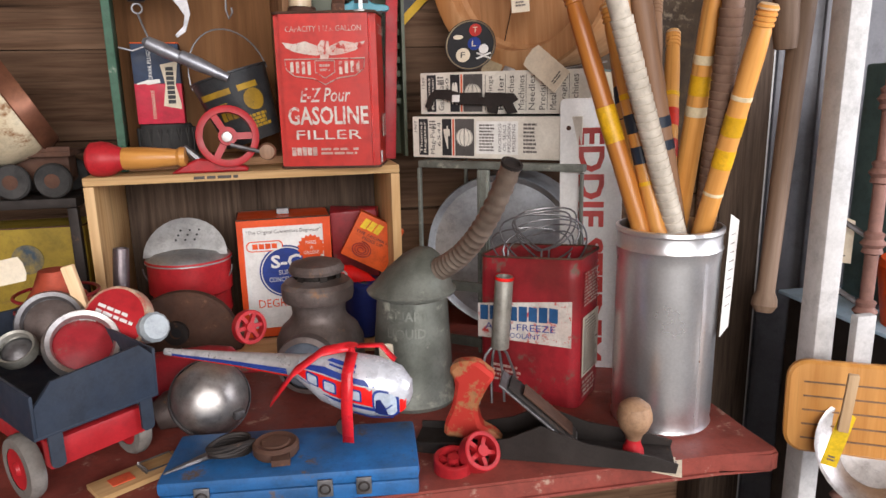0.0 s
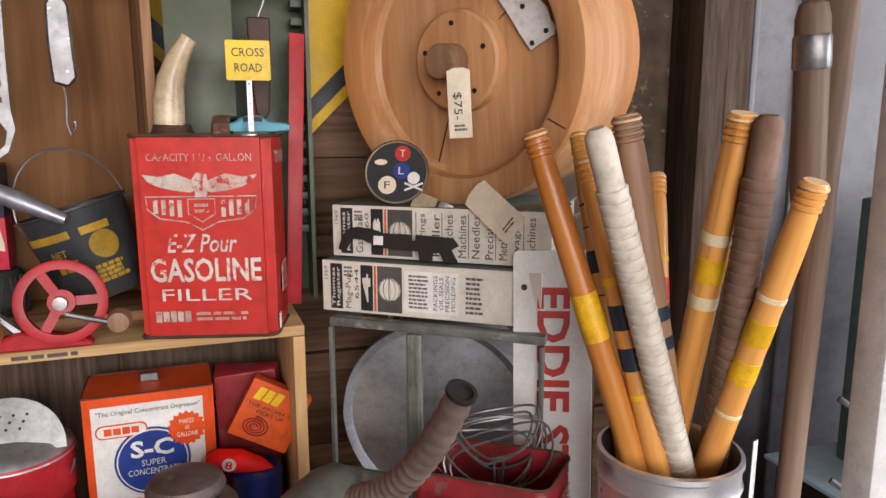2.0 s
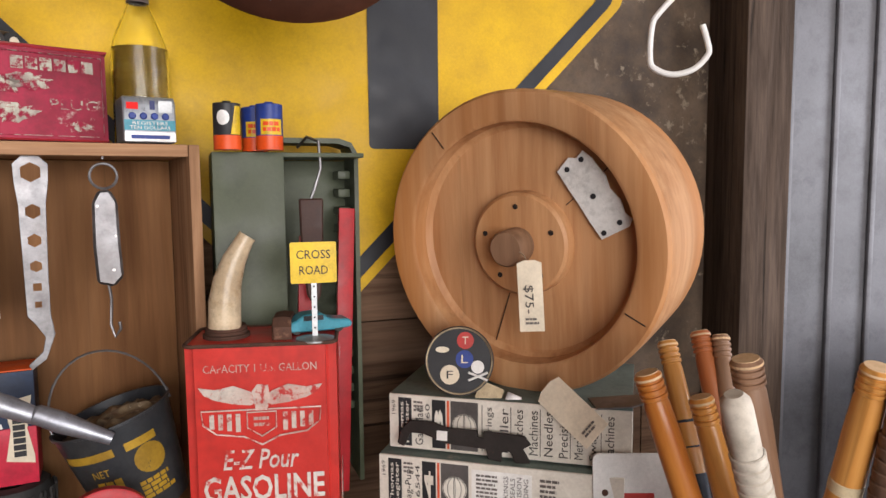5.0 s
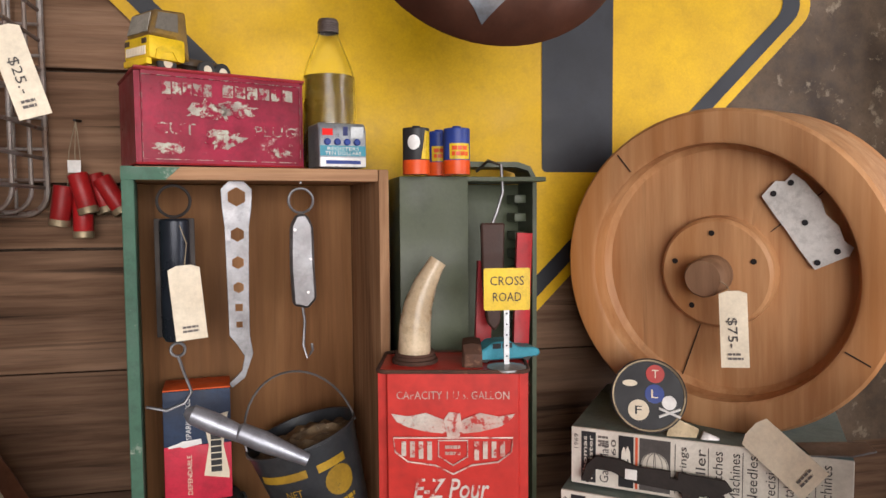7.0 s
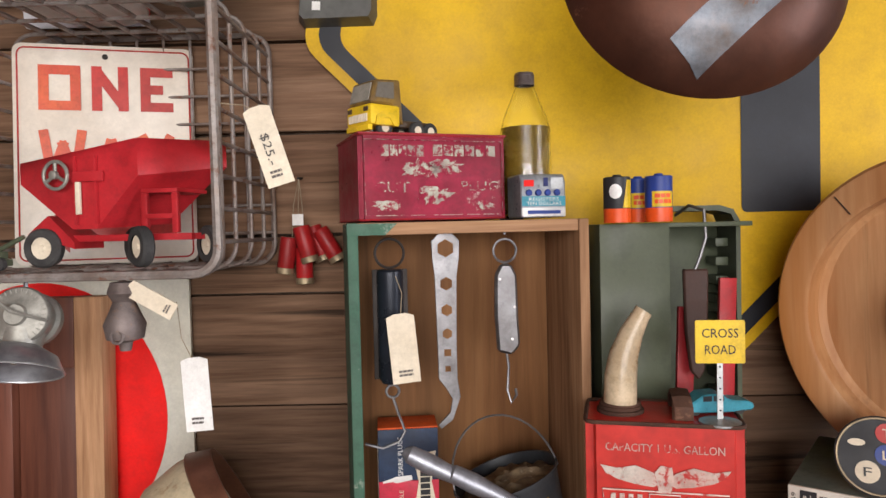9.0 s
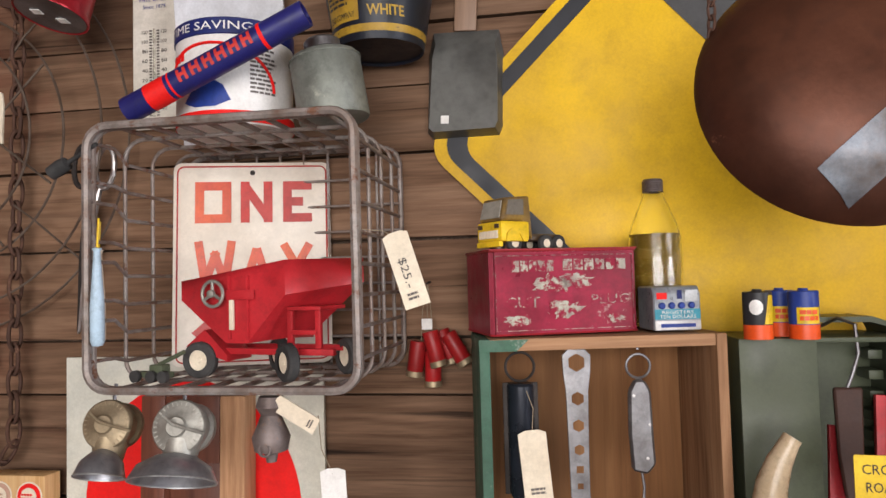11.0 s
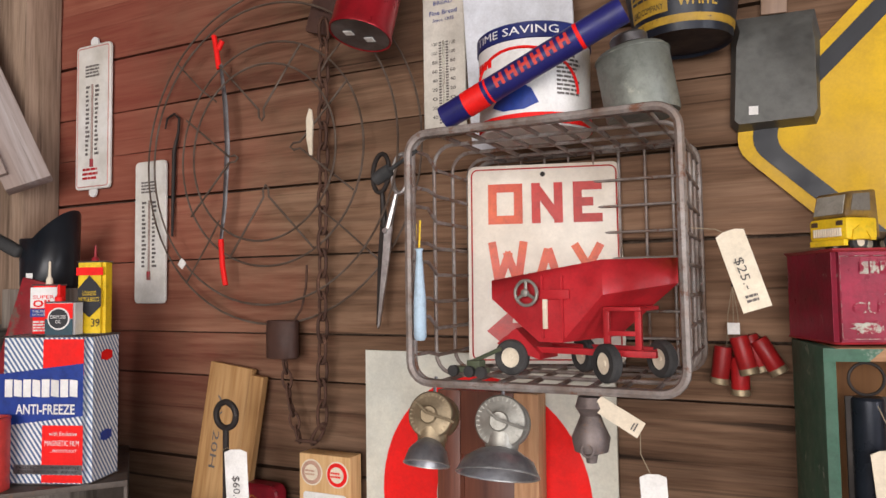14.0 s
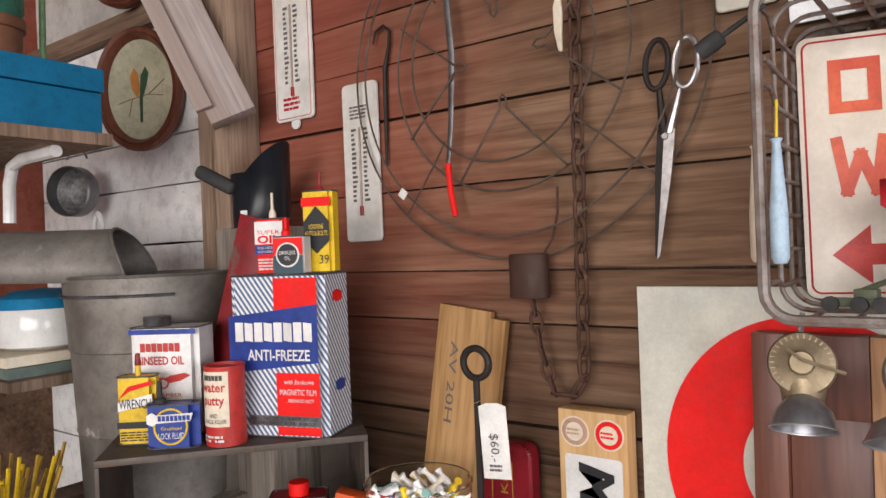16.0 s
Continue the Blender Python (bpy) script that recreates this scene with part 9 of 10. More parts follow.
for dx, dy in ((-0.016, -0.01), (0.012, 0.012)):
    bm = B()
    box(bm, dx - 0.008, dy - 0.006, -0.0004, dx + 0.008, dy + 0.006, 0.0006)
    part("sticker", bm, PAPER, rc)
lt = B()
plate(lt, rrect(-0.03, -0.08, 0.03, 0.08, 0.006), -0.004, 0.004, 0.001)
solo("leather_strap", lt, LEATHER, "dark leather strap above the chain", "strap", pose(-1.09, 1.44, 2.28, 0, 18))

# thermometers
for x, w, z0, z1, red, lb in ((-1.738, 0.112, 1.958, 2.29, True, "white wall thermometer with faded red border"), (-1.557, 0.09, 1.7, 2.005, False, "white dirty wall thermometer with rust spots")):
    t = thing("wall_thermometer", lb, "thermometer", x, 1.455, z0, group="wall thermometers")
    h = z1 - z0
    bm = B()
    plate(bm, rrect(-w / 2, 0, w / 2, h, 0.01), -0.007, 0, 0.0015)
    part("plate", bm, surf("aged_white_enamel", (0.72, 0.7, 0.66), 0.35, c2=(0.6, 0.57, 0.5), s=10, wear=(0.32, 0.2, 0.13), ws=22, th=0.7, bump=0.03, grime=0.16), t)
    if red:
        bm = B()
        tube(bm, [(a, -0.007, b) for a, b in rrect(-w / 2 + 0.006, 0.006, w / 2 - 0.006, h - 0.006, 0.006)], 0.0012, 5, True)
        part("border", bm, surf("faded_pink", (0.6, 0.25, 0.22), 0.5), t)
        bars(t, -0.03, 0.02, 0.03, 0.05, 3, -0.0085, FADEDRED)
        for zz in (-0.006, h + 0.006):
            bm = B()
            lathe(bm, [(0, 0), (0.012, 0), (0.012, 0.004), (0, 0.004)], 18, pose(0, -0.001, zz, 90))
            part("ear", bm, WHITEPLASTIC, t)
    bm = B()
    tube(bm, [(0, -0.009, 0.06), (0, -0.009, h * 0.72)], 0.0022, 8)
    part("glass_tube", bm, surf("mercury_tube", (0.4, 0.3, 0.26), 0.2), t)
    bm = B()
    tube(bm, [(0, -0.0095, 0.05), (0, -0.0095, 0.068)], 0.004, 10)
    part("bulb", bm, DARKRED, t)
    bars(t, -0.022, 0.075, -0.008, h * 0.72, 16, -0.0085, INK, ragged=0.5, words=0)
    bars(t, 0.008, 0.075, 0.022, h * 0.72, 16, -0.0085, INK, ragged=0.5, words=0)
    bars(t, -0.024, h * 0.77, 0.024, h * 0.86, 4, -0.0085, INK)

# ---- poster with red ring, wooden case, boards ----
ps = thing("ring_poster", "marbled ivory panel with a bold red ring", "panel", -0.803, 1.4535, 1.12)
bm = B()
box(bm, -0.22, -0.004, 0, 0.222, 0.002, 0.495)
part("panel", bm, MARBLED, ps)
bm = B()
for i in range(64):
    a, b = 2 * math.pi * i / 64, 2 * math.pi * (i + 1) / 64
    bm.faces.new([bm.verts.new((r * 0.92 * math.cos(t), -0.0052, 0.258 + r * math.sin(t))) for r, t in ((0.2, a), (0.2, b), (0.088, b), (0.088, a))])
bmesh.ops.remove_doubles(bm, verts=bm.verts, dist=1e-5)
part("red_ring", bm, BRIGHTRED, ps)
MAHOG = wood("mahogany", (0.05, 0.014, 0.008), (0.13, 0.04, 0.022), (0.2, 0.075, 0.045), "z", 0.4, 12, 0.2)
cs = thing("wooden_case", "reddish brown wooden case leaning on the wall", "wooden case", -0.775, 1.39, 1.1, -2)
for nm, a, ma in (("stile", (-0.085, 0, 0, -0.045, 0.04, 0.46), MAHOG), ("stile", (0.045, 0, 0, 0.085, 0.04, 0.46), DRAWER_EDGE), ("top_rail", (-0.0445, 0, 0.36, 0.0445, 0.04, 0.46), MAHOG), ("inset_panel", (-0.0445, 0.015, 0, 0.0445, 0.04, 0.359), MAHOG)):
    bm = B()
    box(bm, *a, 0.002)
    part(nm, bm, ma, cs)
shelf2 = B()
box(shelf2, -1.75, 1.2, 1.1, -0.6, 1.452, 1.12, 0.002)
solo("lower_shelf", shelf2, BARN, "rough brown board shelf along the wall", "shelf")
OLDPINE = wood("old_pine", (0.2, 0.09, 0.03), (0.4, 0.22, 0.085), (0.54, 0.34, 0.16), "z", 0.6, 14, 0.35, spread=0.1)
bd3 = thing("stencilled_board", "pale pine board with stencilled letters, leaning", "board", -1.355, 1.405, 1.121, -4, 7, 0)
bm = B()
box(bm, -0.075, 0, 0, 0.03, 0.014, 0.46, 0.0015)
part("wide_strip", bm, OLDPINE, bd3)
bm = B()
plate(bm, [(0.031, 0), (0.062, 0), (0.062, 0.09), (0.056, 0.1), (0.056, 0.11), (0.062, 0.12), (0.062, 0.22), (0.055, 0.23), (0.062, 0.25), (0.062, 0.45), (0.031, 0.45)], -0.004, 0.012, 0.001)
part("notched_strip", bm, OLDPINE, bd3)
lettering(bd3, "AV 20H", -0.043, 0.26, -0.027, 0.4, -0.001, INK, side="down")
er = thing("eye_rod", "black iron rod with a ring eye and price tag", "iron rod", -1.22, 1.312, 1.121)
bm = B()
tube(bm, [(0, 0, 0), (0, 0, 0.368)], 0.0052, 10)
tube(bm, arc(0, 0.39, 0.022, 0, 360, 28), 0.0055, 9)
part("rod", bm, IRON, er)
tag(-1.186, 1.298, 1.45, 0.042, 0.1, ry=-3, rz=10, label="white price tag hanging on the iron rod", words=[("$60.-", -0.2, -0.75, 0.16, -0.35, "down")], material=PAPER, string=[(0, 0, 0), (-0.02, 0.008, 0.01), (-0.034, 0.012, 0.004)])
kt = thing("rifle_kit_tin", "dark red tin case for a rifle cleaning kit", "tin case", -1.24, 1.43, 1.121)
bm = B()
plate(bm, rrect(-0.05, 0, 0.05, 0.245, 0.018), -0.02, 0.012, 0.004)
part("case", bm, surf("dark_red_lacquer", (0.25, 0.01, 0.02), 0.35), kt)
lettering(kt, "Rifle Kit", -0.005, 0.1, 0.008, 0.2, -0.0215, OCHRE, side="up")
bm = B()
tube(bm, [(a, -0.0205, b) for a, b in ((-0.022, 0.02), (0.016, 0.02), (0.016, 0.215), (-0.008, 0.225), (-0.022, 0.21))], 0.0008, 4, True)
part("gold_line", bm, OCHRE, kt)
mo = thing("lettered_plate", "tan box end with a white lettered metal plate", "box", -1.085, 1.43, 1.121)
bm = B()
box(bm, -0.054, -0.02, 0, 0.054, 0.015, 0.312, 0.002)
part("box", bm, PINE_Z, mo)
print_panel(mo, -0.044, 0.01, 0.046, 0.246, -0.0205, ENAMEL, "white_plate", r=0.006, th=0.0015)
lettering(mo, "Mo", -0.022, 0.125, 0.034, 0.236, -0.0235, BLACK, side="down", shear=0.2, bold=0.03)
for x, ma in ((-0.027, surf("faded_pink_seal", (0.5, 0.3, 0.22), 0.7)), (0.027, BRIGHTRED)):
    shape_print(mo, circle(x, 0.28, 0.023), -0.0203, CREAM, "round_seal")
    shape_print(mo, circle(x, 0.28, 0.0205), -0.0211, ma, "round_seal")
    shape_print(mo, circle(x, 0.28, 0.014), -0.0219, CREAM, "round_seal")
    bars(mo, x - 0.012, 0.274, x + 0.012, 0.286, 2, -0.0232, ma)
jr = thing("glass_jar", "round clear glass jar full of wrapped sweets", "glass jar", -1.304, 1.27, 1.121)
bm = B()
lathe(bm, [(0, 0), (0.075, 0), (0.08, 0.005), (0.08, 0.212), (0.082, 0.215), (0.08, 0.218), (0.077, 0.215), (0.0765, 0.008), (0, 0.006)], 48)
ob = part("glass", bm, CLEAR, jr)
ob.visible_shadow = False
rj = random.Random(11)
SW = [PAPER, PAPER, PAPER, CREAM, CREAM, ROYAL, SIGNRED, YELLOW, WHITEPLASTIC, WHITEPLASTIC, PAPER, surf("mint_wrapper", (0.3, 0.55, 0.5), 0.4)]
for k in range(120):
    a, r = rj.uniform(0, 6.283), 0.055 * math.sqrt(rj.random())
    z = rj.uniform(0.15, 0.212) if k > 25 else rj.uniform(0.02, 0.15)
    bm = B()
    tube(bm, [(-0.022, 0, 0), (-0.014, 0, 0), (0, 0, 0), (0.014, 0, 0), (0.022, 0, 0)], [0.006, 0.003, 0.0065, 0.003, 0.006], 8)
    bm.transform(pose(r * math.cos(a), r * math.sin(a), z, rj.uniform(-40, 40), rj.uniform(-50, 50), rj.uniform(0, 360)))
    part("wrapped_sweet", bm, rj.choice(SW), jr)

# ---- tin shelf box with oil cans ----
bx = thing("metal_shelf_box", "rusty grey open sheet-metal box used as a shelf", "shelf box", -1.386, 1.252, 1.121, 0, 0, 49)
BOXM = surf("rusty_dark_sheet", (0.12, 0.1, 0.085), 0.6, 0.4, c2=(0.07, 0.05, 0.04), s=6, wear=(0.16, 0.08, 0.045), ws=14, th=0.55)
for nm, a in (("top", (-0.39, 0, 0.268, 0, 0.3, 0.278)), ("side", (-0.006, 0.001, 0, 0, 0.3, 0.2675)), ("side", (-0.39, 0.001, 0, -0.384, 0.3, 0.2675)), ("back", (-0.3835, 0.29, 0, -0.0065, 0.3, 0.2675)), ("base", (-0.3835, 0.0, 0, -0.0065, 0.289, 0.008))):
    bm = B()
    box(bm, *a, 0.001)
    part(nm, bm, BOXM, bx)
inn = thing("red_oil_tin", "small red and black oil tin inside the box", "oil tin", -1.5, 1.21, 1.1295, 0, 0, 40)
tin(inn, 0.09, 0.05, 0.17, DARKRED, 0.008)
bm = B()
lathe(bm, [(0, 0.17), (0.016, 0.17), (0.016, 0.19), (0, 0.191)], 20)
part("cap", bm, BRIGHTRED, inn)
oc = thing("orange_carton", "small orange printed carton leaning in the box", "carton", -1.43, 1.205, 1.1295, 0, 14, 30)
bm = B()
box(bm, -0.03, -0.015, 0.0, 0.03, 0.015, 0.19, 0.001)
part("carton", bm, ORANGE2, oc)
bars(oc, -0.024, 0.09, 0.024, 0.18, 6, -0.0156, ROYAL)

pr = thing("antifreeze_tin", "large blue, red and hatched antifreeze tin", "tin can", -1.513, 1.219, 1.4, 0, 0, 19)
W, D, H = 0.165, 0.1, 0.25
tin(pr, W, D, H, HATCH, 0.012, STEEL)
y = -D / 2 - 0.0008
print_panel(pr, 0.0, 0.185, 0.074, 0.246, y, BRIGHTRED, "red_panel")
shape_print(pr, [(-0.081, 0.098), (0.074, 0.116), (0.074, 0.205), (-0.081, 0.187)], y - 0.0008, ROYAL, "blue_panel")
blocks(pr, -0.07, 0.148, 0.066, 0.178, 8, y - 0.0024, WHITEPLASTIC, slant=0.0)
lettering(pr, "ANTI-FREEZE", -0.048, 0.119, 0.06, 0.136, y - 0.0024, WHITEPLASTIC, bold=0.02)
print_panel(pr, 0.0, 0.024, 0.074, 0.1, y - 0.0002, BRIGHTRED, "red_panel")
lettering(pr, "with Exclusive", 0.014, 0.083, 0.064, 0.09, y - 0.0018, WHITEPLASTIC, shear=0.2)
lettering(pr, "MAGNETIC FILM", 0.006, 0.066, 0.068, 0.075, y - 0.0018, WHITEPLASTIC)
lettering(pr, "...PREVENTS RUST", 0.016, 0.055, 0.064, 0.06, y - 0.0018, WHITEPLASTIC)
print_panel(pr, -0.05, 0.018, 0.074, 0.034, y - 0.0012, STEEL, "steel_strip")
lettering(pr, "PROTECTS RUBBER HOSE\nDOES NOT BOIL AWAY", -0.045, 0.02, 0.07, 0.032, y - 0.0026, BLACK)
print_panel(pr, 0.0, 0.004, 0.074, 0.017, y - 0.0002, BRIGHTRED, "red_panel")
sd = pose(W / 2 + 0.0012, 0, 0, 0, 0, 90)
for z, ma in ((0.215, BRIGHTRED), (0.075, ROYAL)):
    bm = B()
    plate(bm, [(-0.016, z - 0.006), (0, z - 0.01), (0.016, z - 0.006), (0.016, z + 0.006), (0, z + 0.01), (-0.016, z + 0.006)], -0.0006, 0, m=sd)
    part("side_badge", bm, ma, pr)
rw = thing("linseed_oil_can", "white linseed oil tin with red lettering", "tin can", -1.69, 1.12, 1.4, 0, 0, 30)
W, D, H = 0.115, 0.07, 0.172
tin(rw, W, D, H, WHITEPLASTIC, 0.01)
print_panel(rw, -0.056, 0.162, 0.056, 0.17, -D / 2 - 0.0006, ROYAL, "blue_band")
print_panel(rw, -0.056, 0.003, 0.056, 0.01, -D / 2 - 0.0006, ROYAL, "blue_band")
y = -D / 2 - 0.0012
blocks(rw, -0.038, 0.134, 0.03, 0.148, 7, y, SIGNRED)
lettering(rw, "LINSEED OIL", -0.042, 0.113, 0.036, 0.127, y, SIGNRED, bold=0.02)
wing = [(0, 0.09), (0.012, 0.096), (0.036, 0.1), (0.046, 0.096), (0.03, 0.088), (0.012, 0.084)]
shape_print(rw, wing, y, SIGNRED, "printed_wing")
shape_print(rw, [(-a, b) for a, b in reversed(wing)], y, SIGNRED, "printed_wing")
bm = B()
tube(bm, arc(0, 0.084, 0.008, 0, 360, 18, y), 0.0012, 5)
part("printed_ring", bm, SIGNRED, rw)
lettering(rw, "AS AMBER", -0.02, 0.062, 0.03, 0.068, y, SIGNRED)
bm = B()
pr_ = [(0, H + 0.016), (0.021, H + 0.016)]
for k in range(5):
    pr_ += [(0.0225, H + 0.014 - k * 0.003), (0.0215, H + 0.0125 - k * 0.003)]
lathe(bm, pr_, 28, pose(-0.026, 0, 0))
part("cap", bm, STEEL, rw)
lw = thing("penetrating_oil_can", "small yellow penetrating oil tin with red script", "oil can", -1.67, 1.046, 1.4, 0, 0, 38)
tin(lw, 0.058, 0.03, 0.104, YELLOW, 0.008)
y = -0.0162
shape_print(lw, [(-0.026, 0.07), (-0.01, 0.09), (0.026, 0.098), (0.026, 0.092), (-0.01, 0.082)], y, BRIGHTRED, "script_mark")
shape_print(lw, [(-0.026, 0.052), (0.026, 0.064), (0.026, 0.078), (-0.026, 0.066)], y, WHITEPLASTIC, "white_panel")
lettering(lw, "WRENCH", -0.024, 0.056, 0.024, 0.071, y - 0.001, BLACK, bold=0.01)
print_panel(lw, -0.028, 0.026, 0.028, 0.036, y, BLACK, "black_band")
bars(lw, -0.024, 0.006, 0.024, 0.022, 4, y, BLACK)
bm = B()
lathe(bm, [(0.005, 0.104), (0.0045, 0.112), (0.003, 0.124)], 14)
part("spout", bm, YELLOW, lw)
bm = B()
lathe(bm, [(0.0045, 0.12), (0.005, 0.123), (0.0035, 0.138), (0, 0.139)], 14)
part("cap", bm, DARKRED, lw)
le = thing("lock_fluid_tin", "flat navy blue lock fluid tin with yellow ring", "oil can", -1.6, 1.06, 1.4, 0, 0, 38)
tin(le, 0.078, 0.03, 0.066, ROYAL, 0.013)
y = -0.0162
bm = B()
tube(bm, arc(0, 0.034, 0.024, 0, 360, 32, y, 0.026), 0.0016, 6)
part("yellow_ring", bm, YELLOW, le)
shape_print(le, [(-0.034, 0.04), (-0.026, 0.036), (-0.02, 0.04), (0.03, 0.042), (0.034, 0.054), (-0.02, 0.052), (-0.026, 0.056), (-0.034, 0.052)], y - 0.002, WHITEPLASTIC, "white_panel")
blocks(le, -0.018, 0.043, 0.03, 0.051, 8, y - 0.003, ROYAL)
lettering(le, "Graphited", -0.014, 0.028, 0.016, 0.034, y - 0.001, YELLOW)
lettering(le, "LOCK FLUID", -0.018, 0.016, 0.02, 0.025, y - 0.001, WHITEPLASTIC)
bm = B()
lathe(bm, [(0.009, 0.066), (0.009, 0.072), (0.004, 0.076), (0.003, 0.1), (0, 0.1)], 16, pose(-0.02, 0, 0))
part("spout", bm, RUBBER, le)
wp = thing("putty_can", "round red and cream water putty can", "round can", -1.549, 1.115, 1.4, 0, 0, 25)
bm = B()
lathe(bm, [(0, 0), (0.03, 0), (0.03, 0.115), (0.031, 0.116), (0.031, 0.119), (0.028, 0.119), (0.027, 0.114), (0, 0.114)], 36)
part("body", bm, SIGNRED, wp)
bb = on_round(0.03, 0, 0.0006)
print_panel(wp, -0.034, 0.03, 0.02, 0.112, 0, CREAM, "cream_panel", bend=bb)
b3 = on_round(0.03, 0, 0.0012)
lettering(wp, "water\nputty", -0.026, 0.058, 0.016, 0.094, 0, SIGNRED, bend=b3, bold=0.02)
lettering(wp, "AND\nCRACK FILLER", -0.024, 0.035, 0.016, 0.05, 0, DARKGREY, bend=b3)
blocks(wp, -0.022, 0.099, 0.012, 0.107, 6, 0, DARKGREY, bend=b3)
bars(wp, -0.03, 0.006, 0.022, 0.018, 2, 0, WHITEPLASTIC, bend=bb)
# on top of the antifreeze tin
so_ = thing("household_oil_can", "small red and white household oil tin", "oil can", -1.525, 1.2, 1.6515, 0, 0, 19)
tin(so_, 0.052, 0.026, 0.088, BRIGHTRED, 0.006)
y = -0.0142
print_panel(so_, -0.025, 0.048, 0.025, 0.084, y, WHITEPLASTIC, "white_panel")
lettering(so_, "SUPER", -0.02, 0.064, 0.02, 0.07, y - 0.001, BRIGHTRED)
lettering(so_, "OIL", -0.02, 0.049, 0.02, 0.062, y - 0.001, BRIGHTRED, bold=0.03)
print_panel(so_, -0.025, 0.032, 0.025, 0.046, y, ROYAL, "blue_band")
lettering(so_, "THE PREMIUM\nHOUSEHOLD", -0.021, 0.034, 0.021, 0.044, y - 0.001, WHITEPLASTIC)
bars(so_, -0.02, 0.006, 0.02, 0.026, 4, y, WHITEPLASTIC)
bm = B()
lathe(bm, [(0.006, 0.088), (0.0055, 0.098), (0.0025, 0.104), (0.0018, 0.13), (0, 0.13)], 14)
part("spout", bm, CREAM, so_)
ad = thing("dripless_oil_can", "squat red, white and black dripless oil tin", "oil can", -1.47, 1.19, 1.6515, 0, 0, 24)
tin(ad, 0.05, 0.032, 0.058, WHITEPLASTIC, 0.004)
y = -0.0172
print_panel(ad, -0.024, 0.03, 0.024, 0.056, y, BRIGHTRED, "red_half")
print_panel(ad, -0.024, 0.002, 0.024, 0.0295, y, surf("dark_teal_print", (0.02, 0.06, 0.08), 0.4, bump=0), "dark_half")
shape_print(ad, circle(0, 0.03, 0.019), y - 0.0008, WHITEPLASTIC, "white_ring")
shape_print(ad, circle(0, 0.03, 0.0165), y - 0.0016, BLACK, "black_disc")
lettering(ad, "DRIPLESS\nOIL", -0.013, 0.022, 0.013, 0.036, y - 0.0026, WHITEPLASTIC)
bm = B()
lathe(bm, [(0.007, 0.058), (0.007, 0.066), (0.003, 0.07), (0.002, 0.088), (0, 0.088)], 14, pose(-0.01, 0, 0))
part("cap", bm, BRIGHTRED, ad)
kr = thing("rust_oil_can", "tall yellow and black rust-loosening oil tin", "oil can", -1.452, 1.235, 1.6515, 0, 0, 19)
tin(kr, 0.052, 0.03, 0.128, YELLOW, 0.006)
y = -0.0162
print_panel(kr, -0.025, 0.104, 0.025, 0.118, y, BRIGHTRED, "red_band")
shape_print(kr, [(-0.022, 0.05), (0.022, 0.05), (0.022, 0.08), (0, 0.104), (-0.022, 0.08)], y, BLACK, "black_arrow")
shape_print(kr, [(-0.022, 0.05), (0.022, 0.05), (0, 0.03)], y, BLACK, "black_arrow")
lettering(kr, "LOOSENS\nNUTS & BOLTS", -0.019, 0.058, 0.019, 0.076, y - 0.001, YELLOW)
lettering(kr, "39", 0.004, 0.014, 0.02, 0.028, y - 0.001, BLACK)
bm = B()
lathe(bm, [(0.007, 0.128), (0.006, 0.134), (0.0025, 0.138), (0.0018, 0.158), (0, 0.158)], 14)
part("spout", bm, DARKRED, kr)

# ---- left corner ----
bm = B()
box(bm, -1.962, 1.372, 0, -1.862, 1.4585, 2.8, 0.004)
solo("corner_post", bm, POSTWOOD, "brown weathered timber corner post", "post", kind="structure")
br = B()
box(br, -0.046, -0.016, -0.03, 0.046, 0.02, 0.6, 0.003)
box(br, -0.062, -0.03, 0.0, -0.028, -0.0165, 0.6, 0.002)
up = Vector((-0.145, -0.052, 0.307)).normalized()
across = Vector((-0.8, 0.6, 0.1)).cross(up).normalized()
deep = up.cross(across)
turn = Matrix((across, deep, up)).transposed().to_4x4()
solo("diagonal_brace", br, BRACEWOOD, "pale grey weathered diagonal timber brace", "brace", Matrix.Translation((-1.815, 1.342, 1.985)) @ turn, kind="structure")
bm = B()
box(bm, -3.12, 1.3699999999999999, 2.229, -1.965, 1.399, 2.278, 0.002)
solo("wall_rail", bm, RAILWOOD, "brown timber rail on the white wall", "rail", kind="structure")
rd = B()
box(rd, -0.03, -0.01, 0, 0.03, 0.012, 0.36, 0.002)
solo("red_stick", rd, DARKRED, "dull red painted wooden slat leaning behind the tins", "slat", pose(-1.7, 1.2, 1.4, -4, 14, 20))
bs = thing("coal_scoop", "black metal coal scuttle with a curved lip", "coal scuttle", -1.708, 1.33, 1.735, 0, 0, 20)
bm = B()
lathe(bm, [(0, 0), (0.052, 0), (0.054, 0.005), (0.056, 0.09)], 40)
for v in bm.verts:
    if v.co.z > 0.05:
        v.co.z += 0.06 * max(0, v.co.x / 0.056) + 0.01
ob = part("body", bm, surf("matt_black_steel", (0.012, 0.014, 0.018), 0.35, bump=0.05), bs)
so = ob.modifiers.new("thick", "SOLIDIFY")
so.thickness = 0.0015
bm = B()
box(bm, -0.055, -0.012, -0.013, 0.032, 0.012, 0.013, 0.011, pose(-0.055, -0.05, 0.085, 0, 28), 4)
part("grip", bm, RUBBER, bs)
print_panel(bs, -0.012, 0.014, 0.002, 0.03, -0.0555, PAPER, "price_sticker")
bm = B()
box(bm, -1.785, 1.28, 1.121, -1.645, 1.4, 1.7345, 0.003)
solo("wooden_block", bm, GREYWOOD, "grey wooden block behind the tins", "block")
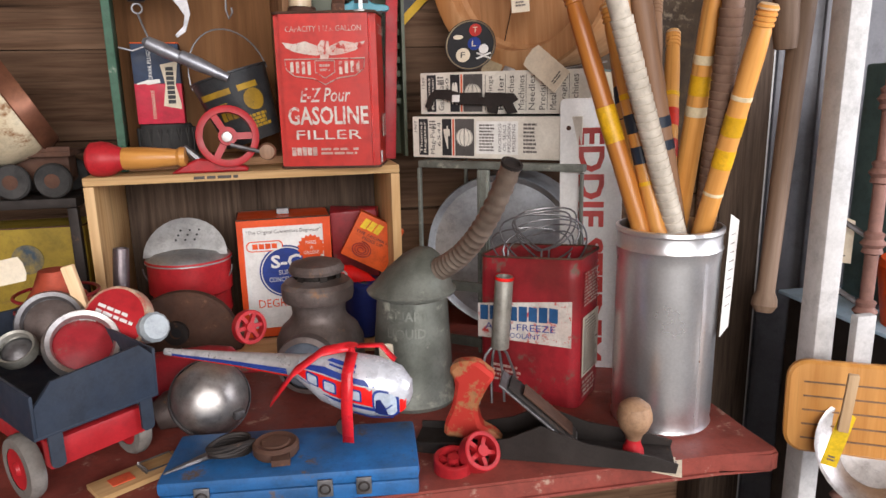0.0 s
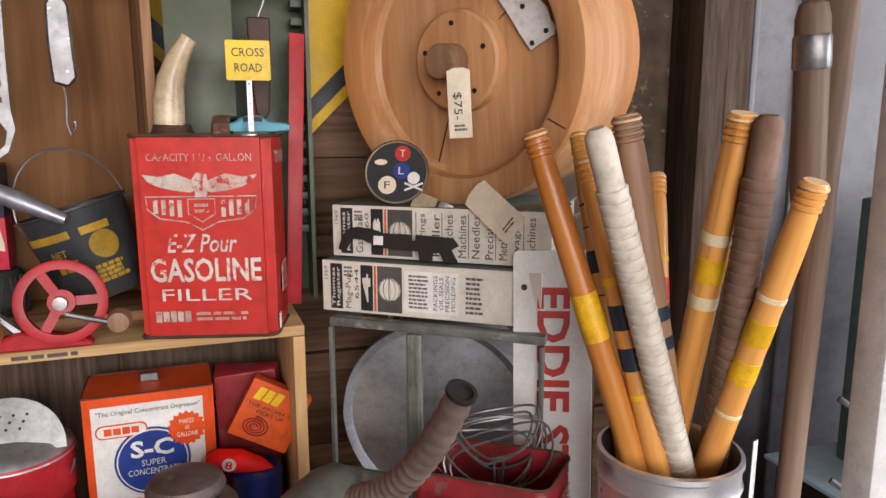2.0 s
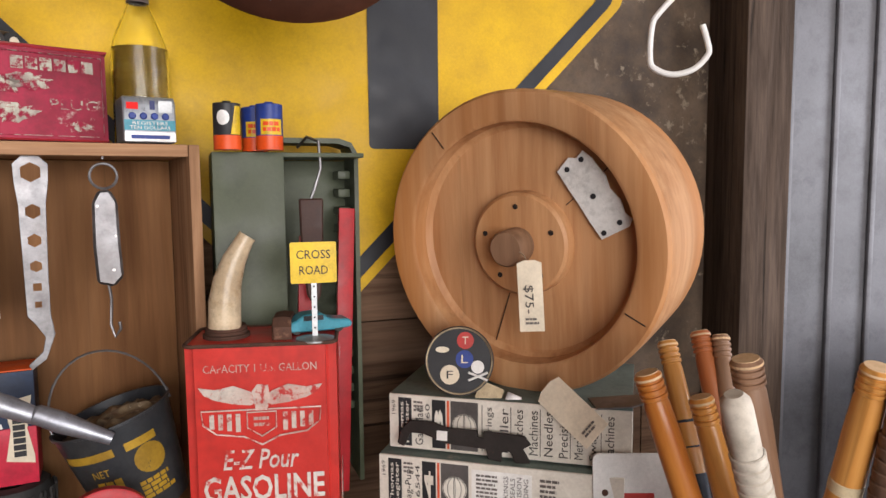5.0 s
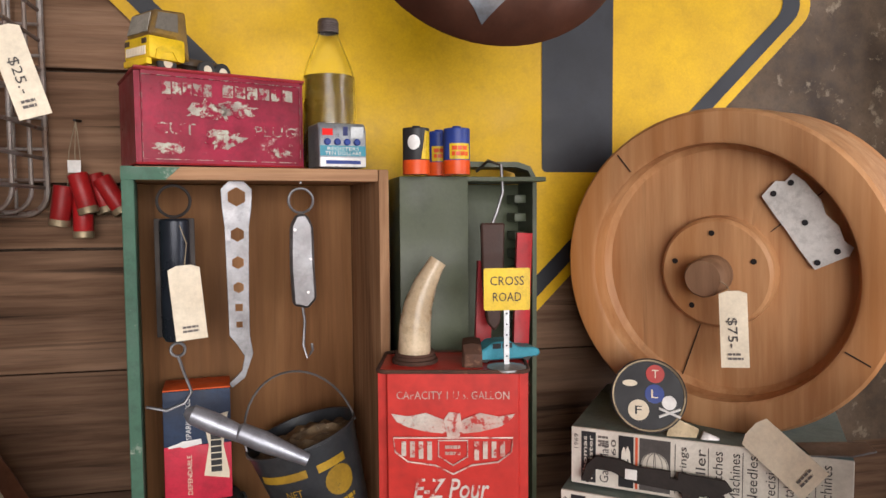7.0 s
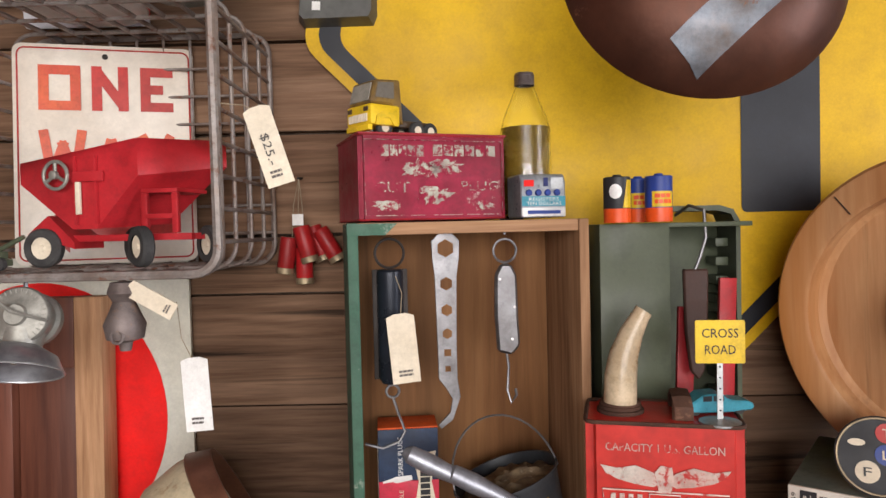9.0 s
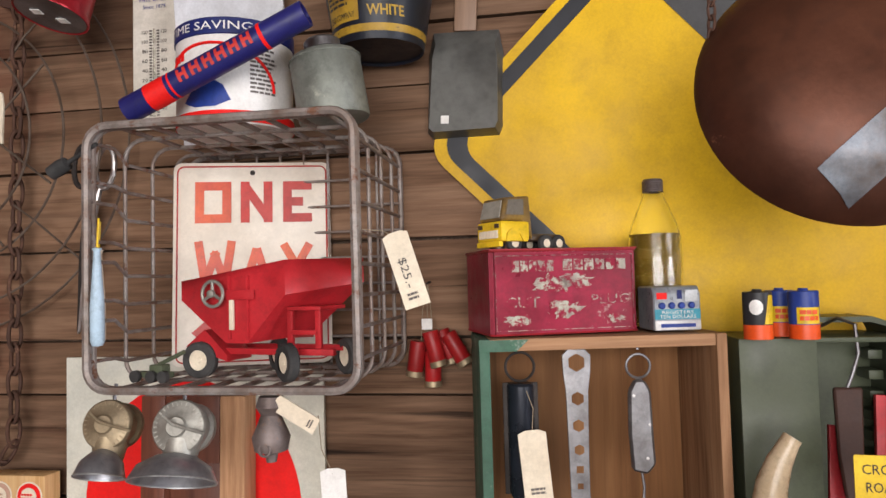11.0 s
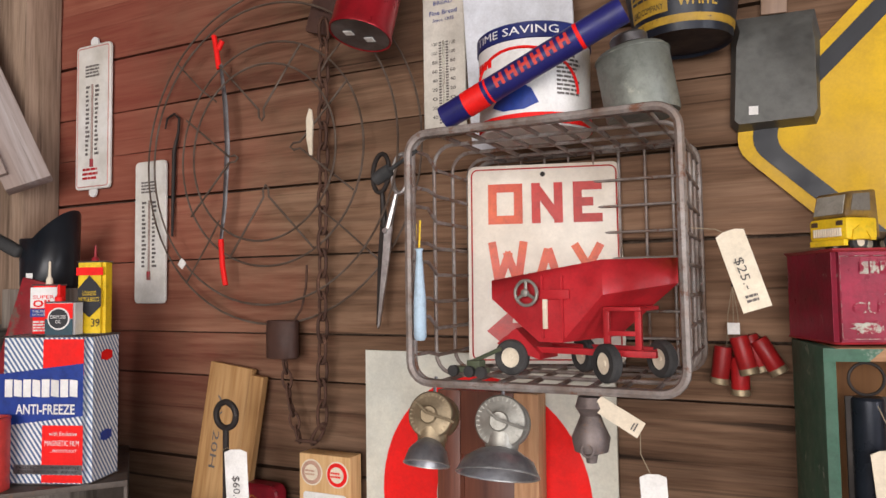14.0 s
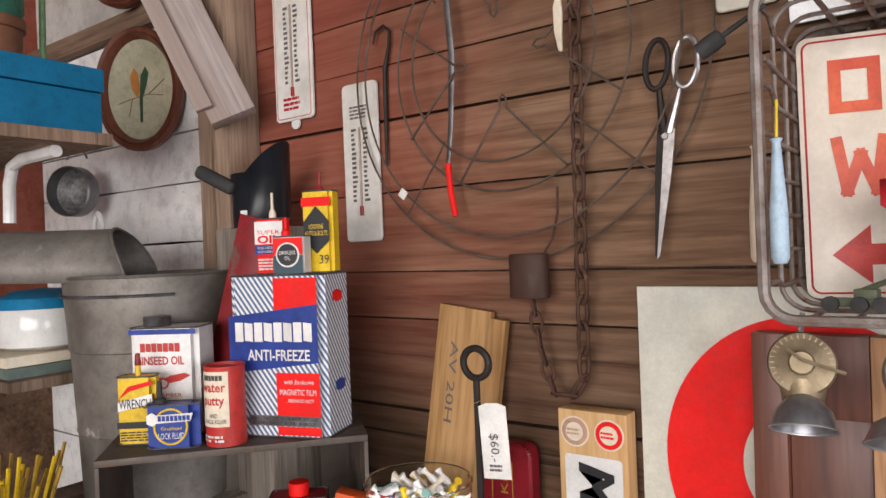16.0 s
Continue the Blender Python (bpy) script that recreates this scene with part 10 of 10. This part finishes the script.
hod = thing("coal_hod", "large dull grey galvanised coal hod with a spout", "coal hod", -1.885, 1.21, 1.121, 0, 0, 0)
HODM = surf("dull_grey_zinc", (0.25, 0.23, 0.205), 0.6, 0.35, c2=(0.13, 0.115, 0.1), s=8, wear=(0.38, 0.35, 0.31), ws=15, th=0.62)
bm = B()
lathe(bm, [(0, 0.12), (0.13, 0.12), (0.135, 0.124), (0.14, 0.25), (0.1425, 0.255), (0.141, 0.26), (0.148, 0.4), (0.151, 0.403), (0.15, 0.41), (0.158, 0.53), (0.162, 0.533), (0.158, 0.536), (0.15, 0.52)], 56)
part("body", bm, HODM, hod)
bm = B()
along, broad = Vector((-0.7, -0.71, 0)), Vector((0.71, -0.7, 0))


def hood_point(u, j):
    a = math.pi * j / 16
    s = 0.02 + 0.36 * u + (0.045 * math.sin(a) if u == 0 else 0)
    p = along * s - broad * ((0.115 - 0.03 * u) * math.cos(a))
    return Vector((p.x, p.y, 0.522 + 0.012 * u + (0.1 - 0.012 * u) * math.sin(a) ** 0.7))


rings = [[bm.verts.new(hood_point(i / 8, j)) for j in range(17)] for i in range(9)]
bm.faces.new(rings[-1])
for r0, r1 in zip(rings, rings[1:]):
    for j in range(16):
        bm.faces.new((r0[j], r0[j + 1], r1[j + 1], r1[j]))
hood = part("spout_hood", bm, HODM, hod)
so = hood.modifiers.new("thick", "SOLIDIFY")
so.thickness = 0.002
bm = B()
tube(bm, [hood_point(0, j) for j in range(17)], 0.003, 6)
part("rolled_lip", bm, HODM, hod)
# added dark disc below the rim, standing for the shade inside the hod
bm = B()
lathe(bm, [(0, 0.5), (0.15, 0.5)], 40)
part("dark_inside", bm, IRON, hod)
bm = B()
tube(bm, [(0.16 * math.cos(radians(a)), 0.16 * math.sin(radians(a)), 0.5) for a in range(-170, -10, 10)], 0.003, 6)
part("bail", bm, STEEL, hod)
st2 = B()
box(st2, -2.08, 1.0, 1.1, -1.72, 1.42, 1.2405, 0.004)
solo("low_stand", st2, GREYWOOD, "low grey wooden stand under the coal hod", "stand")
def oval_picture(x, z, s, lb):
    t = thing("oval_picture", lb, "framed picture", x, 1.345, z, 0, 0, 27, group="oval pictures")
    a, b = 0.108 * s, 0.142 * s
    bm = B()
    n = 48
    rings = [(0.98, 0.004), (1.0, -0.012), (0.95, -0.022), (0.88, -0.018), (0.84, -0.024), (0.78, -0.014), (0.74, -0.006)]
    vs = [[bm.verts.new((a * k * math.cos(2 * math.pi * i / n), d, b * (1 - (1 - k) * a / b) * math.sin(2 * math.pi * i / n))) for i in range(n)] for k, d in rings]
    for p, q in zip(vs, vs[1:]):
        for i in range(n):
            bm.faces.new((p[i], p[(i + 1) % n], q[(i + 1) % n], q[i]))
    part("frame", bm, MAHOG, t)
    shape_print(t, circle(0, 0, a * 0.76, 36, b - 0.24 * a), -0.004, surf("pale_green_print_paper", (0.58, 0.55, 0.38), 0.5, bump=0), "print")
    shape_print(t, [(-0.02, 0.0), (-0.024, 0.03), (-0.014, 0.05), (-0.004, 0.036), (0.0, 0.0), (-0.006, -0.02)], -0.0052, surf("orange_brown_feather", (0.5, 0.2, 0.04), 0.6, bump=0), "painted_bird")
    shape_print(t, [(0.0, 0.0), (0.002, 0.03), (0.014, 0.052), (0.022, 0.036), (0.016, 0.008), (0.006, -0.02), (0.004, -0.075), (-0.002, -0.075), (-0.002, -0.02)], -0.0054, surf("dark_green_feather", (0.04, 0.09, 0.04), 0.6, bump=0), "painted_bird")
    bm = B()
    tube(bm, [(-0.055, -0.005, -0.03), (-0.02, -0.005, -0.02), (0.02, -0.005, -0.012), (0.06, -0.005, 0.02)], 0.0012, 5)
    tube(bm, [(0.02, -0.005, -0.012), (0.055, -0.005, -0.016)], 0.001, 5)
    tube(bm, [(-0.02, -0.005, -0.02), (-0.03, -0.005, -0.06)], 0.001, 5)
    part("painted_branch", bm, OLDBAT, t)


oval_picture(-2.130, 2.069, 1.0, "oval brown-framed picture of two small birds")
oval_picture(-2.187, 2.405, 0.98, "second oval brown-framed picture above")
stn = thing("sieve", "small round wire-mesh sieve hanging on the wall", "sieve", -2.408, 1.33, 1.856, 0, 0, 24)
stn.scale = (1.3, 1.3, 1.3)
bm = B()
lathe(bm, [(0.045, 0), (0.048, 0.002), (0.048, 0.028), (0.045, 0.03), (0.045, 0)], 36, pose(0, 0, 0, 90))
part("hoop", bm, STEEL, stn)
bm = B()
lathe(bm, [(0.045, 0.004), (0.03, -0.014), (0, -0.022)], 30, pose(0, 0, 0, 90))
part("mesh_bowl", bm, surf("grey_wire_mesh", (0.3, 0.29, 0.28), 0.5, 0.6, c2=(0.12, 0.12, 0.12), s=120), stn)
bm = B()
tube(bm, arc(0, 0.06, 0.022, 10, 170, 14), 0.002, 6)
part("hanger", bm, STEEL, stn)
bm = B()
box(bm, -2.745, 0.2, 1.883, -1.83, 1.11, 1.905, 0.003)
solo("upper_shelf", bm, POSTWOOD, "rough brown wooden shelf fixed to the side wall", "shelf")
bm = B()
box(bm, -2.745, 1.04, 1.432, -2.118, 1.398, 1.454, 0.003)
solo("side_shelf", bm, POSTWOOD, "rough brown wooden shelf on the white wall", "shelf")
bm = B()
tube(bm, [(-1.87, 1.03, 1.873), (-2.0, 1.03, 1.872), (-2.04, 1.03, 1.862), (-2.055, 1.03, 1.83), (-2.06, 1.03, 1.76)], 0.011, 10)
solo("shelf_bracket", bm, WHITEPLASTIC, "white painted bent metal shelf bracket", "bracket")
blue = thing("blue_box", "bright blue painted wooden box with a lid", "box", -1.955, 0.935, 1.9055, 0, 0, 2)
bm = B()
box(bm, -0.1, -0.3, 0, 0.1, 0.17, 0.075, 0.004)
part("box", bm, CYANBLUE, blue)
bm = B()
box(bm, -0.104, -0.304, 0.076, 0.104, 0.174, 0.118, 0.004)
part("lid", bm, CYANBLUE, blue)
bm = B()
lathe(bm, [(0, 0), (0.044, 0), (0.05, 0.03), (0.05, 0.06), (0.055, 0.062), (0.055, 0.08), (0, 0.08)], 28, pose(-1.97, 0.975, 2.0245))
solo("flower_pot", bm, surf("brown_glaze", (0.2, 0.09, 0.05), 0.4), "small brown glazed flower pot on the blue box", "flower pot")
bm = B()
lathe(bm, [(0, 0), (0.046, 0), (0.053, 0.012), (0.053, 0.05), (0.05, 0.06), (0.052, 0.064), (0.044, 0.074), (0, 0.076)], 28, pose(-1.97, 0.975, 2.1055))
solo("glazed_pot", bm, surf("green_glaze", (0.03, 0.13, 0.09), 0.3, c2=(0.02, 0.08, 0.06), grime=0.2), "small green glazed pot stacked on the brown one", "flower pot")
bm = B()
tube(bm, [(-1.97, 1.06, 2.025), (-1.965, 1.065, 2.35)], 0.006, 8)
solo("green_stake", bm, JADE, "thin pale green plant stake", "stake")
bw = thing("ribbed_bowl", "white ribbed ceramic bowl with a blue lid", "bowl", -2.251, 1.170, 1.4995)
bm = B()
lathe(bm, [(0, 0), (0.07, 0), (0.095, 0.01), (0.1, 0.04), (0.1, 0.085), (0.098, 0.088)], 60)
for v in bm.verts:
    a = math.atan2(v.co.y, v.co.x)
    v.co.xy *= 1 + 0.012 * math.cos(a * 30)
part("bowl", bm, ENAMEL, bw)
bm = B()
lathe(bm, [(0.098, 0.088), (0.09, 0.11), (0.06, 0.125), (0, 0.13)], 40)
part("lid", bm, CYANBLUE, bw)
for k, ma in enumerate((TEALCOVER, CREAM)):
    bm = B()
    box(bm, -2.418, 1.05, 1.4545 + k * 0.022, -2.148 - k * 0.01, 1.3, 1.4760 + k * 0.022, 0.002)
    solo("old_book", bm, ma, "old worn book lying on the side shelf", "book", group="books on the side shelf")
wb = thing("white_basket", "white enamel pitcher with a looped handle", "pitcher", -2.261, 1.3, 1.4545)
wb.scale = (1, 1, 1.300)
bm = B()
lathe(bm, [(0, 0), (0.045, 0), (0.048, 0.07), (0.042, 0.15), (0.044, 0.16)], 32)
part("body", bm, ENAMEL, wb)
bm = B()
tube(bm, arc(0, 0.16, 0.03, 0, 180, 14, 0, 0.1), 0.006, 8)
part("handle", bm, ENAMEL, wb)
gt = thing("green_tub", "pale green metal tub holding yellow straw flowers", "tub", -1.93, 0.92, 1.12)
bm = B()
lathe(bm, [(0, 0), (0.1, 0), (0.12, 0.1), (0.124, 0.104)], 40)
part("tub", bm, JADE, gt)
rs_ = random.Random(21)
for k in range(60):
    a, r = rs_.uniform(0, 6.28), 0.09 * math.sqrt(rs_.random())
    bm = B()
    x, y2 = r * math.cos(a), r * math.sin(a)
    tube(bm, [(x, y2, 0.05), (x * 1.1, y2 * 1.1, 0.15), (x * 1.4, y2 * 1.4, 0.2 + rs_.uniform(0, 0.06))], 0.003, 5)
    part("straw_stem", bm, OCHRE if k % 3 else YELLOW, gt)
bm = B()
box(bm, -2.08, 0.5, 1.0, -1.75, 1.0, 1.1195, 0.004)
solo("tub_stand", bm, GREYWOOD, "rough wooden stand under the green tub", "stand")

# ---- boards of the walls ----
def plank_mesh(length, height, thick=0.022, jag=0.0015, seed=0):
    rnd = random.Random(seed)
    n = 7
    bm = B()
    top = [(-length / 2 + length * i / n, height / 2 - rnd.uniform(0.0005, jag * 2.4)) for i in range(n + 1)]
    bot = [(-length / 2 + length * i / n, -height / 2 + rnd.uniform(0.0005, jag * 2.4)) for i in range(n, -1, -1)]
    plate(bm, top + bot, 0, thick)
    me = bpy.data.meshes.new("plank")
    bmesh.ops.recalc_face_normals(bm, faces=bm.faces)
    bm.to_mesh(me)
    bm.free()
    return me


rnd = random.Random(4)
for i, (z0, z1) in enumerate(zip(SEAMS, SEAMS[1:])):
    joint = 0.75
    for x0, x1, ma in ((-2.12, joint, BARN), (joint, 3.1, BARN)):
        me = plank_mesh(x1 - x0 - 0.002, z1 - z0, seed=i * 7 + int(x0 * 10))
        me.materials.append(ma)
        ob = new("plank", me)
        ob.parent = wall_back
        ob.matrix_basis = pose((x0 + x1) / 2, WALL_Y + rnd.uniform(0, 0.004), (z0 + z1) / 2, 0, rnd.uniform(-0.12, 0.12), 0)
LEFT = [0.0, 0.2, 0.4, 0.6, 0.8, 1.0, 1.2, 1.4, 1.55, 1.717, 1.853, 1.969, 2.229]
for i, (z0, z1) in enumerate(zip(LEFT, LEFT[1:])):
    me = plank_mesh(1.16, z1 - z0, seed=i + 90)
    me.materials.append(WHITEPAINT)
    ob = new("plank", me)
    ob.parent = wall_left
    ob.matrix_basis = pose(-2.545, 1.4, (z0 + z1) / 2)
for z0, z1 in ((2.229, 2.5), (2.5, 2.8)):
    me = plank_mesh(1.16, z1 - z0, seed=int(z0 * 10))
    me.materials.append(WHITEWASH)
    ob = new("plank", me)
    ob.parent = wall_left
    ob.matrix_basis = pose(-2.545, 1.4, (z0 + z1) / 2)
